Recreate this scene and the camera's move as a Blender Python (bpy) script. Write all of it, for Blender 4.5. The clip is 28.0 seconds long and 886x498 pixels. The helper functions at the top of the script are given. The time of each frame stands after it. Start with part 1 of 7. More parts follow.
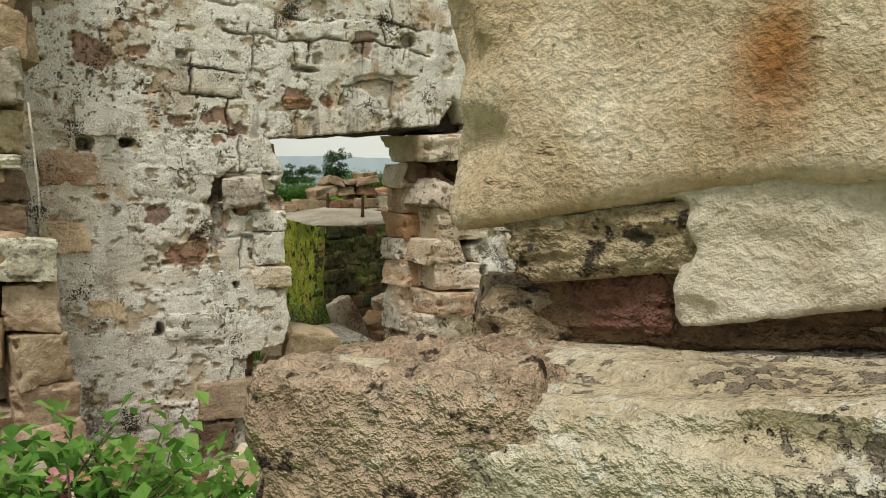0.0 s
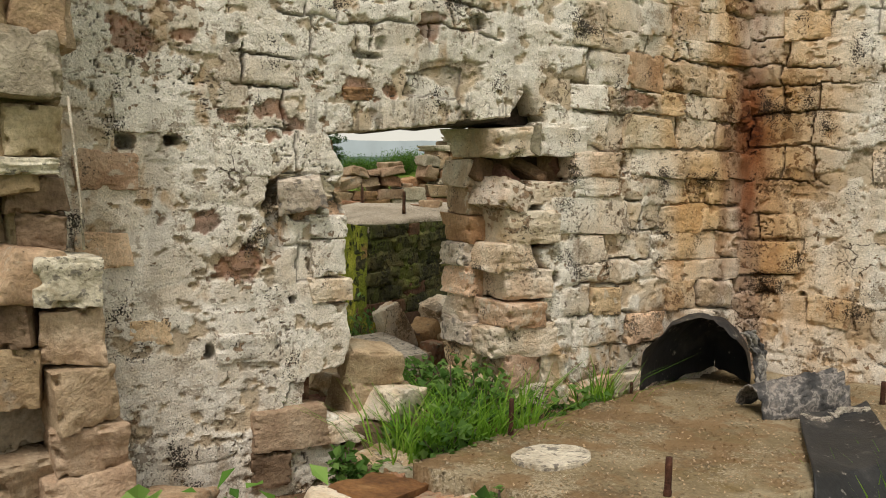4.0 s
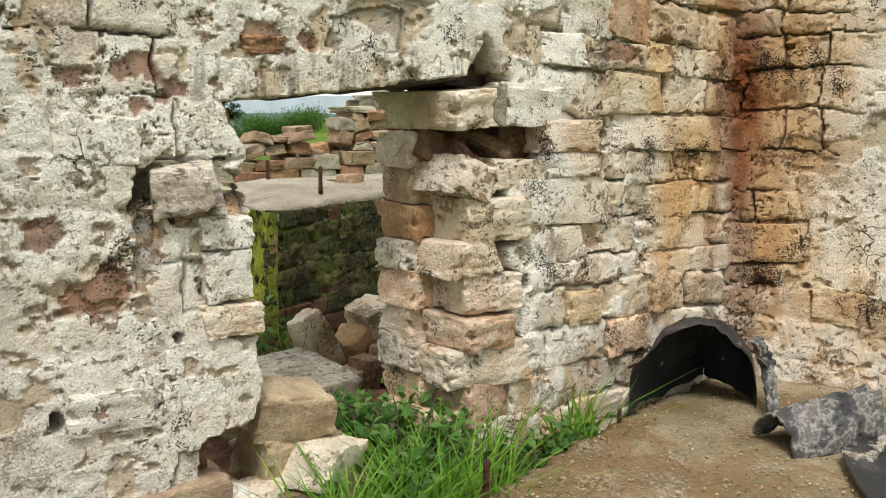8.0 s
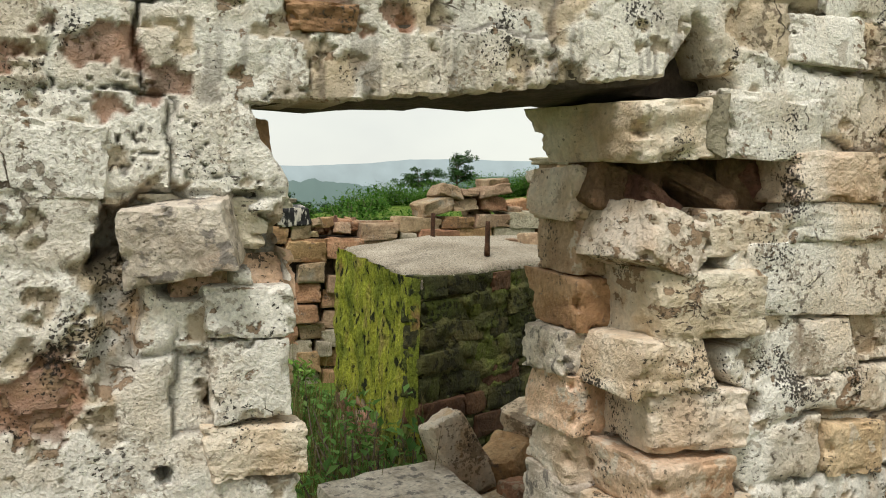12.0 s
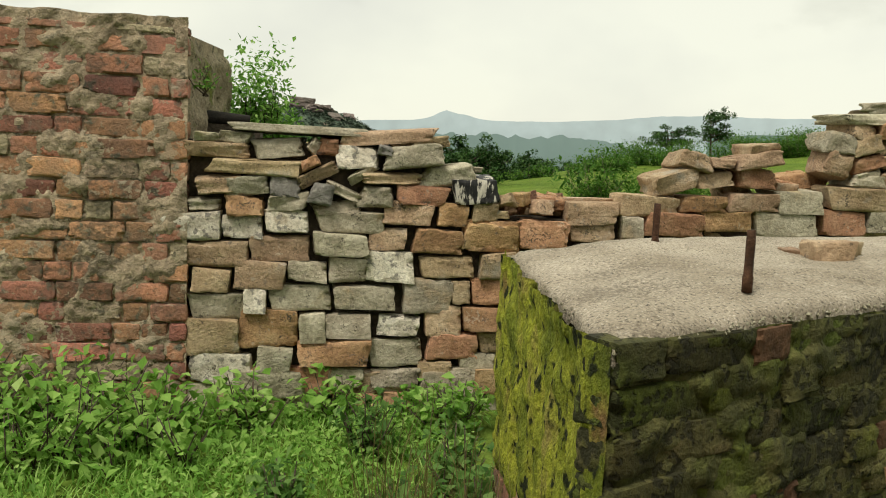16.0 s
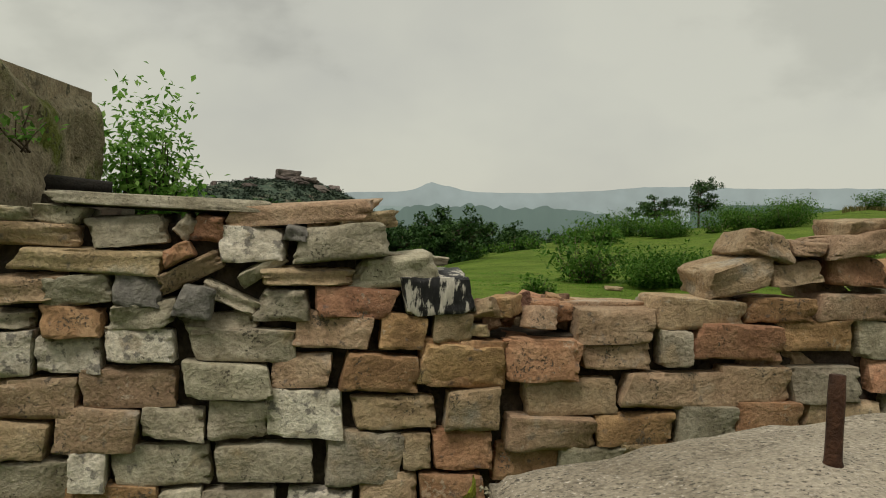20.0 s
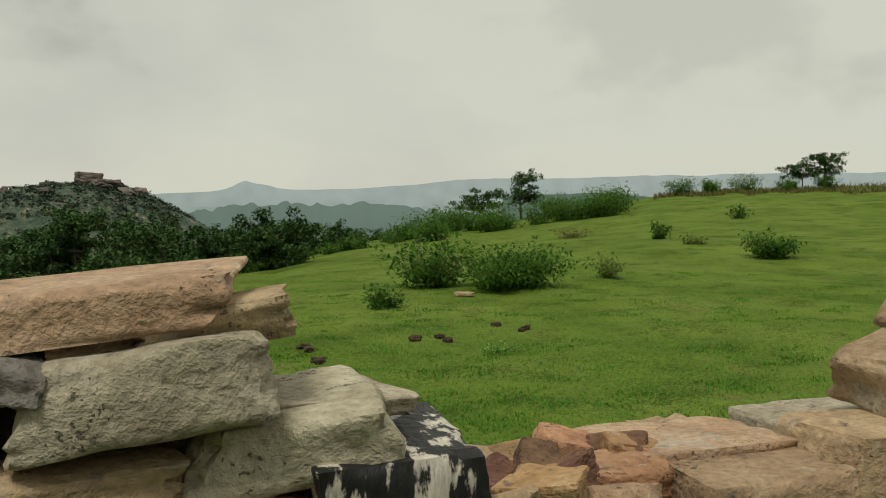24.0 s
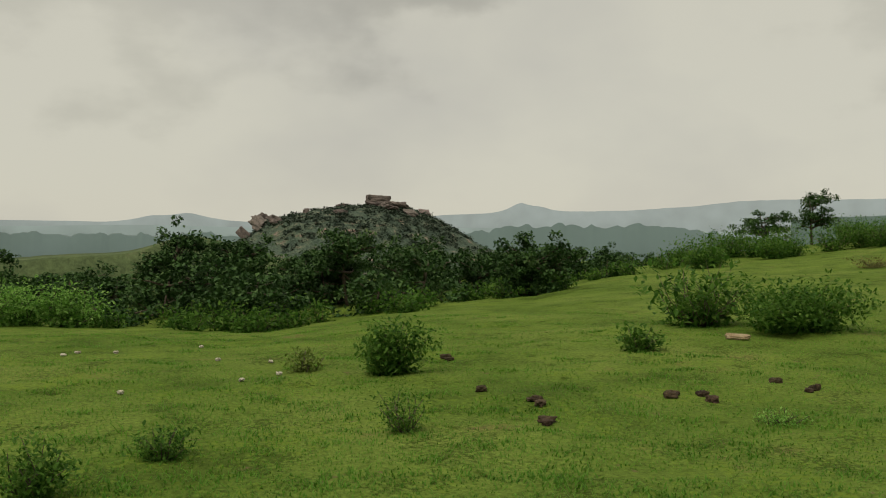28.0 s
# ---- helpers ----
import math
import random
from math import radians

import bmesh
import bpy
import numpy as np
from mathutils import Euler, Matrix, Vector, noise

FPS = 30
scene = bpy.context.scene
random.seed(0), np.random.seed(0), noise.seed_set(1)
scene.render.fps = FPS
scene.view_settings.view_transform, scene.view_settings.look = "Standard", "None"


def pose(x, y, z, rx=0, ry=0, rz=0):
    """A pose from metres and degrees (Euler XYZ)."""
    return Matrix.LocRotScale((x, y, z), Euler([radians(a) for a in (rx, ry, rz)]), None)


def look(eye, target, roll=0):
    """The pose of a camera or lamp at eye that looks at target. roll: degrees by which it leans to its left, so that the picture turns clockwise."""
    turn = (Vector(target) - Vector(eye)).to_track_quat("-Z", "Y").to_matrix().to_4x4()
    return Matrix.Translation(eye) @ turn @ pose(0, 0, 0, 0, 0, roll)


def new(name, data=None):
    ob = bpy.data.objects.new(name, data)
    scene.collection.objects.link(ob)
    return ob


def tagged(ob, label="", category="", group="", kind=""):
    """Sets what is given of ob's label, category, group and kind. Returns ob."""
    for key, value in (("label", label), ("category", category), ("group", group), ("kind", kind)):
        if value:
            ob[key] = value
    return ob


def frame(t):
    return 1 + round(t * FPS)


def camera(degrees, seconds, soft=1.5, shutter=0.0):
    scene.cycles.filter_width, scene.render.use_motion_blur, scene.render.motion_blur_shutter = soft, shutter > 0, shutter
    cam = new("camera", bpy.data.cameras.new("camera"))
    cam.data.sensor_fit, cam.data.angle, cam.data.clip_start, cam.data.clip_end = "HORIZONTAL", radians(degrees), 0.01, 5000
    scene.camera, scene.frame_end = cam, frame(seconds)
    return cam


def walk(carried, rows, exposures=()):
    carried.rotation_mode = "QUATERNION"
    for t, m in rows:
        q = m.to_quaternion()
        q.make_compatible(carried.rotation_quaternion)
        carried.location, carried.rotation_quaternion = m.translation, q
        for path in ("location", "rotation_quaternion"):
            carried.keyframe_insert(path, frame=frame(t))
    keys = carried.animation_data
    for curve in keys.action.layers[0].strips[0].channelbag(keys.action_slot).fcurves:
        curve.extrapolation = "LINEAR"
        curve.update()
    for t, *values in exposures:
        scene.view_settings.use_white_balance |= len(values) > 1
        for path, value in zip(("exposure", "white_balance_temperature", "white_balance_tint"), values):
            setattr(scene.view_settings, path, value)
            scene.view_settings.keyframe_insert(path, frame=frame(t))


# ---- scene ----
cam = camera(53.0, 28.0, soft=1.0)
PATH = [
    (0, (-1.276, -3.423, 1.024), (-0.231, -1.722, 0.896), 1.50),
    (0.5, (-1.302, -3.379, 1.025), (-0.257, -1.679, 0.898), 1.50),
    (1, (-1.320, -3.337, 1.027), (-0.275, -1.637, 0.897), 1.18),
    (1.5, (-1.333, -3.248, 1.039), (-0.294, -1.544, 0.907), 1.49),
    (2, (-1.357, -3.222, 1.059), (-0.326, -1.513, 0.930), 1.40),
    (4.5, (-1.338, -2.78, 1.104), (-0.248, -1.114, 0.918), 1.2),
    (5, (-1.341, -2.663, 1.142), (-0.149, -1.069, 0.946), 1.0),
    (5.5, (-1.33, -2.583, 1.152), (-0.073, -1.044, 0.923), 0.8),
    (6, (-1.25, -2.469, 1.141), (0.029, -0.953, 0.881), 0.7),
    (6.5, (-1.145, -2.361, 1.169), (0.142, -0.854, 0.896), 0.7),
    (7, (-1.082, -2.315, 1.187), (0.202, -0.805, 0.921), 0.6),
    (7.5, (-1.034, -2.245, 1.175), (0.225, -0.714, 0.91), 0.6),
    (8, (-0.965, -2.104, 1.152), (0.267, -0.55, 0.891), 0.7),
    (8.5, (-0.919, -1.971, 1.179), (0.299, -0.406, 0.923), 0.7),
    (9, (-0.862, -1.904, 1.181), (0.347, -0.332, 0.923), 0.8),
    (9.5, (-0.772, -1.822, 1.172), (0.431, -0.245, 0.913), 0.8),
    (10, (-0.703, -1.758, 1.166), (0.472, -0.17, 0.859), 0.8),
    (10.5, (-0.626, -1.672, 1.117), (0.493, -0.047, 0.786), 0.8),
    (11, (-0.542, -1.572, 1.116), (0.488, 0.127, 0.885), 1.1),
    (11.5, (-0.426, -1.503, 1.087), (0.521, 0.253, 0.959), 1.1),
    (12, (-0.281, -1.422, 1.091), (0.512, 0.409, 0.962), 1.5),
    (12.5, (-0.162, -1.299, 1.067), (0.515, 0.578, 0.93), 1.9),
    (13, (-0.046, -1.149, 1.086), (0.501, 0.77, 0.944), 2.0),
    (13.5, (0.049, -1.056, 1.099), (0.487, 0.89, 0.951), 2.3),
    (15.5, (0.298, -0.318, 1.166), (0.564, 1.656, 0.979), 2.2),
    (16, (0.308, -0.175, 1.142), (0.578, 1.791, 0.898), 2.4),
    (16.5, (0.341, -0.021, 1.106), (0.615, 1.942, 0.845), 2.5),
    (17, (0.406, 0.133, 1.064), (0.68, 2.096, 0.801), 2.5),
    (17.5, (0.451, 0.255, 1.043), (0.732, 2.217, 0.781), 2.5),
    (18, (0.481, 0.387, 1.023), (0.763, 2.349, 0.758), 2.4),
    (18.5, (0.539, 0.618, 1.019), (0.823, 2.588, 0.821), 2.4),
    (19, (0.542, 0.779, 1.038), (0.833, 2.753, 0.892), 2.4),
    (19.5, (0.558, 0.968, 1.078), (0.855, 2.941, 0.943), 2.2),
    (20, (0.608, 1.184, 1.161), (0.905, 3.16, 1.077), 2.1),
    (20.5, (0.697, 1.371, 1.152), (0.949, 3.355, 1.145), 1.6),
    (22.5, (0.500, 2.196, 1.258), (1.192, 4.063, 1.076), 0.48),
    (23, (0.489, 2.365, 1.257), (1.179, 4.235, 1.096), 0.52),
    (23.5, (0.562, 2.540, 1.252), (1.252, 4.413, 1.131), 0.30),
    (24, (0.669, 2.750, 1.252), (1.359, 4.625, 1.166), 0.05),
    (24.5, (0.741, 2.946, 1.257), (1.431, 4.822, 1.202), 0.21),
    (24.8, (0.802, 3.040, 1.263), (1.492, 4.918, 1.236), -0.13),
    (25, (0.866, 3.137, 1.249), (1.555, 5.015, 1.242), 0.08),
    (25.5, (0.972, 3.286, 1.261), (1.639, 5.171, 1.270), 0.01),
    (26, (1.038, 3.459, 1.254), (1.610, 5.376, 1.266), 0.09),
    (26.5, (1.082, 3.603, 1.257), (1.630, 5.526, 1.271), 0.15),
    (27, (1.141, 3.741, 1.263), (1.666, 5.670, 1.276), 0.16),
    (27.5, (1.213, 3.843, 1.284), (1.466, 5.827, 1.271), 0.21),
    (28, (1.236, 3.924, 1.321), (1.329, 5.922, 1.281), 0.48),
]

walk(cam, [(t, look(eye, target, roll)) for t, eye, target, roll in PATH],
     exposures=[(0, 0.24, 6450, 11), (0.5, 0.24, 6700, 14), (2, 0.17, 6750, 16), (5, 0.39, 6720, 15), (7, 0.58, 6300, 12), (9, 0.80, 6200, 13), (11, 0.76, 6250, 13), (13, 0.31, 6400, 10), (16, 0.55, 6750, 8), (18, 0.55, 6750, 8),
                (19, 0.0, 6700, 9), (20, -0.12, 6700, 10), (22.5, 0.06, 6750, 9), (23.2, 0.06, 6750, 9), (25, -0.17, 6700, 6), (28, -0.12, 6900, 12)])

# ---- sky and sun: bright overcast ----
world = bpy.data.worlds.new("overcast_sky")
scene.world = world
world.use_nodes = True
wn, wl = world.node_tree.nodes, world.node_tree.links
wn.clear()
SUN_EL, SUN_AZ = radians(60), radians(222)
w_sky = wn.new("ShaderNodeTexSky")
w_sky.sky_type = "NISHITA"
w_sky.sun_disc = False
w_sky.sun_elevation, w_sky.sun_rotation = SUN_EL, SUN_AZ
w_map = wn.new("ShaderNodeTexCoord")
w_scale = wn.new("ShaderNodeVectorMath")
w_scale.operation = "MULTIPLY_ADD"
w_scale.inputs[1].default_value = (1.0, 1.0, 1.7)
w_scale.inputs[2].default_value = (3.1, 1.7, 0.4)
w_cloud = wn.new("ShaderNodeTexNoise")
w_cloud.inputs["Scale"].default_value = 1.9
w_cloud.inputs["Detail"].default_value = 5
w_cloud.inputs["Roughness"].default_value = 0.5
w_ramp = wn.new("ShaderNodeValToRGB")
w_ramp.color_ramp.elements[0].position, w_ramp.color_ramp.elements[0].color = 0.33, (6.2, 6.3, 5.75, 1)
w_ramp.color_ramp.elements[1].position, w_ramp.color_ramp.elements[1].color = 0.50, (7.4, 7.5, 6.55, 1)
w_wisp = wn.new("ShaderNodeTexNoise")
w_wisp.inputs["Scale"].default_value, w_wisp.inputs["Detail"].default_value, w_wisp.inputs["Roughness"].default_value = 7.0, 5, 0.5
wl.new(w_scale.outputs[0], w_wisp.inputs["Vector"])
w_mix = wn.new("ShaderNodeMix")
w_mix.data_type = "RGBA"
w_mix.inputs[0].default_value = 0.93
w_bg = wn.new("ShaderNodeBackground")
w_bg.inputs["Strength"].default_value = 0.088
w_out = wn.new("ShaderNodeOutputWorld")
wl.new(w_map.outputs["Generated"], w_scale.inputs[0])
wl.new(w_scale.outputs[0], w_cloud.inputs["Vector"])
wl.new(w_cloud.outputs["Fac"], w_ramp.inputs[0])
bank = None
for bearing, height, reach in ((38, 13, 0.09), (-13, 17, 0.18), (-2, 19, 0.11)):
    b_dir = Vector((math.sin(radians(bearing)) * math.cos(radians(height)), math.cos(radians(bearing)) * math.cos(radians(height)), math.sin(radians(height))))
    b_off, b_flat, b_len, b_warp, b_map = wn.new("ShaderNodeVectorMath"), wn.new("ShaderNodeVectorMath"), wn.new("ShaderNodeVectorMath"), wn.new("ShaderNodeMath"), wn.new("ShaderNodeMapRange")
    b_off.operation, b_flat.operation, b_len.operation, b_warp.operation = "SUBTRACT", "MULTIPLY", "LENGTH", "MULTIPLY_ADD"
    b_off.inputs[1].default_value, b_flat.inputs[1].default_value, b_warp.inputs[1].default_value = b_dir, (0.8, 0.8, 1.7), -0.75
    wl.new(w_map.outputs["Generated"], b_off.inputs[0])
    wl.new(b_off.outputs[0], b_flat.inputs[0])
    wl.new(b_flat.outputs[0], b_len.inputs[0])
    wl.new(w_wisp.outputs["Fac"], b_warp.inputs[0])
    wl.new(b_len.outputs["Value"], b_warp.inputs[2])
    b_map.interpolation_type = "SMOOTHSTEP"
    b_map.inputs["From Min"].default_value, b_map.inputs["From Max"].default_value = reach - 0.42, reach - 0.27
    b_map.inputs["To Min"].default_value, b_map.inputs["To Max"].default_value = 0.87, 1.0
    wl.new(b_warp.outputs[0], b_map.inputs["Value"])
    b_mul = wn.new("ShaderNodeVectorMath")
    b_mul.operation = "SCALE"
    wl.new(bank or w_ramp.outputs[0], b_mul.inputs[0])
    wl.new(b_map.outputs[0], b_mul.inputs["Scale"])
    bank = b_mul.outputs[0]
wl.new(w_sky.outputs[0], w_mix.inputs[6])
wl.new(bank, w_mix.inputs[7])
wl.new(w_mix.outputs[2], w_bg.inputs["Color"])
wl.new(w_bg.outputs[0], w_out.inputs[0])

sun_data = bpy.data.lights.new("sun", "SUN")
sun_data.energy, sun_data.angle, sun_data.color = 2.0, radians(18), (1.0, 0.95, 0.86)
sun = new("sun", sun_data)
sun.matrix_world = look((0, 0, 0), (-math.sin(SUN_AZ) * math.cos(SUN_EL), -math.cos(SUN_AZ) * math.cos(SUN_EL), -math.sin(SUN_EL)))

# ---- noise for shapes ----
_rng = np.random.RandomState(7)
_TAB = _rng.rand(256, 256)


def vnoise(x, y, seed=0):
    x, y = np.asarray(x, float) + seed * 13.7, np.asarray(y, float) + seed * 7.3
    xi, yi = np.floor(x).astype(int), np.floor(y).astype(int)
    fx, fy = x - xi, y - yi
    fx, fy = fx * fx * (3 - 2 * fx), fy * fy * (3 - 2 * fy)
    g = lambda a, b: _TAB[(xi + a) % 256, (yi + b) % 256]
    return (g(0, 0) * (1 - fx) + g(1, 0) * fx) * (1 - fy) + (g(0, 1) * (1 - fx) + g(1, 1) * fx) * fy - 0.5


def fbm(x, y, seed=0, octaves=4):
    out, amp, s = 0.0, 1.0, 1.0
    for k in range(octaves):
        out = out + amp * vnoise(np.asarray(x) * s, np.asarray(y) * s, seed + k * 3)
        amp, s = amp * 0.5, s * 2.03
    return out


# ---- materials ----
def material(name, ramp, scale=9.0, detail=6, fine=90.0, fine_mix=0.35, rough=0.9, bump=0.5, vary=0.25, hue=0.02,
             specks=None, specks2=None, patch=None, metallic=0.0, bump_mid=0.6, dist=0.01, stretch=(1, 1, 1), spec=0.3):
    """A weathered surface. ramp: (position, colour) pairs over a broad noise; specks and patch: (colour, scale, threshold, softness)."""
    m = bpy.data.materials.new(name)
    m.use_nodes = True
    n, l = m.node_tree.nodes, m.node_tree.links
    bsdf = n["Principled BSDF"]
    bsdf.inputs["Roughness"].default_value = rough
    bsdf.inputs["Metallic"].default_value = metallic
    bsdf.inputs["Specular IOR Level"].default_value = spec
    geo, info = n.new("ShaderNodeNewGeometry"), n.new("ShaderNodeObjectInfo")
    shift = n.new("ShaderNodeVectorMath")
    shift.operation = "MULTIPLY_ADD"
    comb = n.new("ShaderNodeCombineXYZ")
    for k in range(3):
        l.new(info.outputs["Random"], comb.inputs[k])
    l.new(comb.outputs[0], shift.inputs[0])
    shift.inputs[1].default_value = (17.0, 31.0, 23.0)
    st = n.new("ShaderNodeVectorMath")
    st.operation = "MULTIPLY"
    st.inputs[1].default_value = stretch
    l.new(geo.outputs["Position"], st.inputs[0])
    l.new(st.outputs[0], shift.inputs[2])
    vec = shift.outputs[0]

    def tex(s, d=4, r=0.55):
        t = n.new("ShaderNodeTexNoise")
        t.inputs["Scale"].default_value, t.inputs["Detail"].default_value, t.inputs["Roughness"].default_value = s, d, r
        l.new(vec, t.inputs["Vector"])
        return t.outputs["Fac"]

    def over(a, colour, fac):
        mx = n.new("ShaderNodeMix")
        mx.data_type = "RGBA"
        l.new(fac, mx.inputs[0])
        l.new(a, mx.inputs[6])
        mx.inputs[7].default_value = (*colour, 1)
        return mx.outputs[2]

    def mask(s, thr, soft, d=5):
        mr = n.new("ShaderNodeMapRange")
        mr.inputs["From Min"].default_value, mr.inputs["From Max"].default_value = thr, thr + soft
        l.new(tex(s, d, 0.6), mr.inputs["Value"])
        return mr.outputs[0]

    broad = tex(scale, detail, 0.6)
    cr = n.new("ShaderNodeValToRGB")
    while len(cr.color_ramp.elements) < len(ramp):
        cr.color_ramp.elements.new(0.5)
    for e, (p, c) in zip(cr.color_ramp.elements, ramp):
        e.position, e.color = p, (*c, 1)
    l.new(broad, cr.inputs[0])
    colour = cr.outputs[0]
    for extra in (patch, specks, specks2):
        if extra:
            colour = over(colour, extra[0], mask(*extra[1:]))
    grain = tex(fine, 4, 0.65)
    gr = n.new("ShaderNodeMapRange")
    gr.inputs["From Min"].default_value, gr.inputs["From Max"].default_value = 0.25, 0.75
    gr.inputs["To Min"].default_value, gr.inputs["To Max"].default_value = 1 - fine_mix, 1 + fine_mix
    l.new(grain, gr.inputs["Value"])
    hsv = n.new("ShaderNodeHueSaturation")
    hv = n.new("ShaderNodeMapRange")
    hv.inputs["To Min"].default_value, hv.inputs["To Max"].default_value = 1 - vary, 1 + vary
    l.new(info.outputs["Random"], hv.inputs["Value"])
    mul = n.new("ShaderNodeMath")
    mul.operation = "MULTIPLY"
    l.new(hv.outputs[0], mul.inputs[0])
    l.new(gr.outputs[0], mul.inputs[1])
    l.new(mul.outputs[0], hsv.inputs["Value"])
    wob = n.new("ShaderNodeMath")
    wob.operation = "MULTIPLY"
    wob.inputs[1].default_value = 7.31
    frac = n.new("ShaderNodeMath")
    frac.operation = "FRACT"
    hh = n.new("ShaderNodeMapRange")
    hh.inputs["To Min"].default_value, hh.inputs["To Max"].default_value = 0.5 - hue, 0.5 + hue
    l.new(info.outputs["Random"], wob.inputs[0])
    l.new(wob.outputs[0], frac.inputs[0])
    l.new(frac.outputs[0], hh.inputs["Value"])
    l.new(hh.outputs[0], hsv.inputs["Hue"])
    l.new(colour, hsv.inputs["Color"])
    l.new(hsv.outputs[0], bsdf.inputs["Base Color"])
    add = n.new("ShaderNodeMath")
    add.operation = "MULTIPLY_ADD"
    l.new(broad, add.inputs[0])
    add.inputs[1].default_value = bump_mid * 2
    l.new(grain, add.inputs[2])
    b = n.new("ShaderNodeBump")
    b.inputs["Strength"].default_value, b.inputs["Distance"].default_value = bump, dist
    l.new(add.outputs[0], b.inputs["Height"])
    l.new(b.outputs[0], bsdf.inputs["Normal"])
    return m


def leaf_material(name, ramp, scale=6.0, through_light=0.5, rough=0.5):
    """Leaves: colour varies leaf by leaf, with some light through them."""
    m = bpy.data.materials.new(name)
    m.use_nodes = True
    n, l = m.node_tree.nodes, m.node_tree.links
    bsdf, out = n["Principled BSDF"], n["Material Output"]
    bsdf.inputs["Roughness"].default_value = rough
    bsdf.inputs["Specular IOR Level"].default_value = 0.1
    geo, tex, cr = n.new("ShaderNodeNewGeometry"), n.new("ShaderNodeTexNoise"), n.new("ShaderNodeValToRGB")
    tex.inputs["Scale"].default_value = scale
    l.new(geo.outputs["Position"], tex.inputs["Vector"])
    mixv = n.new("ShaderNodeMath")
    mixv.operation = "MULTIPLY_ADD"
    mixv.inputs[1].default_value = 0.55
    half = n.new("ShaderNodeMath")
    half.operation = "MULTIPLY_ADD"
    half.inputs[1].default_value, half.inputs[2].default_value = 0.9, -0.22
    l.new(tex.outputs["Fac"], half.inputs[0])
    l.new(geo.outputs["Random Per Island"], mixv.inputs[0])
    l.new(half.outputs[0], mixv.inputs[2])
    while len(cr.color_ramp.elements) < len(ramp):
        cr.color_ramp.elements.new(0.5)
    for e, (p, c) in zip(cr.color_ramp.elements, ramp):
        e.position, e.color = p, (*c, 1)
    l.new(mixv.outputs[0], cr.inputs[0])
    l.new(cr.outputs[0], bsdf.inputs["Base Color"])
    tr, ms = n.new("ShaderNodeBsdfTranslucent"), n.new("ShaderNodeMixShader")
    l.new(cr.outputs[0], tr.inputs["Color"])
    ms.inputs[0].default_value = through_light
    l.new(bsdf.outputs[0], ms.inputs[1])
    l.new(tr.outputs[0], ms.inputs[2])
    l.new(ms.outputs[0], out.inputs["Surface"])
    return m


def stained(m, centre, spread, colour, amount=0.85, scale=3.5, streak=0.35):
    """Runs of rusty water down a wall: a mask round a place, broken by tall noise."""
    n, l = m.node_tree.nodes, m.node_tree.links
    bsdf = n["Principled BSDF"]
    before = bsdf.inputs["Base Color"].links[0].from_socket
    geo = n.new("ShaderNodeNewGeometry")
    off = n.new("ShaderNodeVectorMath")
    off.operation = "SUBTRACT"
    off.inputs[1].default_value = centre
    l.new(geo.outputs["Position"], off.inputs[0])
    sc = n.new("ShaderNodeVectorMath")
    sc.operation = "DIVIDE"
    sc.inputs[1].default_value = spread
    l.new(off.outputs[0], sc.inputs[0])
    ln = n.new("ShaderNodeVectorMath")
    ln.operation = "LENGTH"
    l.new(sc.outputs[0], ln.inputs[0])
    fl = n.new("ShaderNodeVectorMath")
    fl.operation = "MULTIPLY"
    fl.inputs[1].default_value = (1, 1, streak)
    l.new(geo.outputs["Position"], fl.inputs[0])
    tex = n.new("ShaderNodeTexNoise")
    tex.inputs["Scale"].default_value, tex.inputs["Detail"].default_value = scale, 7
    l.new(fl.outputs[0], tex.inputs["Vector"])
    ma = n.new("ShaderNodeMath")
    ma.operation = "MULTIPLY_ADD"
    ma.inputs[1].default_value = -3.4
    l.new(tex.outputs["Fac"], ma.inputs[0])
    l.new(ln.outputs["Value"], ma.inputs[2])
    mr = n.new("ShaderNodeMapRange")
    mr.inputs["From Min"].default_value, mr.inputs["From Max"].default_value = -1.75, -0.65
    mr.inputs["To Min"].default_value, mr.inputs["To Max"].default_value = amount, 0.0
    l.new(ma.outputs[0], mr.inputs["Value"])
    mx = n.new("ShaderNodeMix")
    mx.data_type, mx.blend_type = "RGBA", "MULTIPLY"
    l.new(mr.outputs[0], mx.inputs[0])
    l.new(before, mx.inputs[6])
    mx.inputs[7].default_value = (*colour, 1)
    l.new(mx.outputs[2], bsdf.inputs["Base Color"])
    return m


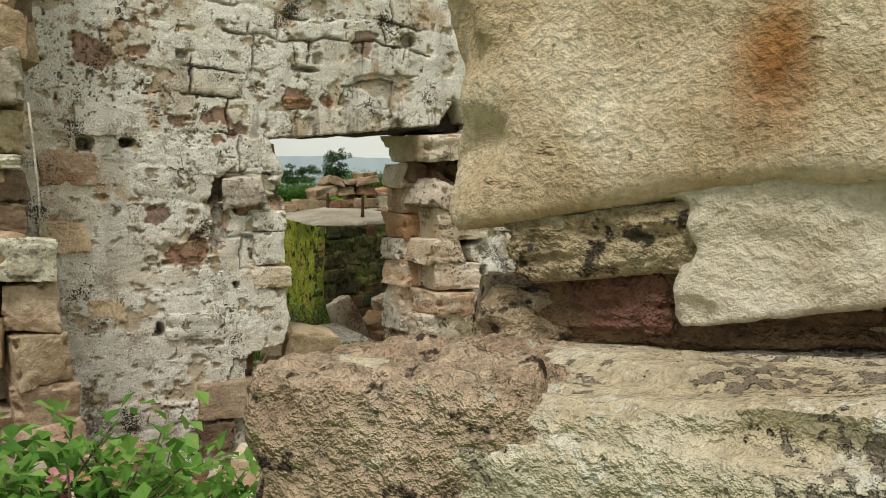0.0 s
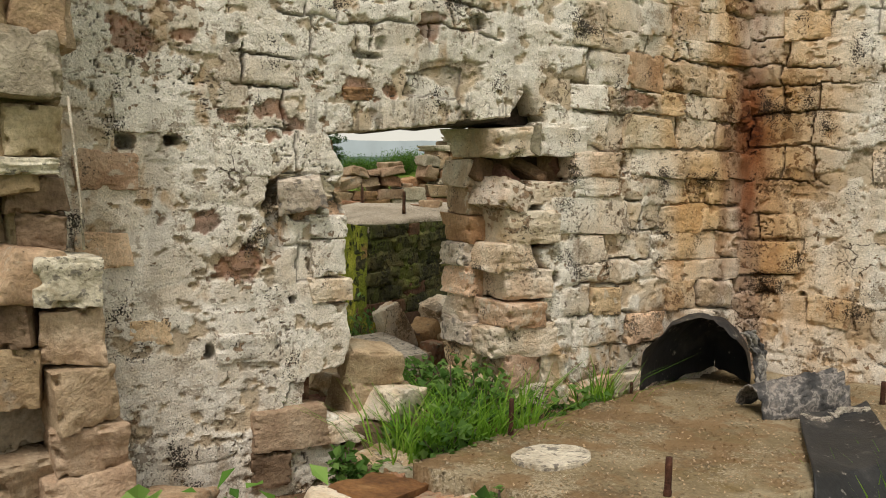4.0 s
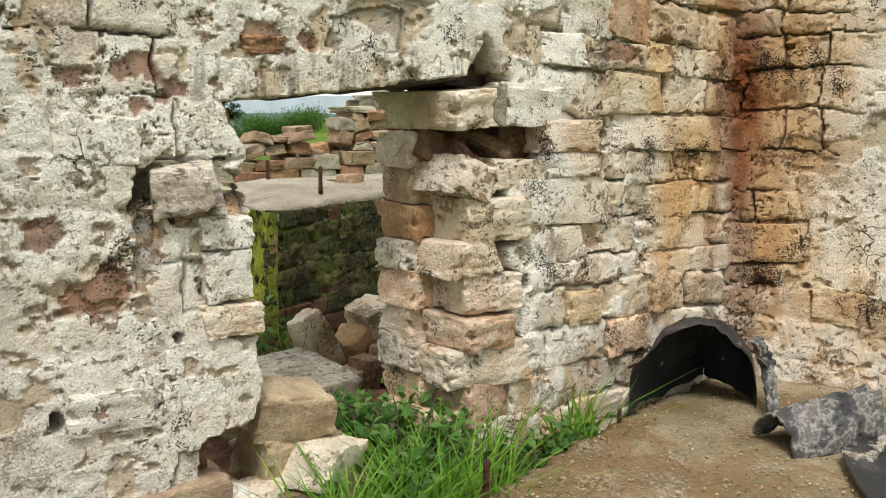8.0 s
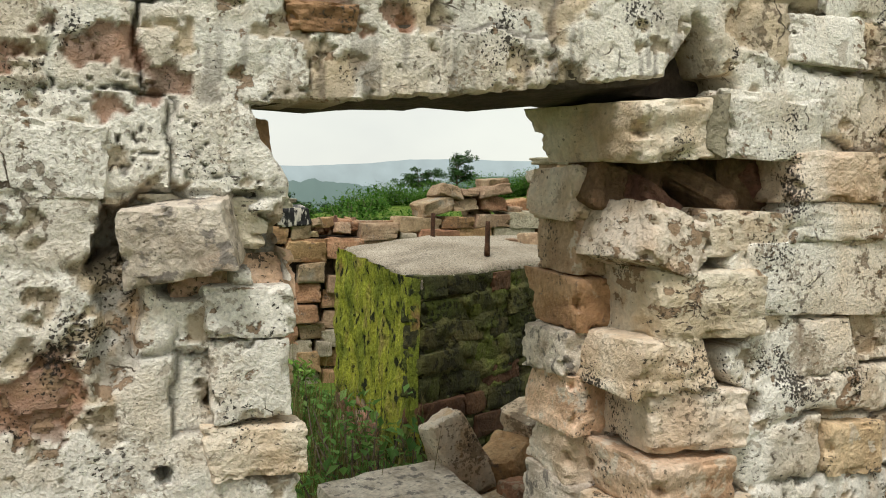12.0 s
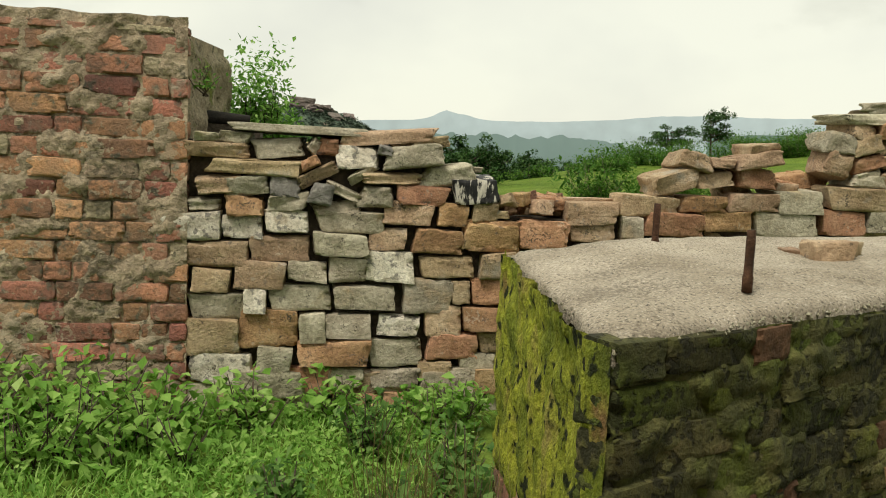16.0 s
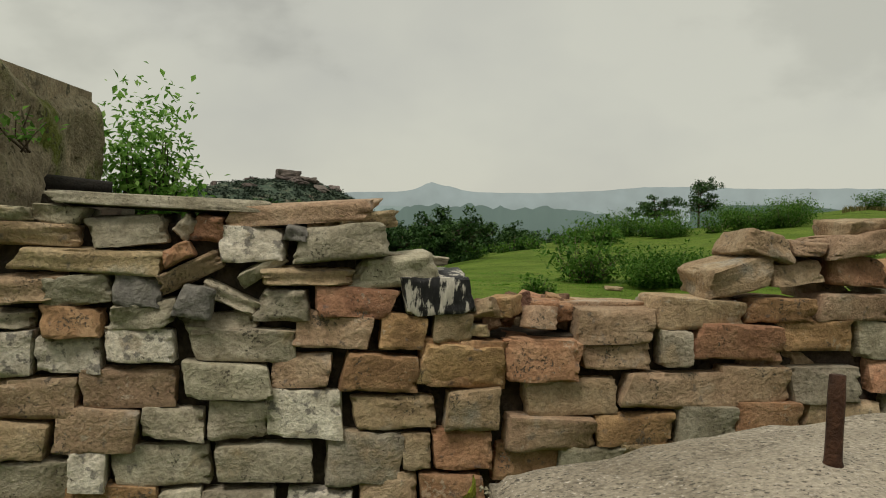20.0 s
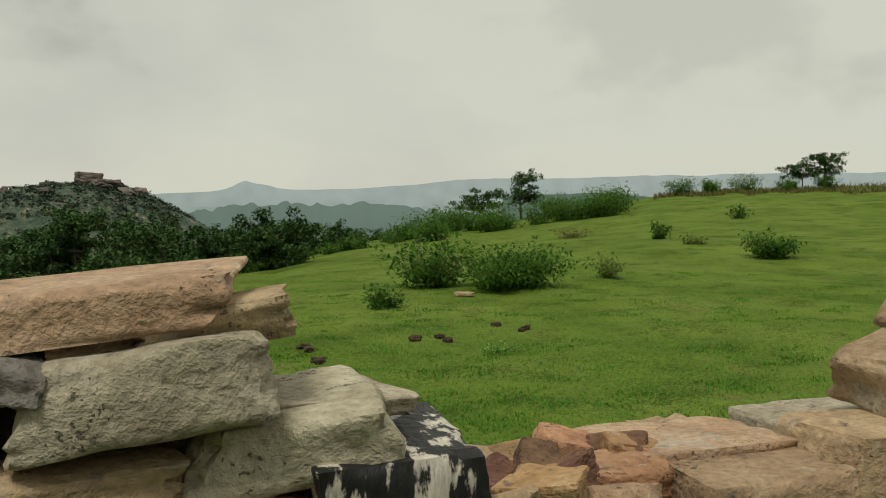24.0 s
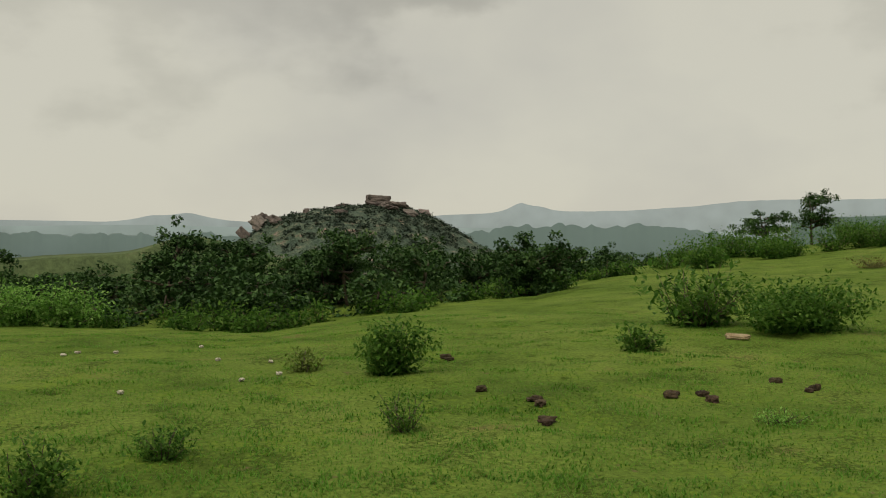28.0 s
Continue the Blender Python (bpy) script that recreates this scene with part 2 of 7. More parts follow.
def flaked(m, name, colour, amount=1.0):
    """Where the skin is gone (a mask kept on the mesh), another surface shows."""
    n, l = m.node_tree.nodes, m.node_tree.links
    bsdf = n["Principled BSDF"]
    before = bsdf.inputs["Base Color"].links[0].from_socket
    at = n.new("ShaderNodeAttribute")
    at.attribute_name = name
    tex, geo, cr = n.new("ShaderNodeTexNoise"), n.new("ShaderNodeNewGeometry"), n.new("ShaderNodeValToRGB")
    tex.inputs["Scale"].default_value, tex.inputs["Detail"].default_value = 11, 7
    l.new(geo.outputs["Position"], tex.inputs["Vector"])
    cr.color_ramp.elements[0].position, cr.color_ramp.elements[0].color = 0.3, (*[v * 0.55 for v in colour], 1)
    cr.color_ramp.elements[1].position, cr.color_ramp.elements[1].color = 0.7, (*[min(1, v * 1.4) for v in colour], 1)
    l.new(tex.outputs["Fac"], cr.inputs[0])
    mul = n.new("ShaderNodeMath")
    mul.operation = "MULTIPLY"
    mul.inputs[1].default_value = amount
    l.new(at.outputs["Fac"], mul.inputs[0])
    mx = n.new("ShaderNodeMix")
    mx.data_type = "RGBA"
    l.new(mul.outputs[0], mx.inputs[0])
    l.new(before, mx.inputs[6])
    l.new(cr.outputs[0], mx.inputs[7])
    l.new(mx.outputs[2], bsdf.inputs["Base Color"])
    return m


def clump(m, colour, fine, broad, thr, soft=0.04, weight=1.0, stretch=(1, 1, 1), amount=1.0, pit=0.0):
    """Specks, crumbs or runs that crowd together here and thin out there; pit sinks them into the surface."""
    n, l = m.node_tree.nodes, m.node_tree.links
    bsdf = n["Principled BSDF"]
    before = bsdf.inputs["Base Color"].links[0].from_socket
    geo = n.new("ShaderNodeNewGeometry")
    st = n.new("ShaderNodeVectorMath")
    st.operation = "MULTIPLY"
    st.inputs[1].default_value = stretch
    l.new(geo.outputs["Position"], st.inputs[0])
    a, b = n.new("ShaderNodeTexNoise"), n.new("ShaderNodeTexNoise")
    a.inputs["Scale"].default_value, a.inputs["Detail"].default_value, a.inputs["Roughness"].default_value = fine, 4, 0.6
    b.inputs["Scale"].default_value, b.inputs["Detail"].default_value, b.inputs["Roughness"].default_value = broad, 5, 0.6
    l.new(st.outputs[0], a.inputs["Vector"])
    l.new(geo.outputs["Position"], b.inputs["Vector"])
    ma = n.new("ShaderNodeMath")
    ma.operation = "MULTIPLY_ADD"
    ma.inputs[1].default_value = weight
    l.new(b.outputs["Fac"], ma.inputs[0])
    l.new(a.outputs["Fac"], ma.inputs[2])
    mr = n.new("ShaderNodeMapRange")
    mr.inputs["From Min"].default_value, mr.inputs["From Max"].default_value = thr, thr + soft
    mr.inputs["To Max"].default_value = amount
    l.new(ma.outputs[0], mr.inputs["Value"])
    mx = n.new("ShaderNodeMix")
    mx.data_type = "RGBA"
    l.new(mr.outputs[0], mx.inputs[0])
    l.new(before, mx.inputs[6])
    mx.inputs[7].default_value = (*colour, 1)
    l.new(mx.outputs[2], bsdf.inputs["Base Color"])
    if pit:
        bp = n.new("ShaderNodeBump")
        bp.invert = True
        bp.inputs["Strength"].default_value, bp.inputs["Distance"].default_value = 1.0, pit
        l.new(mr.outputs[0], bp.inputs["Height"])
        if bsdf.inputs["Normal"].links:
            l.new(bsdf.inputs["Normal"].links[0].from_socket, bp.inputs["Normal"])
        l.new(bp.outputs[0], bsdf.inputs["Normal"])
    return m


def cracked(m, scale, width, thr, colour=(0.13, 0.10, 0.072), sunk=0.003):
    """Thin branching cracks in a brittle skin, present only where a broad noise lets them."""
    n, l = m.node_tree.nodes, m.node_tree.links
    bsdf = n["Principled BSDF"]
    before = bsdf.inputs["Base Color"].links[0].from_socket
    geo, warp, bend, cell, zone = n.new("ShaderNodeNewGeometry"), n.new("ShaderNodeTexNoise"), n.new("ShaderNodeVectorMath"), n.new("ShaderNodeTexVoronoi"), n.new("ShaderNodeTexNoise")
    warp.inputs["Scale"].default_value, warp.inputs["Detail"].default_value = scale * 2.2, 6
    l.new(geo.outputs["Position"], warp.inputs["Vector"])
    bend.operation = "MULTIPLY_ADD"
    bend.inputs[1].default_value = (0.55 / scale,) * 3
    l.new(warp.outputs["Color"], bend.inputs[0])
    l.new(geo.outputs["Position"], bend.inputs[2])
    cell.feature = "DISTANCE_TO_EDGE"
    cell.inputs["Scale"].default_value = scale
    l.new(bend.outputs[0], cell.inputs["Vector"])
    zone.inputs["Scale"].default_value, zone.inputs["Detail"].default_value = scale * 0.7, 4
    l.new(geo.outputs["Position"], zone.inputs["Vector"])
    a, b, mul = n.new("ShaderNodeMapRange"), n.new("ShaderNodeMapRange"), n.new("ShaderNodeMath")
    a.inputs["From Min"].default_value, a.inputs["From Max"].default_value = width * scale, 0.4 * width * scale
    b.inputs["From Min"].default_value, b.inputs["From Max"].default_value = thr, thr + 0.05
    mul.operation = "MULTIPLY"
    l.new(cell.outputs["Distance"], a.inputs["Value"])
    l.new(zone.outputs["Fac"], b.inputs["Value"])
    l.new(a.outputs[0], mul.inputs[0])
    l.new(b.outputs[0], mul.inputs[1])
    mx = n.new("ShaderNodeMix")
    mx.data_type = "RGBA"
    l.new(mul.outputs[0], mx.inputs[0])
    l.new(before, mx.inputs[6])
    mx.inputs[7].default_value = (*colour, 1)
    l.new(mx.outputs[2], bsdf.inputs["Base Color"])
    bp = n.new("ShaderNodeBump")
    bp.invert = True
    bp.inputs["Strength"].default_value, bp.inputs["Distance"].default_value = 1.0, sunk
    l.new(mul.outputs[0], bp.inputs["Height"])
    l.new(bsdf.inputs["Normal"].links[0].from_socket, bp.inputs["Normal"])
    l.new(bp.outputs[0], bsdf.inputs["Normal"])
    return m


RUST = (0.80, 0.55, 0.30)
DARKRUST = (0.34, 0.15, 0.07)
CORNER, SPREAD = (2.05, -0.1, 1.2), (0.85, 0.66, 2.1)
PLASTER = material("lime_plaster", [(0.22, (0.58, 0.49, 0.37)), (0.36, (0.77, 0.70, 0.59)), (0.52, (0.87, 0.84, 0.76)), (0.70, (0.84, 0.79, 0.69)), (0.82, (0.68, 0.54, 0.37))],
                   scale=3.2, detail=9, fine=150, fine_mix=0.30, bump=1.0, vary=0.0, hue=0, dist=0.008, bump_mid=0.25)
WASHED = material("limewashed_sandstone", [(0.25, (0.47, 0.34, 0.215)), (0.42, (0.66, 0.53, 0.38)), (0.58, (0.78, 0.70, 0.575)), (0.8, (0.66, 0.49, 0.315))],
                  scale=6, detail=8, fine=75, fine_mix=0.2, bump=1.0, vary=0.10, hue=0.01, dist=0.012)
RAW = material("raw_sandstone", [(0.3, (0.42, 0.275, 0.165)), (0.5, (0.60, 0.44, 0.29)), (0.7, (0.72, 0.58, 0.43))], scale=8, fine=80,
               fine_mix=0.3, bump=0.9, vary=0.2, hue=0.015, dist=0.01, specks=((0.2, 0.16, 0.11), 40, 0.64, 0.05))
# RAW darkened; on the cross wall's end this is shade put into the colour
DARKRAW = material("darkened_raw_sandstone", [(0.3, (0.26, 0.18, 0.11)), (0.5, (0.42, 0.32, 0.21)), (0.7, (0.55, 0.45, 0.32))], scale=8, fine=80, fine_mix=0.3, bump=0.9, vary=0.15, hue=0.012)
RUSTY = material("iron_red_stone", [(0.3, (0.13, 0.05, 0.025)), (0.6, (0.26, 0.11, 0.05)), (0.8, (0.4, 0.24, 0.13))], scale=9, fine=60, bump=0.9, vary=0.15)
flaked(PLASTER, "bare", (0.50, 0.375, 0.225), 0.8)
# dirt and drips, plus recess shade coloured into holes, cracks, pits and edges
flaked(PLASTER, "dirt_shade", (0.062, 0.046, 0.032), 0.95)
flaked(PLASTER, "red", (0.29, 0.135, 0.075), 0.8)
for some in (PLASTER, WASHED):
    clump(some, (0.50, 0.47, 0.41), 9, 1.6, 1.07, 0.16, 1.0, (1, 1, 0.16), 0.55)
    clump(some, (0.52, 0.35, 0.19), 8, 1.3, 1.11, 0.10, 1.0, (1, 1, 0.6), 0.75)
    clump(some, (0.30, 0.20, 0.12), 26, 2.6, 1.17, 0.03, 1.0, (1, 1, 1.3), 0.9, 0.006)
    clump(some, (0.20, 0.15, 0.10), 75, 4.0, 1.53, 0.04, 1.6, (1, 1, 1), 0.75, 0.004)
    clump(some, (0.045, 0.037, 0.03), 170, 5.0, 1.53, 0.03, 1.6, (1, 1, 1), 0.95, 0.002)
    clump(some, (0.075, 0.06, 0.045), 48, 3.2, 1.23, 0.02, 1.0, (1, 1, 2.2), 0.9, 0.005)
    clump(some, (0.34, 0.27, 0.19), 34, 9.0, 1.18, 0.03, 1.0, (1, 1, 1.5), 0.55, 0.004)
clump(PLASTER, (0.36, 0.28, 0.19), 120, 7.0, 1.46, 0.05, 1.6, (1, 1, 1), 0.6, 0.003)
clump(RAW, (0.10, 0.08, 0.06), 130, 8.0, 1.13, 0.04, 1.0, (1, 1, 1), 0.9, 0.003)
clump(RAW, (0.66, 0.60, 0.50), 22, 5.0, 1.12, 0.06, 1.0, (1, 1, 1), 0.7)
cracked(PLASTER, 5.5, 0.0022, 0.59)
cracked(PLASTER, 17.0, 0.0014, 0.63)
cracked(WASHED, 9.0, 0.0014, 0.66)
for some in (PLASTER, WASHED, RAW):
    stained(some, CORNER, SPREAD, RUST, 0.9)
    stained(some, (2.2, -0.03, 1.3), (0.20, 0.22, 1.7), DARKRUST, 0.95, 5.0, 0.25)
stained(PLASTER, (2.62, -0.9, 1.3), (0.22, 0.3, 1.3), RUST, 0.8)
GREY = material("grey_sandstone", [(0.3, (0.215, 0.185, 0.125)), (0.5, (0.36, 0.32, 0.235)), (0.72, (0.49, 0.445, 0.345))], scale=9, fine=70,
                bump=0.9, vary=0.2, hue=0.012, specks=((0.16, 0.145, 0.115), 22, 0.63, 0.10), patch=((0.40, 0.31, 0.19), 5, 0.6, 0.12))
TAN = material("tan_sandstone", [(0.3, (0.245, 0.165, 0.098)), (0.5, (0.37, 0.265, 0.163)), (0.72, (0.46, 0.36, 0.24))], scale=8, fine=70,
               bump=0.9, vary=0.18, hue=0.012, specks=((0.2, 0.16, 0.12), 24, 0.62, 0.08), patch=((0.36, 0.33, 0.27), 6, 0.58, 0.12))
# TAN darkened; it also colours shade into the cross wall's set-back stones
DARKTAN = material("darkened_tan_stone", [(0.3, (0.10, 0.07, 0.045)), (0.5, (0.19, 0.135, 0.085)), (0.75, (0.30, 0.23, 0.15))], scale=9, fine=70, bump=0.9, vary=0.2, hue=0.012)
ORANGE = material("orange_sandstone", [(0.3, (0.23, 0.125, 0.065)), (0.5, (0.37, 0.215, 0.115)), (0.75, (0.48, 0.32, 0.19))], scale=8, fine=70,
                  bump=0.9, vary=0.18, hue=0.015, specks=((0.17, 0.12, 0.09), 24, 0.6, 0.08))
SLATE = material("dark_slaty_stone", [(0.3, (0.10, 0.095, 0.085)), (0.5, (0.18, 0.17, 0.15)), (0.75, (0.27, 0.25, 0.21))], scale=9, fine=70, bump=0.9, vary=0.15, hue=0.01)
PALE = material("lichen_white_stone", [(0.3, (0.34, 0.295, 0.22)), (0.5, (0.55, 0.495, 0.40)), (0.7, (0.68, 0.63, 0.53))], scale=14, fine=80,
                bump=0.8, vary=0.1, specks=((0.22, 0.2, 0.17), 30, 0.55, 0.06), patch=((0.36, 0.30, 0.22), 9, 0.6, 0.08))
for some in (GREY, TAN, ORANGE, PALE):
    clump(some, (0.10, 0.085, 0.065), 120, 9.0, 1.20, 0.05, 1.0, (1, 1, 1), 0.85, 0.003)
    clump(some, (0.54, 0.49, 0.39), 60, 7.0, 1.20, 0.05, 1.0, (1, 1, 1), 0.35)
TARRED = material("tar_splashed_stone", [(0.35, (0.012, 0.012, 0.013)), (0.52, (0.02, 0.02, 0.02)), (0.56, (0.5, 0.47, 0.4)), (0.7, (0.6, 0.56, 0.46))], scale=20, fine=60,
                  bump=0.5, vary=0, rough=0.5, stretch=(1.6, 1, 0.5))
SOIL = material("red_mud_mortar", [(0.3, (0.11, 0.06, 0.04)), (0.5, (0.19, 0.105, 0.065)), (0.75, (0.30, 0.19, 0.12))], scale=12, fine=60, fine_mix=0.45, bump=1.0, vary=0.1, dist=0.02)
BUFF = material("rough_buff_sandstone", [(0.28, (0.42, 0.30, 0.18)), (0.45, (0.58, 0.45, 0.29)), (0.6, (0.70, 0.60, 0.44)), (0.75, (0.80, 0.74, 0.62))], scale=13, detail=8, fine=230, fine_mix=0.32, bump=1.0, vary=0, hue=0, dist=0.005, bump_mid=0.15,
                specks=((0.26, 0.19, 0.12), 120, 0.66, 0.05))
clump(BUFF, (0.34, 0.20, 0.11), 40, 9.0, 1.18, 0.06, 1.0, (1, 1, 2.0), 0.7, 0.004)
stained(BUFF, (-0.985, -3.19, 1.085), (0.018, 0.018, 0.035), (0.62, 0.34, 0.13), 0.9, 22.0, 0.5)
PALESTONE = material("pale_lichen_stone", [(0.3, (0.46, 0.38, 0.26)), (0.5, (0.64, 0.57, 0.44)), (0.7, (0.74, 0.69, 0.58))], scale=18, fine=240, fine_mix=0.25, bump=1.0, vary=0, hue=0, dist=0.005,
                     specks=((0.12, 0.11, 0.10), 60, 0.68, 0.04))
# dark earth in joints; also stands in for shade at the lintel and crack
EARTH_AND_SHADE = material("dark_earth_and_shade", [(0.3, (0.035, 0.028, 0.022)), (0.6, (0.08, 0.062, 0.045)), (0.8, (0.13, 0.1, 0.07))], scale=14, fine=60, bump=1.0, vary=0)
BRICK = material("weathered_red_brick", [(0.25, (0.15, 0.096, 0.072)), (0.45, (0.295, 0.155, 0.103)), (0.62, (0.43, 0.20, 0.12)), (0.8, (0.47, 0.345, 0.25))], scale=6, fine=80,
                 bump=0.9, vary=0.45, hue=0.02, specks=((0.12, 0.11, 0.08), 20, 0.56, 0.1), patch=((0.30, 0.25, 0.18), 9, 0.6, 0.1))
OLDMORTAR = material("grey_brown_mortar", [(0.3, (0.20, 0.155, 0.105)), (0.55, (0.37, 0.295, 0.20)), (0.8, (0.52, 0.435, 0.31))], scale=9, fine=60, bump=1.0, vary=0, dist=0.015,
                     specks=((0.1, 0.09, 0.06), 18, 0.58, 0.1))
SPECKLED = material("speckled_buff_stone", [(0.3, (0.38, 0.29, 0.185)), (0.5, (0.54, 0.45, 0.32)), (0.7, (0.66, 0.60, 0.48))], scale=11, fine=120, fine_mix=0.3, bump=1.0, vary=0.0, dist=0.012)
clump(SPECKLED, (0.16, 0.13, 0.10), 150, 12.0, 1.10, 0.06, 1.0, (1, 1, 1), 0.8, 0.003)
clump(SPECKLED, (0.72, 0.69, 0.60), 90, 10.0, 1.10, 0.06, 1.0, (1, 1, 1), 0.7)
for some in (BRICK, OLDMORTAR):
    clump(some, (0.055, 0.052, 0.036), 22, 2.2, 1.10, 0.10, 1.0, (1, 1, 1.4), 0.6)
    clump(some, (0.36, 0.31, 0.22), 40, 5.0, 1.12, 0.06, 1.0, (1, 1, 1), 0.6)
MOSSYMORTAR = material("mossy_old_mortar", [(0.3, (0.17, 0.145, 0.085)), (0.5, (0.31, 0.27, 0.17)), (0.75, (0.46, 0.40, 0.28))], scale=7, fine=70, fine_mix=0.4, bump=1.0, vary=0, dist=0.02,
                       patch=((0.13, 0.16, 0.03), 3.5, 0.5, 0.1), specks=((0.08, 0.075, 0.04), 30, 0.58, 0.08))
MOSS = material("green_yellow_moss", [(0.25, (0.075, 0.085, 0.013)), (0.42, (0.20, 0.215, 0.02)), (0.56, (0.36, 0.345, 0.035)), (0.66, (0.28, 0.21, 0.065)), (0.8, (0.42, 0.28, 0.13))], scale=8, fine=120, fine_mix=0.5,
                bump=1.0, vary=0.1, dist=0.02, stretch=(1, 1, 0.55), specks=((0.018, 0.022, 0.006), 30, 0.56, 0.06), patch=((0.25, 0.13, 0.06), 4.5, 0.62, 0.08))
DARKMOSS = material("dark_mossy_brick", [(0.25, (0.026, 0.027, 0.011)), (0.45, (0.058, 0.060, 0.020)), (0.6, (0.105, 0.098, 0.035)), (0.8, (0.165, 0.125, 0.06))], scale=5, fine=70, fine_mix=0.5,
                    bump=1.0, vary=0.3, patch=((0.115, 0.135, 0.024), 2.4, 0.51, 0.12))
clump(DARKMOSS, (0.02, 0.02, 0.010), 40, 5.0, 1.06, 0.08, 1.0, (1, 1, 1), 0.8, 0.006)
REDBRICK = material("dark_red_brick", [(0.3, (0.06, 0.032, 0.018)), (0.6, (0.12, 0.062, 0.033)), (0.8, (0.16, 0.105, 0.065))], scale=12, fine=60, bump=0.9, vary=0.2, hue=0.005)
CONCRETE = material("coarse_grey_concrete", [(0.3, (0.26, 0.23, 0.16)), (0.5, (0.36, 0.325, 0.24)), (0.75, (0.45, 0.41, 0.315))], scale=5, fine=150, fine_mix=0.5, bump=1.0, vary=0,
                    dist=0.006, specks=((0.11, 0.10, 0.075), 140, 0.58, 0.04), specks2=((0.54, 0.50, 0.42), 160, 0.61, 0.04))
clump(CONCRETE, (0.15, 0.125, 0.09), 90, 4.0, 1.14, 0.05, 1.0, (1, 1, 1), 0.5, 0.003)
SLAB = material("muddy_concrete_floor", [(0.3, (0.15, 0.105, 0.06)), (0.5, (0.235, 0.175, 0.11)), (0.7, (0.32, 0.26, 0.18))], scale=3.2, fine=60, fine_mix=0.32, bump=0.7, vary=0,
                rough=0.75, patch=((0.16, 0.10, 0.045), 2.2, 0.55, 0.12), specks=((0.4, 0.36, 0.28), 60, 0.68, 0.04))
clump(SLAB, (0.44, 0.38, 0.28), 110, 3.0, 1.13, 0.05, 1.0, (1, 1, 1), 0.7)
clump(SLAB, (0.10, 0.075, 0.045), 60, 2.5, 1.12, 0.06, 1.0, (1, 1, 1), 0.6, 0.003)
clump(SLAB, (0.20, 0.12, 0.055), 7, 1.2, 1.05, 0.12, 1.0, (1, 1, 1), 0.7)
IRON = material("rusted_iron", [(0.3, (0.035, 0.018, 0.012)), (0.6, (0.085, 0.04, 0.022)), (0.8, (0.15, 0.075, 0.04))], scale=40, fine=150, bump=0.7, vary=0.1, rough=0.8, metallic=0.2)
PLASTIC = material("muddy_black_plastic", [(0.3, (0.012, 0.013, 0.015)), (0.54, (0.022, 0.023, 0.026)), (0.64, (0.06, 0.058, 0.053)), (0.8, (0.2, 0.185, 0.16))], scale=3, fine=50, bump=0.2, vary=0,
                   rough=0.5, spec=0.4, specks=((0.3, 0.28, 0.24), 22, 0.66, 0.05))
clump(PLASTIC, (0.22, 0.21, 0.19), 60, 7.0, 1.22, 0.06, 1.0, (1, 1, 1), 0.7)
SCUFFED = material("scuffed_muddy_plastic", [(0.35, (0.03, 0.031, 0.033)), (0.48, (0.09, 0.088, 0.085)), (0.54, (0.30, 0.28, 0.25)), (0.58, (0.10, 0.098, 0.094)), (0.72, (0.34, 0.31, 0.27))], scale=14, fine=90, bump=0.5, vary=0, rough=0.6)
MUDCRUST = material("whitish_mud_crust", [(0.3, (0.14, 0.12, 0.10)), (0.55, (0.42, 0.38, 0.32)), (0.8, (0.55, 0.51, 0.44))], scale=40, fine=160, bump=0.8, vary=0.2)
TIMBER = material("charred_timber", [(0.3, (0.01, 0.009, 0.008)), (0.6, (0.03, 0.025, 0.02))], scale=12, fine=80, bump=0.6)
EARTH = material("grass_and_earth", [(0.25, (0.052, 0.082, 0.014)), (0.42, (0.086, 0.140, 0.022)), (0.58, (0.122, 0.178, 0.033)), (0.8, (0.178, 0.212, 0.054))], scale=0.55, detail=9, fine=26, fine_mix=0.45,
                 bump=0.6, vary=0, hue=0, dist=0.03, spec=0.03, specks=((0.035, 0.06, 0.006), 3.2, 0.62, 0.1), specks2=((0.14, 0.125, 0.045), 1.1, 0.64, 0.10))
clump(EARTH, (0.135, 0.20, 0.026), 14, 0.8, 1.06, 0.12, 1.0, (1, 1, 1), 0.7)
clump(EARTH, (0.038, 0.062, 0.010), 30, 1.5, 1.06, 0.10, 1.0, (1, 1, 1), 0.75)
clump(EARTH, (0.15, 0.11, 0.06), 9, 2.2, 1.24, 0.05, 1.0, (1, 1, 1), 0.6)
BARK = material("grey_brown_bark", [(0.3, (0.05, 0.038, 0.025)), (0.7, (0.14, 0.11, 0.08))], scale=20, fine=80, bump=0.8)
LEAF = leaf_material("fresh_green_leaf", [(0.1, (0.045, 0.115, 0.022)), (0.35, (0.115, 0.265, 0.045)), (0.65, (0.225, 0.425, 0.088)), (0.95, (0.40, 0.57, 0.19))])
BLADE = leaf_material("grass_blade", [(0.1, (0.078, 0.181, 0.021)), (0.45, (0.171, 0.363, 0.039)), (0.8, (0.296, 0.500, 0.075)), (0.97, (0.528, 0.484, 0.178))])
LAWN = leaf_material("meadow_grass", [(0.1, (0.051, 0.134, 0.015)), (0.45, (0.095, 0.236, 0.027)), (0.8, (0.153, 0.315, 0.045)), (0.97, (0.255, 0.315, 0.105))], scale=1.2)
BUSHLEAF = leaf_material("bush_leaf", [(0.1, (0.022, 0.066, 0.010)), (0.45, (0.06, 0.152, 0.020)), (0.8, (0.125, 0.235, 0.042)), (0.97, (0.19, 0.29, 0.072))], scale=2.5)
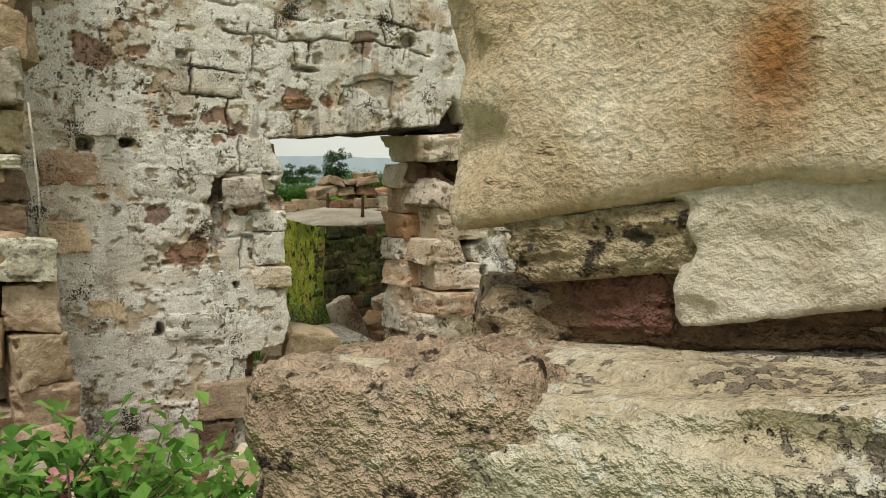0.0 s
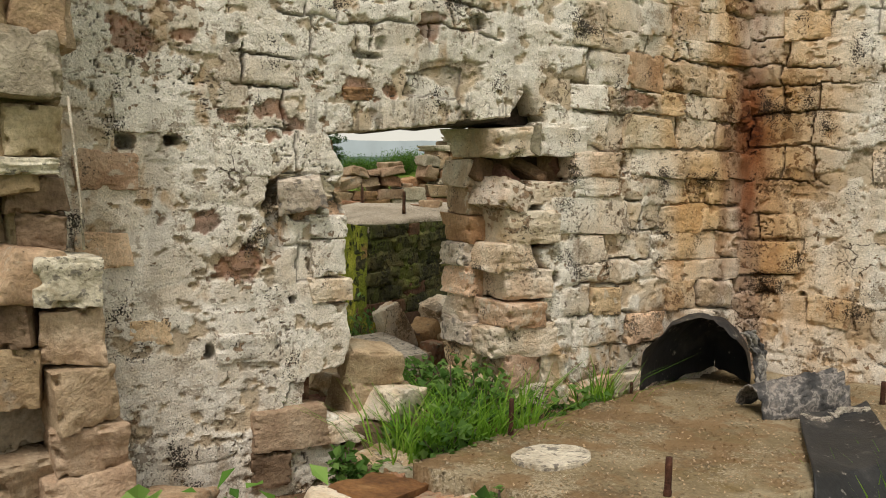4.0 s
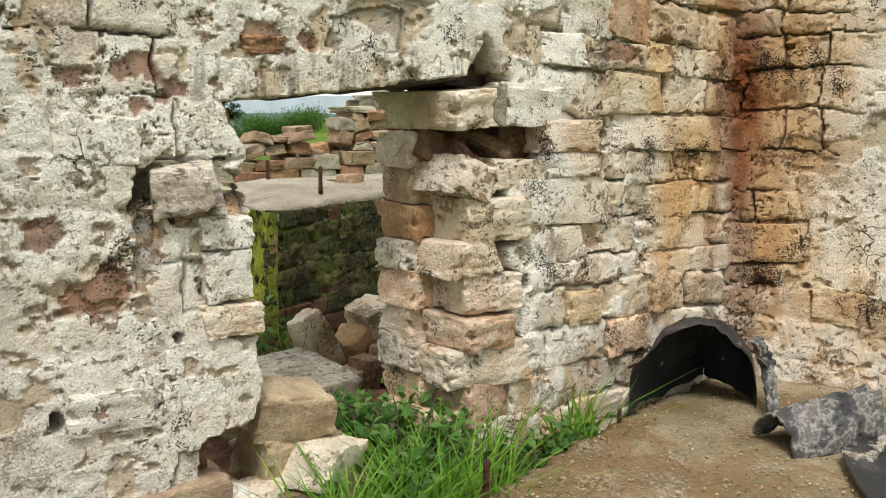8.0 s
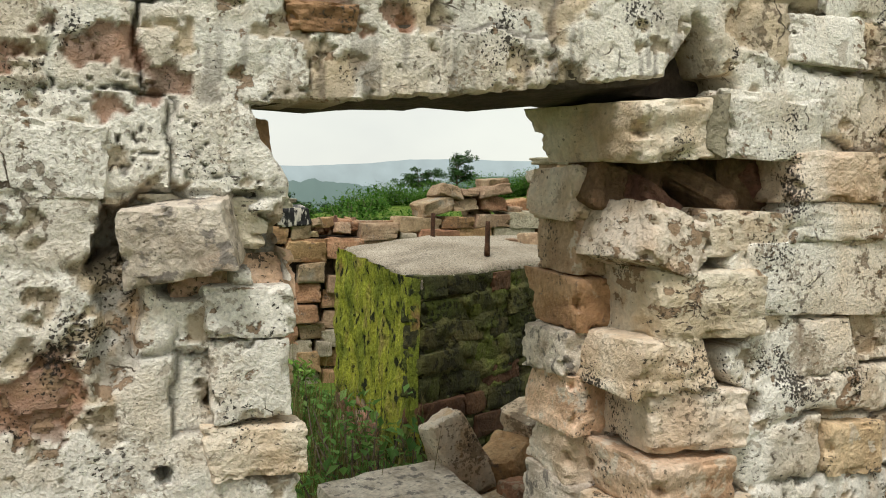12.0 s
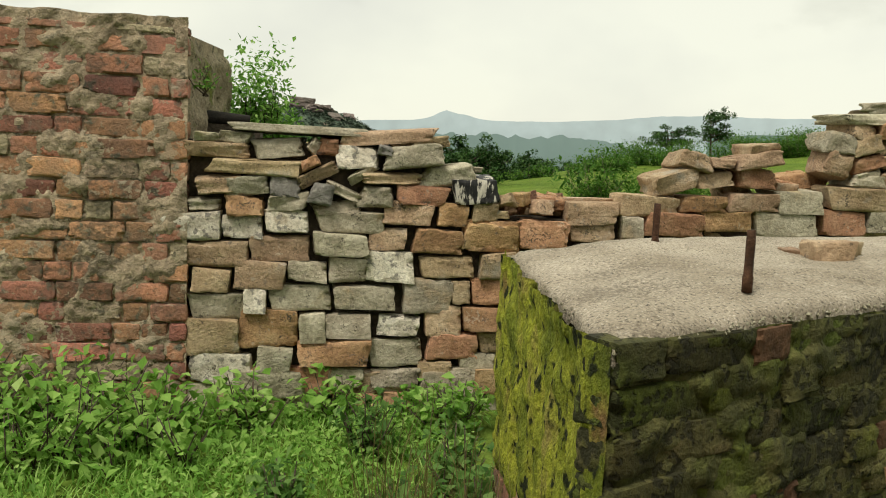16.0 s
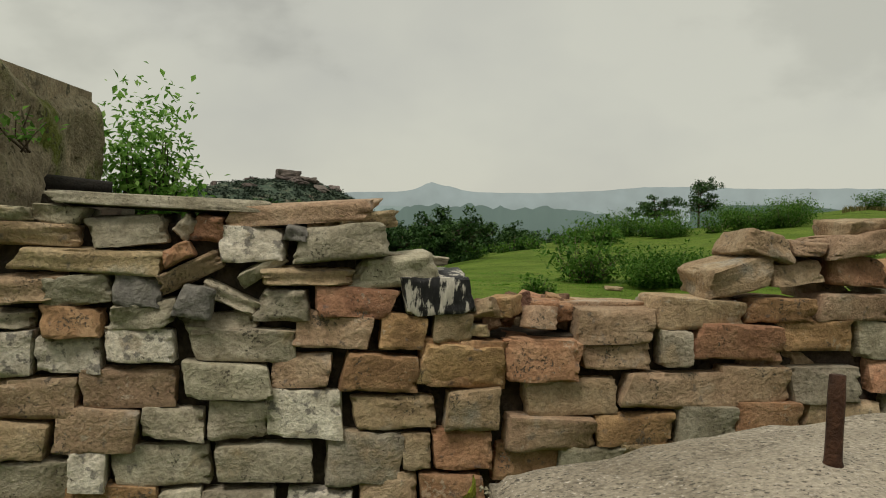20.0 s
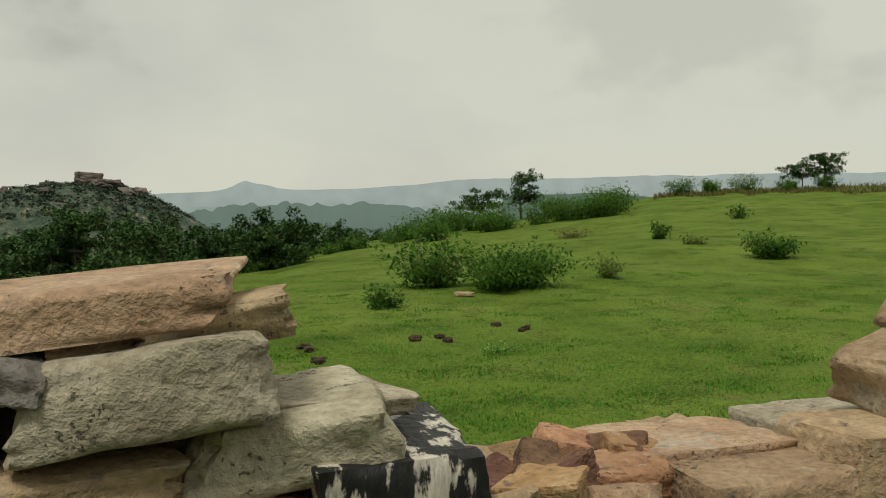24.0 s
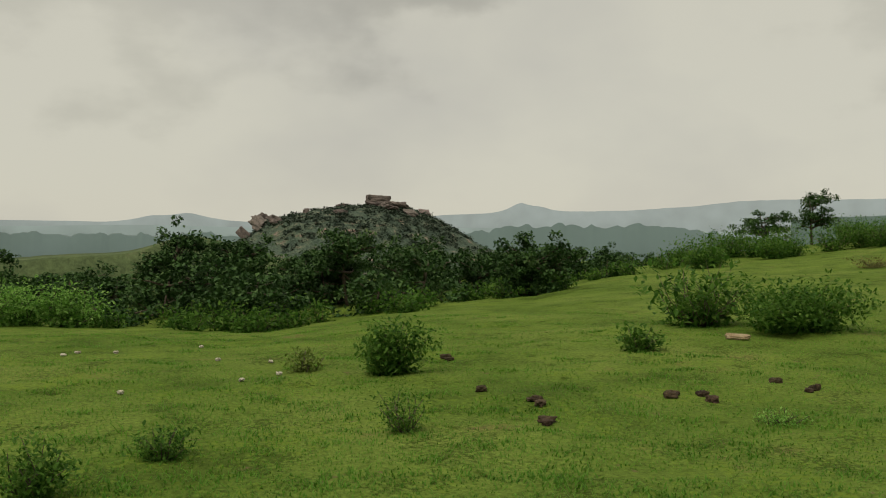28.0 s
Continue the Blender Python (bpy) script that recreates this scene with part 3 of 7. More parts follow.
TREELEAF = leaf_material("dark_tree_leaf", [(0.1, (0.014, 0.036, 0.010)), (0.5, (0.035, 0.084, 0.022)), (0.85, (0.078, 0.143, 0.043)), (0.97, (0.157, 0.203, 0.081))], scale=0.8, through_light=0.12)
# scrub on the far hill, with air haze greyed into its greens
HILLSCRUB = leaf_material("hazed_far_scrub", [(0.1, (0.03, 0.048, 0.036)), (0.5, (0.05, 0.072, 0.05)), (0.9, (0.075, 0.098, 0.066))], scale=0.1, through_light=0.1)
# LEAF lightened: light the dim yard lacks is put into the colour
YARDLEAF = leaf_material("lightened_green_leaf", [(0.1, (0.085, 0.19, 0.03)), (0.35, (0.19, 0.38, 0.065)), (0.65, (0.33, 0.53, 0.125)), (0.95, (0.48, 0.64, 0.23))])
# LEAF darkened in the colour, for weeds the light leaves too bright
WEEDLEAF = leaf_material("darkened_green_leaf", [(0.1, (0.035, 0.085, 0.022)), (0.35, (0.085, 0.19, 0.042)), (0.65, (0.16, 0.30, 0.075)), (0.95, (0.28, 0.40, 0.14))])
YELLOWLEAF = leaf_material("yellow_green_leaf", [(0.1, (0.06, 0.10, 0.018)), (0.5, (0.14, 0.20, 0.04)), (0.9, (0.25, 0.29, 0.085))])
DRYLEAF = leaf_material("dry_grass_leaf", [(0.1, (0.07, 0.08, 0.02)), (0.5, (0.15, 0.14, 0.05)), (0.9, (0.28, 0.23, 0.1))])
PETAL = leaf_material("pink_petal", [(0.1, (0.7, 0.22, 0.32)), (0.6, (0.8, 0.42, 0.45)), (0.95, (0.85, 0.7, 0.45))])
CRUST = material("pitted_mortar_crust", [(0.3, (0.30, 0.215, 0.135)), (0.5, (0.48, 0.37, 0.24)), (0.75, (0.62, 0.52, 0.36))], scale=16, fine=110, fine_mix=0.5, bump=1.0, vary=0.05, dist=0.02,
                 specks=((0.07, 0.05, 0.035), 60, 0.58, 0.05), specks2=((0.55, 0.5, 0.38), 45, 0.62, 0.05))
DUNG = material("dark_dung", [(0.3, (0.03, 0.02, 0.012)), (0.7, (0.08, 0.055, 0.03))], scale=20, fine=60, bump=0.8)
# blue-grey haze of the distance is mixed into these hill colours
HILLGREEN = material("hazed_wooded_hill", [(0.3, (0.043, 0.072, 0.051)), (0.5, (0.076, 0.112, 0.076)), (0.6, (0.119, 0.144, 0.093)), (0.68, (0.340, 0.232, 0.196))], scale=0.11, detail=8, fine=0.5, fine_mix=0.45, bump=0.8, vary=0, hue=0, dist=4.0)
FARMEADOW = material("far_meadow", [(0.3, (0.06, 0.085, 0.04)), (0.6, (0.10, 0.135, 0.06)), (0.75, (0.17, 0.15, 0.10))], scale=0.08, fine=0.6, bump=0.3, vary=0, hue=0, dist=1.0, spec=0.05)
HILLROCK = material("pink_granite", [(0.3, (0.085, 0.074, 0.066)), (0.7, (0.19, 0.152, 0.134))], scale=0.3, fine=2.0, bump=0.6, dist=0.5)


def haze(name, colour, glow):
    """Far land seen through miles of damp air: the air's glow, most of what is seen, is painted in as emission."""
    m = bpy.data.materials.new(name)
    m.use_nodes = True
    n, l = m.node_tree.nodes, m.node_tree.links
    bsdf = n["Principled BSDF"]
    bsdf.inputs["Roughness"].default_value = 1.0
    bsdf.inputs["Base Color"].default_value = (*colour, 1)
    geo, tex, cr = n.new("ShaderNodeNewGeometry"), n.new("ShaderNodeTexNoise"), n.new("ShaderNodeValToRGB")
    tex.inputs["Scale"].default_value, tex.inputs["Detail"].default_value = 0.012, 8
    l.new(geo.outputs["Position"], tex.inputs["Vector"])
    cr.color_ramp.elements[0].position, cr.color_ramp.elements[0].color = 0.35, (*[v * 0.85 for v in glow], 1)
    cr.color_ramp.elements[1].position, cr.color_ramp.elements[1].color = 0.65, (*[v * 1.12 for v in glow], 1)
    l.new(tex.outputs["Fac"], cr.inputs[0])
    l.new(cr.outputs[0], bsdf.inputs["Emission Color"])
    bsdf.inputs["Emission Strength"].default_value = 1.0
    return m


# ---- mesh helpers ----
def from_arrays(name, verts, faces, smooth=True):
    me = bpy.data.meshes.new(name)
    me.from_pydata([tuple(v) for v in verts], [], [tuple(f) for f in faces])
    if smooth:
        me.polygons.foreach_set("use_smooth", [True] * len(me.polygons))
    me.update()
    return me


def part(name, me, mat, parent=None, label="", m=None):
    """Links a bmesh or mesh as one object, under a thing when there is one."""
    if isinstance(me, bmesh.types.BMesh):
        bm, me = me, bpy.data.meshes.new(name)
        bm.to_mesh(me)
        bm.free()
    if mat is not None and not me.materials:
        me.materials.append(mat)
    ob = new(name, me)
    if m is not None:
        ob.matrix_world = m
    if parent is not None:
        ob.parent = parent
        ob.matrix_parent_inverse = parent.matrix_world.inverted()
    if label:
        tagged(ob, label)
    return ob


def thing(name, label, category, at=(0, 0, 0), group="", kind=""):
    ob = new(name)
    ob.matrix_world = Matrix.Translation(at)
    return tagged(ob, label, category, group, kind)


def stone_mesh(seed, k=5, jitter=0.16, power=9, lump=0.07, layers=0.0, spread=0.75, chips=0.0):
    """A rough block of unit size: a jittered box with broken arrises and an uneven, split surface."""
    rng = random.Random(seed)
    corner = {(a, b, c): Vector([rng.uniform(-jitter, jitter) for _ in range(3)]) for a in (0, 1) for b in (0, 1) for c in (0, 1)}
    verts, index, faces = [], {}, []
    off = Vector((seed * 3.17, seed * 1.93, seed * 0.71))

    def vert(p):
        key = tuple(round(v * 1000) for v in p)
        if key not in index:
            q = Vector(p)
            wear = power * (1 + 0.7 * noise.noise(q * 1.1 + off))
            q = q / (abs(q.x) ** wear + abs(q.y) ** wear + abs(q.z) ** wear) ** (1 / wear)
            u = [(v + 1) / 2 for v in q]
            d = Vector((0, 0, 0))
            for (a, b, c), j in corner.items():
                d += j * (u[0] if a else 1 - u[0]) * (u[1] if b else 1 - u[1]) * (u[2] if c else 1 - u[2])
            nrm = Vector(p).normalized()
            d += nrm * (noise.noise(q * 1.2 + off) * lump * 1.5 + noise.noise(q * 3.1 + off) * lump + noise.noise(q * 7.5 + off) * lump * 0.4)
            if k > 12:
                d += nrm * lump * (0.32 * noise.noise(q * 15 + off) + 0.22 * noise.noise(q * 31 + off))
            # split faces step in and out along the bedding
            step = math.floor((q.z + 0.35 * noise.noise(q * 1.6 + off)) * 3.1)
            d += Vector((nrm.x, nrm.y, 0)) * layers * noise.noise(Vector((off.x + step * 5.3, q.x * 0.9, q.y * 0.9)))
            edge = sorted(abs(v) for v in p)[1]
            if chips and edge > 0.7:
                d -= nrm * chips * max(0.0, noise.noise(q * 2.6 + off * 1.7) - 0.05) * (edge - 0.7) / 0.3 * 2.2
            index[key] = len(verts)
            verts.append((q + d) * 0.5)
        return index[key]

    grid = [math.copysign(abs(t) ** spread, t) for t in (-1 + 2 * i / k for i in range(k + 1))]
    for axis in range(3):
        for side in (-1, 1):
            for i in range(k):
                for j in range(k):
                    quad = []
                    for a, b in ((i, j), (i + 1, j), (i + 1, j + 1), (i, j + 1)):
                        p = [0, 0, 0]
                        p[axis], p[(axis + 1) % 3], p[(axis + 2) % 3] = side, grid[a], grid[b]
                        quad.append(vert(tuple(p)))
                    faces.append(quad if side > 0 else quad[::-1])
    return verts, faces


_POOLS = {}


def pool(kind, mat, i):
    """Stones of one material share a few meshes."""
    key = (kind, mat.name, i)
    if key not in _POOLS:
        if kind == "block":
            v, f = stone_mesh(100 + i, 9, 0.20, 44, 0.028, 0.012, 0.72, 0.13)
        elif kind == "rubble":
            v, f = stone_mesh(300 + i, 10, 0.28, 17, 0.06, 0.025, 0.75, 0.17)
        elif kind == "boulder":
            v, f = stone_mesh(500 + i, 40, 0.13, 13, 0.085, 0.012, 1.0, 0.22)
        elif kind == "slabstone":
            v, f = stone_mesh(1500 + i, 44, 0.10, 22, 0.034, 0.01, 1.0, 0.14)
        elif kind == "face":
            v, f = stone_mesh(1300 + i, 10, 0.16, 40, 0.035, 0.010, 0.66, 0.14)
        elif kind == "crag":
            v, f = stone_mesh(1100 + i, 14, 0.22, 3.4, 0.2, 0.0, 0.9, 0.1)
        elif kind == "dressed":
            v, f = stone_mesh(900 + i, 18, 0.18, 36, 0.04, 0.02, 0.85, 0.24)
        else:
            v, f = stone_mesh(700 + i, 6, 0.09, 16, 0.05, 0.0, 0.7, 0.18)
        _POOLS[key] = from_arrays(kind, v, f)
        if kind not in ("crag", "slabstone"):
            _POOLS[key].set_sharp_from_angle(angle=radians(27 if kind != "boulder" else 40))
        _POOLS[key].materials.append(mat)
    return _POOLS[key]


def put(name, kind, mat, i, centre, size, parent, turn=(0, 0, 0), label=""):
    ob = new(name, pool(kind, mat, i % 12))
    ob.matrix_world = pose(*centre, *turn) @ Matrix.Diagonal((*size, 1))
    if parent is not None:
        ob.parent = parent
        ob.matrix_parent_inverse = parent.matrix_world.inverted()
    if label:
        tagged(ob, label)
    return ob


def sheet(name, nx, ny, fn):
    verts = [fn(i / nx, j / ny) for j in range(ny + 1) for i in range(nx + 1)]
    faces = [(j * (nx + 1) + i, j * (nx + 1) + i + 1, (j + 1) * (nx + 1) + i + 1, (j + 1) * (nx + 1) + i) for j in range(ny) for i in range(nx)]
    return from_arrays(name, verts, faces)


def prism(points, z0, z1, bevel=0.0, cuts=0):
    """An upright slab over a polygon; z1 may be a function of x and y."""
    bm = bmesh.new()
    top = z1 if callable(z1) else (lambda x, y: z1)
    lo = [bm.verts.new((x, y, z0)) for x, y in points]
    hi = [bm.verts.new((x, y, top(x, y))) for x, y in points]
    bm.faces.new(lo[::-1])
    bm.faces.new(hi)
    for i in range(len(points)):
        j = (i + 1) % len(points)
        bm.faces.new((lo[i], lo[j], hi[j], hi[i]))
    bmesh.ops.recalc_face_normals(bm, faces=bm.faces)
    if bevel:
        bmesh.ops.bevel(bm, geom=list(bm.edges), offset=bevel, segments=2, affect="EDGES")
    return bm


def tube(points, radii, sides=6):
    """A round stem through points."""
    verts, faces = [], []
    for i, p in enumerate(points):
        a = Vector(points[min(i + 1, len(points) - 1)]) - Vector(points[max(i - 1, 0)])
        q = a.to_track_quat("Z", "Y")
        for s in range(sides):
            t = 2 * math.pi * s / sides
            verts.append(Vector(p) + q @ Vector((math.cos(t) * radii[i], math.sin(t) * radii[i], 0)))
    for i in range(len(points) - 1):
        for s in range(sides):
            t = (s + 1) % sides
            faces.append((i * sides + s, i * sides + t, (i + 1) * sides + t, (i + 1) * sides + s))
    faces.append(tuple(range(sides))[::-1])
    faces.append(tuple(range((len(points) - 1) * sides, len(points) * sides)))
    return verts, faces


def leaves(centres, size, rng, droop=0.3, slim=0.55):
    """Leaves, each two folded halves with a point, at the given places."""
    n = len(centres)
    c = np.asarray(centres, float)
    yaw, pitch = rng.uniform(0, 2 * np.pi, n), rng.uniform(-0.9, 0.9, n) - droop
    s = size * rng.uniform(0.6, 1.25, n)
    ax = np.stack([np.cos(yaw) * np.cos(pitch), np.sin(yaw) * np.cos(pitch), np.sin(pitch)], 1)
    side = np.stack([-np.sin(yaw), np.cos(yaw), rng.uniform(-0.5, 0.5, n)], 1)
    up = np.cross(ax, side)
    s, w = s[:, None], s[:, None] * slim * 0.5
    pts = np.stack([c - ax * s * 0.5, c + side * w + up * w * 0.3, c + ax * s * 0.5 - up * s * 0.08, c - side * w + up * w * 0.3], 1).reshape(-1, 3)
    idx = np.arange(n)[:, None] * 4
    return pts, np.concatenate([idx + [0, 1, 2], idx + [0, 2, 3]])


def blades(roots, height, width, rng, lean=0.35):
    """Grass: each blade a bent tapering strip."""
    n = len(roots)
    r = np.asarray(roots, float)
    yaw, h = rng.uniform(0, 2 * np.pi, n), height * rng.uniform(0.5, 1.2, n)
    d = np.stack([np.cos(yaw), np.sin(yaw), 0 * yaw], 1)
    side = np.stack([-np.sin(yaw), np.cos(yaw), 0 * yaw], 1) * width / 2
    ln = (lean * rng.uniform(0.2, 1.6, n) * h)[:, None]
    up = np.stack([0 * h, 0 * h, h], 1)
    pts = np.stack([r - side, r + side, r + up * 0.6 + d * ln * 0.4 + side * 0.8, r + up * 0.6 + d * ln * 0.4 - side * 0.8, r + up * 0.95 + d * ln], 1).reshape(-1, 3)
    i = np.arange(n)[:, None] * 5
    faces = [list(f) for f in np.concatenate([i + [0, 1, 2], i + [0, 2, 3], i + [3, 2, 4]])]
    return pts, faces

# ---- ground: one sheet from the ruin to the valley ----
G0 = (0.76, 2.9)
BEARING = [-180, -60, -25, -7, 2.6, 9.3, 16.7, 24, 34, 46, 70, 120, 180]
CREST_R = [30, 25, 24, 22, 24, 28, 40, 50, 55, 60, 60, 40, 30]
CREST_Z = [0, -0.8, -0.8, -1.0, -0.68, -0.65, -0.1, 0.7, 2.2, 2.9, 3.0, 1.0, 0]


def ground_z(x, y):
    dx, dy = np.asarray(x, float) - G0[0], np.asarray(y, float) - G0[1]
    r, b = np.hypot(dx, dy), np.degrees(np.arctan2(dx, dy))
    rc, zc = np.interp(b, BEARING, CREST_R), np.interp(b, BEARING, CREST_Z)
    s = np.clip((r - 8) / (rc - 8), 0, None)
    z = -0.08 + (zc + 0.08) * np.clip(s, 0, 1) ** 1.7
    past = np.clip(r - rc, 0, None)
    z = z - np.minimum(past * past / (past + 40) * 0.16, 27)
    z = z + 0.25 * fbm(np.asarray(x) * 0.11, np.asarray(y) * 0.11, 5) * np.clip((r - 7) / 12, 0, 1) + 0.03 * fbm(np.asarray(x) * 0.9, np.asarray(y) * 0.9, 9) * np.clip((r - 1.5) / 3, 0, 1)
    z = z + 0.045 * fbm(np.asarray(x) * 1.7, np.asarray(y) * 1.7, 19, 3) * np.clip((r - 2.6) / 3, 0, 1) * np.clip((30 - r) / 10, 0, 1)
    return z


rings = np.concatenate([np.linspace(0, 4, 17)[1:], np.linspace(4, 16, 110)[1:], 16 * np.power(280.0, np.linspace(0, 1, 110))[1:]])
angles = np.radians(np.concatenate([np.arange(-60, 80, 0.7), np.arange(80, 300, 4.0)]))
gx, gy = G0[0] + rings[:, None] * np.sin(angles), G0[1] + rings[:, None] * np.cos(angles)
gz = ground_z(gx, gy)
na = len(angles)
gv = [(G0[0], G0[1], -0.08)] + list(zip(gx.ravel(), gy.ravel(), gz.ravel()))
gf = [(0, 1 + (i + 1) % na, 1 + i) for i in range(na)]
for k in range(len(rings) - 1):
    for i in range(na):
        j = (i + 1) % na
        gf.append((1 + k * na + i, 1 + k * na + j, 1 + (k + 1) * na + j, 1 + (k + 1) * na + i))
ground = part("ground", from_arrays("ground", gv, gf), EARTH)
tagged(ground, "short green grass meadow on uneven earth sloping to a valley", "ground", kind="structure")


# ---- plastered rubble walls ----
def wall_face(parent, origin, along, out, u0, u1, v0, v1, seed, skip, pits, keep=(), reds=(), relief=None, runs=None, bare_stones=0.1, step=0.0072):
    """A plaster skin with relief over coursed stones. skip(u, v): where the wall is open; pits: (u, v, w, h, depth); keep: rectangles left free of stones;
    relief(u, v): how far the courses show through; runs(u, v): where dark drips hang."""
    us, vs = np.arange(u0, u1 + step, step), np.arange(v0, v1 + step, step)
    U, V = np.meshgrid(us, vs)
    show = relief(U, V) if relief else 0 * U + 0.5
    H = -0.004 + 0.009 * fbm(U * 2.2, V * 2.2, seed, 3) + 0.004 * fbm(U * 8, V * 8, seed + 2, 5) + 0.0045 * fbm(U * 48, V * 48, seed + 4, 2)
    bare, dirt_shade, red = 0 * U, 0 * U, 0 * U
    rng = random.Random(seed)
    cells, v = [], v0
    while v < v1:
        h = rng.uniform(0.085, 0.165)
        u = u0 - rng.uniform(0, 0.2)
        while u < u1:
            w = rng.uniform(0.11, 0.33)
            cells.append((u, v, w, h, rng.uniform(-0.026, 0.012), rng.random(), rng.random()))
            u += w
        v += h
    wu = U + 0.045 * fbm(U * 5, V * 5, seed + 20, 4) + 0.012 * fbm(U * 24, V * 24, seed + 25, 3)
    wv = V + 0.05 * fbm(U * 3.5, V * 3.5, seed + 21, 4) + 0.012 * fbm(U * 24, V * 24, seed + 26, 3)
    worn = fbm(U * 1.6, V * 1.6, seed + 22, 3) + 0.35 * fbm(U * 12, V * 12, seed + 23, 3)
    def is_stone(u, v, w, h, pick):
        strength = float(relief(np.array(u + w / 2), np.array(v + h / 2))) if relief else 0.5
        return pick <= 0.06 + 1.7 * max(0.0, strength - 0.38)

    for u, v, w, h, front, pick, _ in cells:
        sel = (wu > u) & (wu < u + w) & (wv > v) & (wv < v + h)
        if sel.any():
            e = np.minimum(np.minimum(wu[sel] - u, u + w - wu[sel]), np.minimum(wv[sel] - v, v + h - wv[sel]))
            s = show[sel]
            if is_stone(u, v, w, h, pick):
                H[sel] = 0.5 * H[sel] - 0.014
                dirt_shade[sel] = np.maximum(dirt_shade[sel], 0.75 * np.clip((0.012 - e) / 0.006, 0, 1) * np.clip((worn[sel] + 0.35) / 0.2, 0, 1))
                continue
            H[sel] += np.clip(e / 0.02, 0, 1) ** 0.7 * (front + 0.022) * s
            open_joint = np.clip((0.006 - e) / 0.003, 0, 1) * np.clip((worn[sel] + 0.3 * pick + 0.7 * s - 0.60) / 0.06, 0, 1)
            open_joint = open_joint * np.clip(s * 6 - 0.5, 0, 1)
            H[sel] -= 0.018 * open_joint
            dirt_shade[sel] = np.maximum(dirt_shade[sel], 0.9 * open_joint)
            if pick > 0.70:
                bare[sel] = np.clip(e / 0.02, 0, 1) * 0.7 * np.clip(s * 1.3 + 0.25, 0, 1) * np.clip((fbm(U[sel] * 11, V[sel] * 11, seed + 27, 4) + 0.25) / 0.1, 0, 1)
    # flakes fallen off with crisp edges, small holes and cracks
    for size, thr, deep, k in ((3.5, 0.34, 0.008, 7), (8.0, 0.36, 0.008, 8), (19.0, 0.36, 0.008, 9)):
        f = np.clip((fbm(U * size + 3, V * size * 1.3, seed + k, 6) - thr) / 0.03, 0, 1)
        H -= deep * f
        bare = np.maximum(bare, f * 0.9)
    thick = fbm(U * 2.3, V * 2.3, seed + 14, 4)
    hole = np.clip((vnoise(U * 52, V * 60, seed + 11) + 0.5 * vnoise(U * 110, V * 110, seed + 12) + 0.55 * thick - 0.75) / 0.03, 0, 1)
    tiny = np.clip((vnoise(U * 95, V * 85, seed + 13) + 0.6 * thick - 0.59) / 0.05, 0, 1)
    crack = np.clip(1 - np.abs(fbm(U * 2.6, V * 2.2, seed + 15, 5)) / 0.006, 0, 1) * np.clip((worn - 0.08) / 0.05, 0, 1)
    H -= 0.010 * hole + 0.007 * tiny + 0.010 * crack
    dirt_shade = np.maximum(dirt_shade, np.maximum(np.maximum(hole * 0.95, tiny * 0.85), crack * 0.9))
    if runs:
        dirt_shade = np.maximum(dirt_shade, runs(U, V) * np.clip((fbm(U * 55, V * 5, seed + 30, 4) + 0.25 * fbm(U * 40, V * 60, seed + 33, 3) - 0.08) / 0.2, 0, 0.6))
    for ru, rv in reds:
        d = np.hypot((U - ru) / 0.085, (V - rv) / 0.045) + 1.9 * fbm(U * 13, V * 15, 31, 5)
        red = np.maximum(red, np.clip((1.0 - d) / 0.10, 0, 1))
    H -= 0.010 * red
    for pu, pv, pw, ph, depth in pits:
        du = np.abs(U - pu) / pw * 2
        dv = np.abs(V - pv) / ph * 2
        d = (du ** 3 + dv ** 3) ** (1 / 3) + 0.9 * fbm(U * 16, V * 16, 3, 4)
        inn = np.clip((1.05 - d) / 0.22, 0, 1)
        H = H * (1 - inn) + inn * (-depth + 0.02 * fbm(U * 30, V * 30, 6, 3))
        dirt_shade = np.where(inn > 0, np.maximum(dirt_shade, inn * np.clip(0.45 + 0.8 * fbm(U * 9, V * 9, 44, 4), 0.1, 0.8)), dirt_shade)
    nu, nv = len(us), len(vs)
    O, A, N = np.array(origin), np.array((*along, 0.0)), np.array((*out, 0.0))
    mu, mv = U[:-1, :-1] + step / 2, V[:-1, :-1] + step / 2
    opened = skip(mu + 0.034 * fbm(mu * 13, mv * 13, 5, 5), mv + np.where(mv > 1.15, 0.004, 0.018) * fbm(mu * 16, mv * 16, 8, 5))
    jj, ii = np.nonzero(~opened)
    q = np.stack([jj * nu + ii, jj * nu + ii + 1, (jj + 1) * nu + ii + 1, (jj + 1) * nu + ii], 1)
    if np.cross(A, (0, 0, 1)) @ N < 0:
        q = q[:, ::-1]
    ea = np.concatenate([np.stack([q[:, k], q[:, (k + 1) % 4]], 1) for k in range(4)])
    total = nu * nv
    code, rcode = ea[:, 0] * total + ea[:, 1], ea[:, 1] * total + ea[:, 0]
    rim = ea[~np.isin(code, rcode)]
    # the broken edge is ragged, not stepped: ease each rim vertex towards its neighbours
    PU, PV = U.ravel().copy(), V.ravel().copy()
    for _ in range(2):
        su, sv, cnt = np.zeros(total), np.zeros(total), np.zeros(total)
        for a, b in ((0, 1), (1, 0)):
            np.add.at(su, rim[:, a], PU[rim[:, b]])
            np.add.at(sv, rim[:, a], PV[rim[:, b]])
            np.add.at(cnt, rim[:, a], 1)
        k = cnt > 0
        PU[k], PV[k] = 0.4 * PU[k] + 0.6 * su[k] / cnt[k], 0.4 * PV[k] + 0.6 * sv[k] / cnt[k]
    ids = np.unique(rim)
    # plaster thins towards its broken edge
    hr = H.ravel().copy()
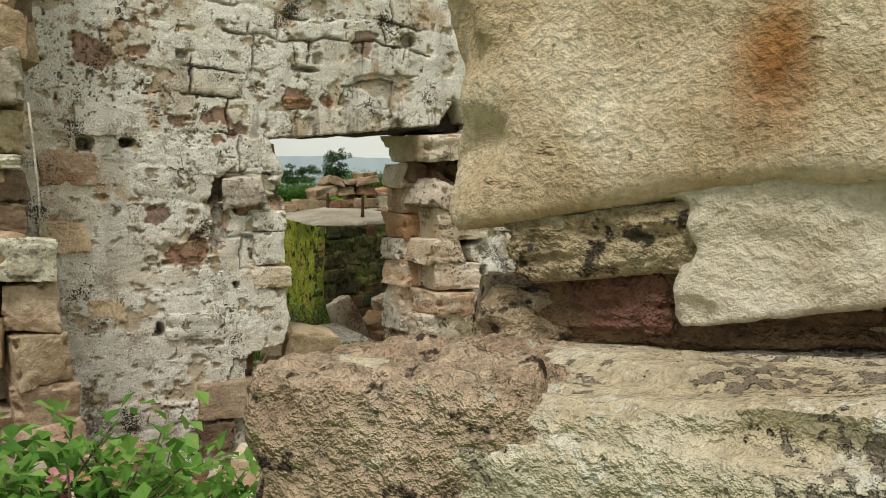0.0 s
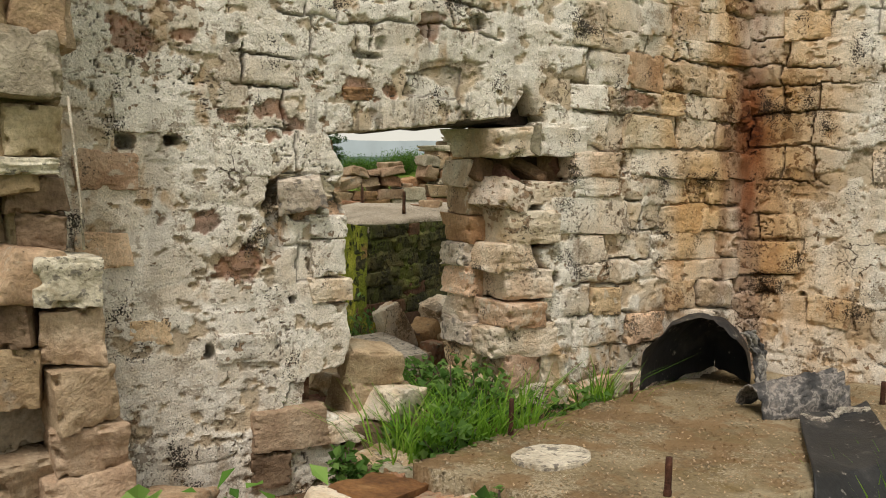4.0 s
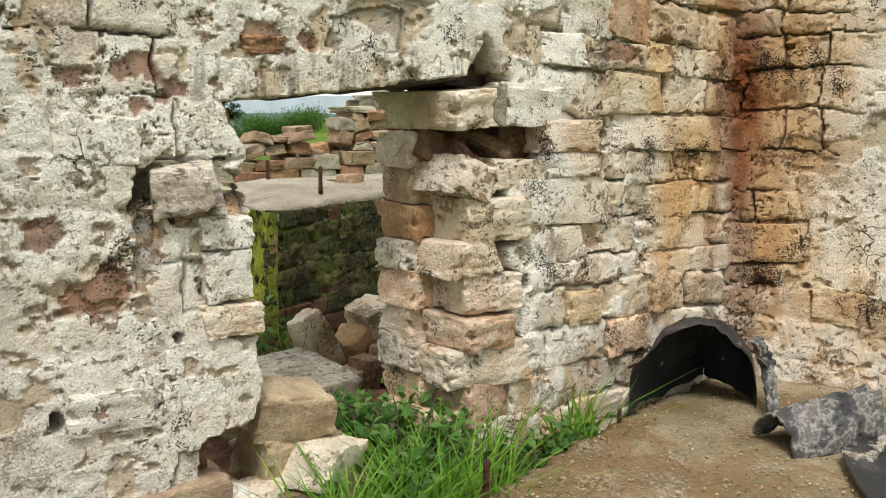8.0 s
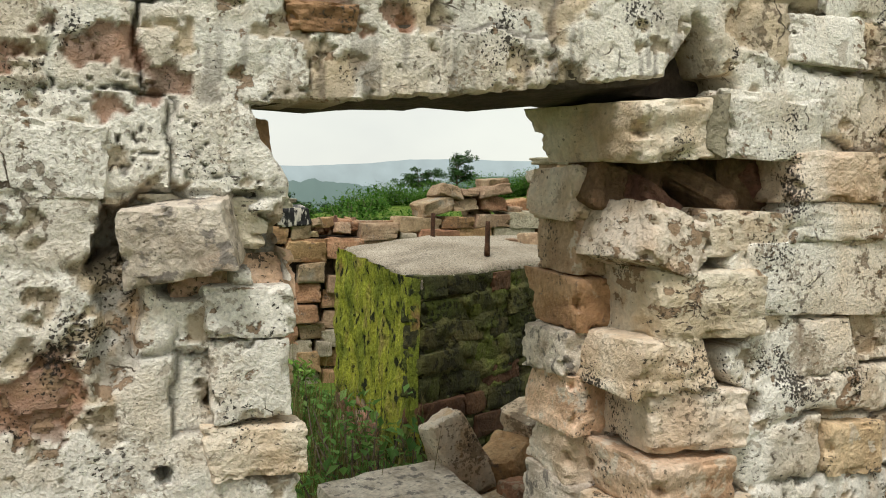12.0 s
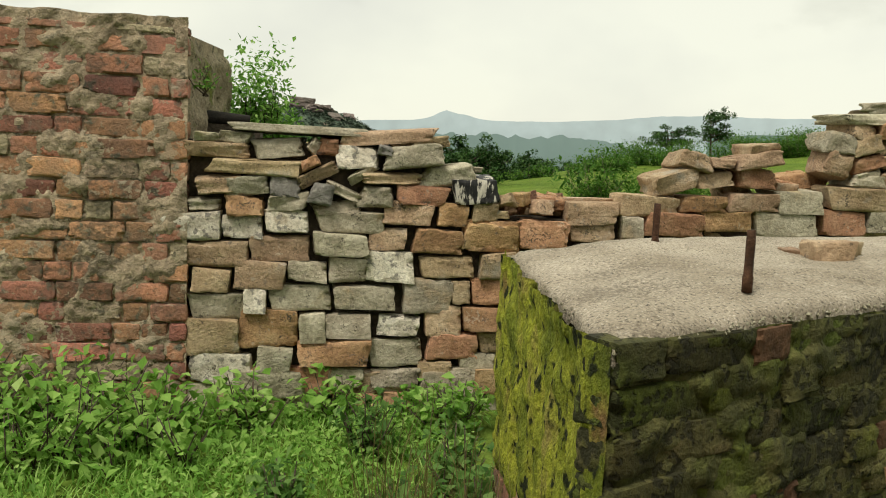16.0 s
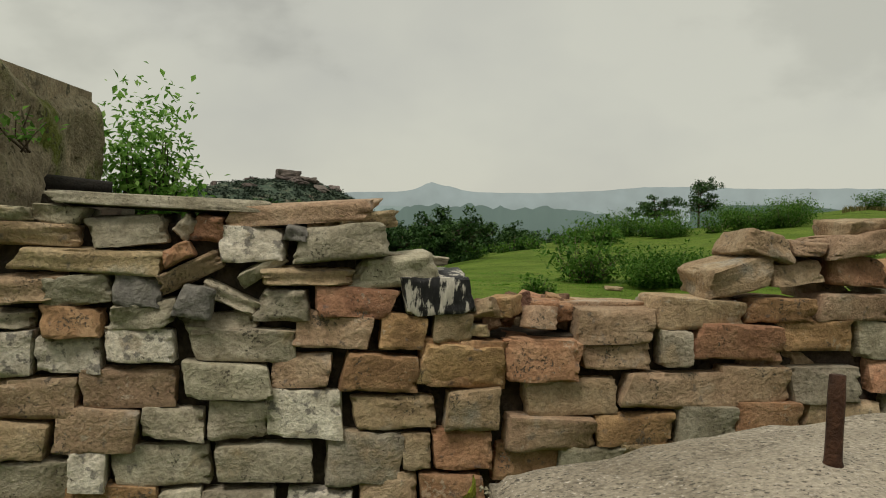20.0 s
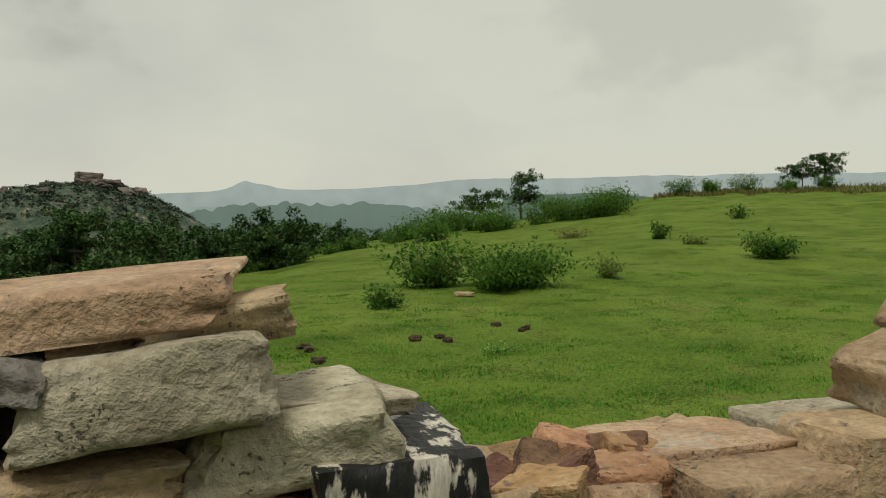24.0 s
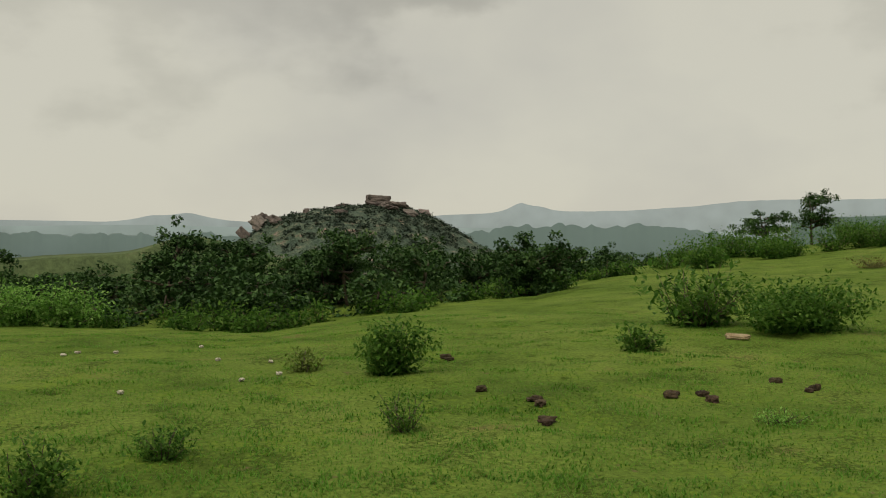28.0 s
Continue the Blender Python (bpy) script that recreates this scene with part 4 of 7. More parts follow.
    hr[ids] -= 0.006 + 0.010 * np.abs(fbm(PU[ids] * 30, PV[ids] * 30, 77, 3))
    P = O + PU[:, None] * A + PV[:, None] * np.array((0, 0, 1.0)) + hr[:, None] * N
    back = np.full(total, -1)
    back[ids] = total + np.arange(len(ids))
    wob = 0.018 * fbm(PU[ids] * 25, PV[ids] * 25, 78, 3)
    P2 = P[ids] - N * 0.13 + wob[:, None] * A
    skirt = np.stack([rim[:, 1], rim[:, 0], back[rim[:, 0]], back[rim[:, 1]]], 1)
    faces = np.concatenate([q, skirt])
    verts = np.concatenate([P, P2])
    used, inv = np.unique(faces, return_inverse=True)
    me = from_arrays("plaster", verts[used].tolist(), inv.reshape(faces.shape).tolist())
    me.set_sharp_from_angle(angle=radians(48))
    for name, field, rest in (("bare", bare, 1.0), ("dirt_shade", dirt_shade, 0.45), ("red", red, 0.0)):
        values = np.concatenate([field.ravel(), np.full(len(ids), rest)])[used]
        me.attributes.new(name, "FLOAT", "POINT").data.foreach_set("value", values.astype(np.float32))
    part("plaster", me, PLASTER, parent, "flaking off-white lime plaster with black spots")
    for n, (u, v, w, h, front, pick, tone) in enumerate(cells):
        cu, cv = u + w / 2, v + h / 2
        if not (u0 + 0.02 < cu < u1 - 0.02 and v0 < cv < v1):
            continue
        if any(a - 0.03 < cu < b + 0.03 and c - 0.02 < cv < d + 0.02 for a, b, c, d in keep):
            continue
        if skip(np.array([[u, cu, u + w]]), np.array([[cv, cv, cv]])).any():
            continue
        if any(abs(cu - pu) < (pw + w) / 2 and abs(cv - pv) < (ph + h) / 2 for pu, pv, pw, ph, _ in pits):
            continue
        if not is_stone(u, v, w, h, pick):
            continue
        c = O + cu * A + cv * np.array((0, 0, 1.0)) + (rng.uniform(-0.006, 0.010) - 0.065) * N
        turn = math.degrees(math.atan2(along[1], along[0]))
        put("stone", "dressed", (RAW if tone < bare_stones else WASHED if tone < bare_stones + 0.3 else PLASTER), n, c, (w - 0.003, 0.14, h + 0.002), parent,
            (rng.uniform(-2.5, 2.5), rng.uniform(-3.5, 3.5), turn + rng.uniform(-4, 4)))


EDGE_Z = [0.0, 0.19, 0.22, 0.36, 0.38, 0.44, 0.51, 0.69, 0.78, 0.85, 0.95, 1.0, 1.1, 1.21]
EDGE_X = [0.06, 0.06, -0.07, -0.08, 0.07, 0.09, 0.10, 0.085, 0.045, 0.048, 0.075, 0.06, 0.05, 0.0]


def lintel_z(x):
    return 1.220 + 0.120 * np.asarray(x)


def front_open(u, v):
    gap = (u > np.interp(v, EDGE_Z, EDGE_X)) & (u < 0.80 + 0.03 * np.sin(v * 40)) & (v < lintel_z(u) - 0.002) & (v > -0.2)
    header = (u > 0.55) & (u < 0.97) & (v > 1.11) & (v < 1.34) & (v < lintel_z(u) + 0.005)
    niche = (u > 0.62) & (u < 1.16) & (v > 1.055) & (v < 1.185)
    stack = (u > 0.66) & (u < 1.02 + 0.04 * np.sin(v * 31)) & (v > 0.2) & (v < 1.06)
    wedge = (v > 1.27) & (v < 1.46) & (u > 0.795 + 0.45 * (v - 1.31)) & (u < 0.965 - 0.68 * (v - 1.30))
    left_stack = (u > -0.045 + 0.05 * fbm(np.asarray(u) * 3, np.asarray(v) * 9, 55, 3)) & (u < 0.2) & (v > 0.615) & (v < 0.935)
    return gap | header | niche | stack | wedge | left_stack


wall_front = thing("wall_front", "old rubble wall with flaking whitewashed plaster and a broken opening", "wall", (0, 0, 0), kind="structure")
PITS = [(-0.70, 1.165, 0.06, 0.04, 0.09), (-0.555, 1.175, 0.06, 0.035, 0.09), (0.14, 1.51, 0.12, 0.022, 0.06),
        (-0.43, 0.48, 0.03, 0.05, 0.08), (0.20, 1.56, 0.05, 0.05, 0.03), (-0.95, 1.62, 0.12, 0.04, 0.08), (1.42, 1.14, 0.04, 0.04, 0.06),
        (-0.03, 0.29, 0.10, 0.13, 0.12), (-0.35, 1.52, 0.05, 0.03, 0.05), (0.62, 1.68, 0.06, 0.05, 0.04), (-0.13, 0.63, 0.04, 0.04, 0.06),
        (-0.205, 1.0, 0.08, 0.10, 0.10), (-0.20, 0.87, 0.075, 0.26, 0.035), (-0.08, 1.01, 0.22, 0.16, 0.06), (0.03, 0.98, 0.07, 0.20, 0.06), (-0.08, 0.935, 0.12, 0.05, 0.07)]


def front_relief(u, v):
    """Courses show most towards the corner and at the foot; the plaster over the lintel is smooth."""
    s = 0.16 + 0.55 * np.clip((u - 0.98) / 0.35, 0, 1) + 0.25 * np.clip((0.35 - v) / 0.3, 0, 1) + 0.25 * fbm(np.asarray(u) * 1.3, np.asarray(v) * 1.3, 91, 3)
    smooth = np.clip((v - lintel_z(u)) / 0.02, 0, 1) * np.clip((lintel_z(u) + 0.3 - v) / 0.05, 0, 1) * np.clip((u + 0.15) / 0.05, 0, 1) * np.clip((0.95 - u) / 0.05, 0, 1)
    return np.clip(s, 0.05, 1) * (1 - 0.9 * smooth)


def lintel_runs(u, v):
    return np.clip((v - lintel_z(u)) / 0.01, 0, 1) * np.clip((lintel_z(u) + 0.17 - v) / 0.12, 0, 1) * np.clip((u + 0.12) / 0.05, 0, 1) * np.clip((0.9 - u) / 0.05, 0, 1)


wall_face(wall_front, (0, 0, 0), (1, 0), (0, -1), -1.6, 2.24, -0.1, 2.2, 11, front_open, PITS,
          keep=[(0.6, 1.16, 0.15, 1.2), (0.95, 1.42, 0.84, 1.3), (-0.9, 0.15, -0.1, 1.32), (-0.15, 0.95, 1.18, 1.56)],
          reds=[(-0.32, 0.765), (-0.36, 1.255), (-0.24, 1.245), (-0.47, 0.92), (0.13, 1.385), (1.45, 1.42), (0.42, 1.66), (-0.62, 1.5)], relief=front_relief, runs=lintel_runs, step=0.0056)
# the body behind the skin, in three pieces round the opening
for pts, z0, z1 in (([(-1.6, 0.11), (-0.02, 0.11), (-0.02, 0.38), (-1.6, 0.38)], -0.15, 2.19),
                    ([(1.02, 0.11), (2.35, 0.11), (2.35, 0.38), (0.84, 0.38), (0.84, 0.31), (1.02, 0.31)], -0.15, 2.19),
                    ([(-0.02, 0.11), (0.80, 0.11), (0.80, 0.38), (-0.02, 0.38)], 1.45, 2.19)):
    part("core", prism(pts, z0, z1), SOIL, wall_front, "reddish mud mortar core")

# lintel slab with a chipped lower edge
# the shade of its underside is put into the near-black colour
bm = bmesh.new()
bmesh.ops.create_cube(bm, size=1)
bmesh.ops.subdivide_edges(bm, edges=bm.edges, cuts=9, use_grid_fill=True)
for vtx in bm.verts:
    x = -0.085 + 0.885 * (vtx.co.x + 0.5)
    y = 0.205 + 0.36 * vtx.co.y
    low = vtx.co.z < -0.45
    edge_z = lintel_z(x) * (0.5 - vtx.co.y) + (1.243 + 0.060 * x) * (0.5 + vtx.co.y)
    z = edge_z - 0.004 + 0.125 * (vtx.co.z + 0.5) + 0.012 * noise.noise(Vector((x * 7, y * 7, vtx.co.z))) * (1.6 if low else 0.5)
    y += 0.010 * noise.noise(Vector((x * 9, vtx.co.z * 3, 4)))
    vtx.co = (x, y, z)
for face in bm.faces:
    face.smooth = True
part("lintel", bm, EARTH_AND_SHADE, wall_front, "long brown stone lintel under the plaster, underside shade in its colour")

# stones of the broken jamb: (x0, x1, z0, z1, front y, depth, material)
JAMB = [(0.74, 0.90, 0.945, 1.065, -0.02, 0.2, WASHED), (0.905, 1.13, 0.97, 1.07, 0.0, 0.16, WASHED), (0.795, 1.04, 0.805, 0.95, -0.025, 0.26, WASHED),
        (0.745, 0.925, 0.70, 0.815, -0.02, 0.30, WASHED), (0.785, 1.02, 0.585, 0.705, -0.025, 0.24, WASHED), (0.765, 0.975, 0.460, 0.575, -0.03, 0.22, RAW),
        (0.76, 1.06, 0.335, 0.47, -0.025, 0.24, WASHED), (0.80, 0.99, 0.22, 0.345, -0.01, 0.2, RAW), (0.99, 1.12, 0.20, 0.335, -0.01, 0.16, WASHED),
        (0.84, 1.06, 0.08, 0.22, -0.01, 0.2, WASHED), (0.70, 0.86, 0.10, 0.26, 0.02, 0.3, RAW)]
INNER = [(0.70, 0.86, 1.04, 1.155, WASHED), (0.72, 0.82, 0.925, 1.04, RAW), (0.71, 0.84, 0.80, 0.925, ORANGE), (0.705, 0.88, 0.70, 0.805, PALE), (0.71, 0.87, 0.585, 0.70, RAW),
         (0.72, 0.92, 0.465, 0.585, WASHED), (0.725, 0.9, 0.365, 0.47, PALE), (0.74, 0.93, 0.25, 0.365, RAW), (0.76, 0.93, 0.08, 0.25, RAW)]
for n, (x0, x1, z0, z1, fy, dp, mt) in enumerate(JAMB):
    put("stone", "dressed", mt, n, ((x0 + x1) / 2, fy + dp / 2, (z0 + z1) / 2), (x1 - x0, dp, (z1 - z0) * 1.02), wall_front, (0, 14 if n == 0 else random.uniform(-3, 3), random.uniform(-6, 6)))
for n, (x0, x1, z0, z1, mt) in enumerate(INNER):
    put("stone", "dressed", mt, n + 3, ((x0 + x1) / 2, 0.27, (z0 + z1) / 2), (x1 - x0, 0.2, (z1 - z0) * 1.02), wall_front, (0, random.uniform(-2, 2), random.uniform(-4, 4)))
put("stone", "dressed", WASHED, 5, (0.795, 0.16, 1.225), (0.19, 0.36, 0.13), wall_front, (0, -6, 3), "worn stone set under the lintel end")
put("stone", "block", GREY, 7, (0.912, 0.08, 1.235), (0.045, 0.2, 0.12), wall_front, (0, 8, 0))
put("stone", "dressed", PLASTER, 8, (1.07, 0.06, 1.245), (0.26, 0.16, 0.13), wall_front)
put("stone", "dressed", WASHED, 1, (1.25, 0.06, 1.145), (0.26, 0.16, 0.115), wall_front)
put("stone", "dressed", PLASTER, 3, (1.265, 0.06, 1.05), (0.25, 0.15, 0.09), wall_front)
put("stone", "dressed", PLASTER, 6, (1.24, 0.055, 0.925), (0.39, 0.14, 0.165), wall_front)
# dark box added behind the crack so that its hollow looks shaded
part("core", prism([(0.80, 0.13), (1.02, 0.13), (1.02, 0.38), (0.80, 0.38)], 1.30, 1.52), EARTH_AND_SHADE, wall_front)
for n, (x, y, z, w, h) in enumerate(((0.80, 0.20, 1.10, 0.16, 0.10), (0.93, 0.24, 1.13, 0.2, 0.14), (1.06, 0.22, 1.12, 0.16, 0.13), (0.88, 0.15, 1.075, 0.18, 0.06), (1.0, 0.13, 1.08, 0.16, 0.07), (1.15, 0.17, 1.12, 0.10, 0.12))):
    put("mud_lump", "rubble", SOIL, n, (x, y, z), (w, 0.16, h), wall_front, (10 * n, 25 - 12 * n, 30 * n), "crumbling red mud in the recess")
# left side of the opening
put("stone", "dressed", PALE, 3, (-0.098, 0.03, 1.012), (0.155, 0.16, 0.122), wall_front, (6, -7, -14), "white squared stone hanging loose in the wall")
left_z = 0.0
k = 0
while left_z < 1.18:
    h = (0.10, 0.085, 0.12, 0.075, 0.11)[k % 5]
    xe = float(np.interp(left_z + h / 2, EDGE_Z, EDGE_X))
    put("stone", "dressed", (WASHED, RAW, TAN, WASHED, RAW)[k % 5], k + 1, (xe - 0.10 + random.uniform(-0.01, 0.015), 0.225, left_z + h / 2), (0.2, 0.35, h * 0.98), wall_front,
        (0, random.uniform(-3, 3), random.uniform(-6, 6)))
    left_z, k = left_z + h, k + 1
# squared stones bared on the face: (x0, x1, z0, z1, how far they stand out, material)
for n, (x0, x1, z0, z1, proud, mt) in enumerate((
        (-0.858, -0.668, 1.013, 1.139, 0.010, RAW), (-0.844, -0.681, 0.767, 0.887, 0.016, RAW), (-0.416, -0.219, 1.069, 1.182, 0.010, PLASTER), (-0.415, -0.213, 0.429, 0.538, 0.012, PLASTER),
        (-0.679, -0.559, 0.513, 0.598, 0.008, RAW), (-0.739, -0.456, 1.198, 1.311, 0.008, PLASTER), (0.058, 0.175, 1.35, 1.395, 0.004, ORANGE), (-0.27, -0.01, 0.10, 0.25, 0.025, DARKRAW),
        (-0.01, 0.14, 0.095, 0.18, 0.020, WASHED), (-0.28, -0.135, -0.03, 0.10, 0.020, DARKTAN), (-0.075, 0.075, 0.85, 0.932, 0.012, PLASTER), (-0.06, 0.065, 0.712, 0.85, 0.008, PLASTER),
        (-0.07, 0.09, 0.62, 0.708, 0.014, WASHED))):
    put("stone", "dressed", mt, n + 2, ((x0 + x1) / 2, 0.07 - proud, (z0 + z1) / 2), (x1 - x0, 0.14, (z1 - z0) * 1.01), wall_front, (random.uniform(-2, 2), random.uniform(-3, 3), random.uniform(-3, 3)))
put("stone", "dressed", ORANGE, 3, (0.0, 0.20, 1.155), (0.09, 0.32, 0.115), wall_front, (0, 2, 0), "reddish stone under the lintel end")

# side wall at the inner corner, running towards the start of the walk
wall_side = thing("wall_side", "plastered rubble wall with rusty water stains by the corner", "wall", (0, 0, 0), kind="structure")
SA, SN = (0.42, -0.9075), (-0.9075, -0.42)
wall_face(wall_side, (2.2, 0.02, 0), SA, SN, -0.02, 3.1, -0.1, 2.2, 23, lambda u, v: (u > 0.745) & (u < 0.89) & (v > 0.365) & (v < 0.485),
          [(0.32, 0.56, 0.03, 0.02, 0.05), (1.25, 0.9, 0.05, 0.04, 0.08), (0.2, 1.5, 0.04, 0.02, 0.05)],
          relief=lambda u, v: np.clip(0.45 - 0.3 * np.clip((u - 0.2) / 0.3, 0, 1) + 0.6 * np.clip((u - 0.7) / 0.2, 0, 1) + 0.3 * fbm(np.asarray(u) * 1.3, np.asarray(v) * 1.3, 93, 3), 0.05, 1), bare_stones=0.3)
part("core", prism([(2.2 + 0.42 * u - 0.9075 * n, 0.02 - 0.9075 * u - 0.42 * n) for u, n in ((-0.1, -0.11), (3.1, -0.11), (3.1, -0.42), (-0.1, -0.42))], -0.15, 2.19), SOIL, wall_side, "dark earth core")

# ---- broken cross wall beside the start ----
wall_cross = thing("wall_cross", "ragged broken end of a thick dry rubble wall", "wall", (-1.3, -0.3, 0), kind="structure")
part("core", prism([(-1.75, -0.22), (-1.04, -0.22), (-1.04, -0.01), (-1.75, -0.01)], -0.1, 2.3), SOIL, wall_cross, "dark red earth between the stones")
rr = random.Random(41)
# the end of the wall: (x0, x1, z0, z1, set back, material)
for n, (x0, x1, z0, z1, back, mt) in enumerate((
        (-1.171, -0.934, 1.258, 1.434, 0.0, GREY), (-1.083, -0.944, 1.112, 1.251, 0.06, DARKRAW), (-1.127, -0.959, 1.06, 1.107, 0.04, PALE), (-1.069, -0.922, 0.958, 1.06, 0.09, DARKTAN),
        (-1.039, -0.915, 0.863, 0.958, 0.08, DARKTAN), (-1.017, -0.852, 0.709, 0.853, -0.02, PALE), (-0.981, -0.832, 0.551, 0.702, 0.0, DARKRAW), (-0.988, -0.813, 0.39, 0.545, -0.01, DARKRAW),
        (-0.981, -0.783, 0.263, 0.387, -0.01, DARKRAW), (-0.996, -0.769, 0.109, 0.256, 0.0, DARKRAW))):
    put("stone", "dressed", mt, n, ((x0 + x1) / 2, -0.28 + back, (z0 + z1) / 2), (x1 - x0, 0.26, (z1 - z0) * 1.02), wall_cross, (rr.uniform(-3, 3), rr.uniform(-4, 4), rr.uniform(-8, 8)))
z, n = -0.05, 20
while z < 2.25:
    h = rr.uniform(0.11, 0.16)
    edge = -0.98 if z < 1.40 else -0.93
    x = edge - (0.0 if z < 1.22 else 0.18 if z < 1.38 else 0.0)
    while x > -1.75:
        w = rr.uniform(0.11, 0.21)
        put("stone", "rubble" if rr.random() < 0.6 else "dressed", rr.choice((TAN, DARKTAN, DARKTAN, GREY, TAN, DARKRAW)), n, (x - w / 2, -0.23 + rr.uniform(-0.05, 0.07), z + h / 2), (w * 1.02, rr.uniform(0.2, 0.28), h * 1.05), wall_cross,
            (rr.uniform(-8, 8), rr.uniform(-12, 12), rr.uniform(-25, 25)))
        x, n = x - w, n + 1
    put("stone", "block", rr.choice((TAN, DARKRAW, DARKTAN)), n, (edge - 0.06, -0.08, z + h / 2), (0.2, 0.2, h), wall_cross, (0, 0, rr.uniform(-5, 5)))
    z, n = z + h, n + 1
tape = [(-0.931, -0.40, 1.265), (-0.919, -0.405, 1.148), (-0.903, -0.40, 1.002), (-0.896, -0.405, 0.863)]
part("cord", from_arrays("cord", *tube(tape, [0.004] * 4, 5)), PALE, wall_cross, "thin white plaster edge")

# ---- broken wall close to the camera's start ----
wall_near = thing("wall_near", "broken rubble wall end with rough pale stones and red mortar", "wall", (-0.8, -3.3, 0), kind="structure")
NR = Vector((0.5, -0.866, 0))
NF = Vector((0.866, 0.5, 0))
N0 = Vector((-1.067, -3.05, 0))
NT = math.degrees(math.atan2(NR.y, NR.x))


def near(kind, mat, i, a, b, z, size, turn=(0, 0, 0), label=""):
    """a: metres along the face, b: metres behind it."""
    c = N0 + NR * a + NF * b
    return put("stone", kind, mat, i, (c.x, c.y, z), size, wall_near, (turn[0], turn[1], NT + turn[2]), label)


near("slabstone", BUFF, 1, 0.205, 0.12, 1.132, (0.42, 0.24, 0.19), (0, -7, 0), "large rough buff sandstone block with a rusty streak")
near("boulder", SPECKLED, 4, 0.222, 0.04, 0.885, (0.49, 0.24, 0.175), (0, -4, 0), "grey-buff speckled stone with worn edges")
near("slabstone", PALESTONE, 2, 0.172, 0.070, 1.014, (0.10, 0.13, 0.068), (0, -10, 4), "pale lichen-grey stone")
near("slabstone", BUFF, 9, 0.29, 0.075, 1.02, (0.13, 0.16, 0.12), (0, 6, -6), "worn buff stone wedged under the block")
near("boulder", CRUST, 8, 0.093, 0.045, 1.004, (0.085, 0.08, 0.034), (0, -6, 0), "lumpy old lime mortar bed")
near("boulder", CRUST, 6, 0.042, -0.045, 0.880, (0.125, 0.09, 0.155), (0, -4, 10), "pitted buff stone crusted with old mortar")
near("boulder", SOIL, 5, 0.21, 0.10, 0.985, (0.34, 0.16, 0.05), (0, -3, 0), "crumbling red mud mortar")
near("boulder", CRUST, 10, 0.056, 0.07, 0.940, (0.10, 0.10, 0.07), (0, 10, 25), "rough lump of tan mortar and stone")
near("boulder", CRUST, 9, 0.085, 0.18, 0.93, (0.09, 0.10, 0.12), (0, 20, 30), "lump of tan mortar")
for n in range(9):
    near("boulder", (SOIL, CRUST, SOIL)[n % 3], n, 0.10 + 0.022 * n, 0.045 + 0.02 * (n % 2), 0.977 + 0.006 * (n % 3) + 0.0015 * n, (0.05, 0.05, 0.03 + 0.008 * (n % 2)), (15 * n, 9 * (n % 4), 40 * n), "crumb of red mud mortar")
for n in range(46):
    a, c, z = random.uniform(0.05, 0.6), random.uniform(0.0, 0.3), random.uniform(0.05, 0.76)
    near("rubble", random.choice((RAW, TAN, GREY, SOIL)), n, a, c, z, (random.uniform(0.12, 0.24), random.uniform(0.12, 0.22), random.uniform(0.09, 0.14)),
         (random.uniform(-8, 8), random.uniform(-8, 8), random.uniform(-20, 20)))
for n in range(12):
    near("rubble", random.choice((RAW, SOIL, CRUST)), n, random.uniform(0.18, 0.4), random.uniform(0.22, 0.32), 0.80 + 0.018 * n, (0.12, 0.12, 0.09), (0, random.uniform(-15, 15), random.uniform(-30, 30)))
part("core", prism([tuple((N0 + NR * a + NF * c).xy) for a, c in ((0.08, -0.06), (1.0, -0.06), (1.0, 0.26), (0.08, 0.26))], -0.1, 0.84), SOIL, wall_near)
for n in range(24):
    near("block", random.choice((RAW, WASHED, TAN)), n, 0.48 + 0.2 * (n % 4), 0.12, 0.14 * (n // 4) + 0.86, (0.2, 0.26, 0.135), (0, random.uniform(-4, 4), random.uniform(-6, 6)))

# ---- concrete floor slab with iron stubs ----
slab = thing("floor_slab", "muddy worn concrete floor slab with broken edges", "floor", (1.3, -0.7, 0.05), kind="structure")
SLAB_EDGE = [(0.05, -0.54), (0.30, -0.47), (0.59, -0.385), (0.95, -0.27), (1.34, -0.165), (1.75, -0.1), (2.1, -0.02), (2.27, -0.10), (2.62, -0.86), (2.92, -1.5),
             (2.3, -1.16), (1.92, -1.17), (1.6, -1.12), (1.3, -1.22), (1.0, -1.29), (0.62, -1.36), (0.4, -1.28), (0.22, -0.95)]


def inside(x, y, poly):
    hit = np.zeros(np.shape(x), bool)
    for (ax, ay), (bx, by) in zip(poly, poly[1:] + poly[:1]):
        cross = ((ay > y) != (by > y)) & (x < (bx - ax) * (y - ay) / (by - ay + 1e-9) + ax)
        hit ^= cross
    return hit


sx, sy = np.meshgrid(np.arange(0.0, 3.0, 0.022), np.arange(-1.6, 0.05, 0.022))
sin_ = inside(sx + 0.03 * fbm(sx * 9, sy * 9, 3, 3), sy + 0.03 * fbm(sx * 9, sy * 9, 6, 3), SLAB_EDGE)
sz = 0.17 + 0.012 * fbm(sx * 2, sy * 2, 4, 3) + 0.006 * fbm(sx * 13, sy * 13, 7, 3)
bm = bmesh.new()
sv = {}
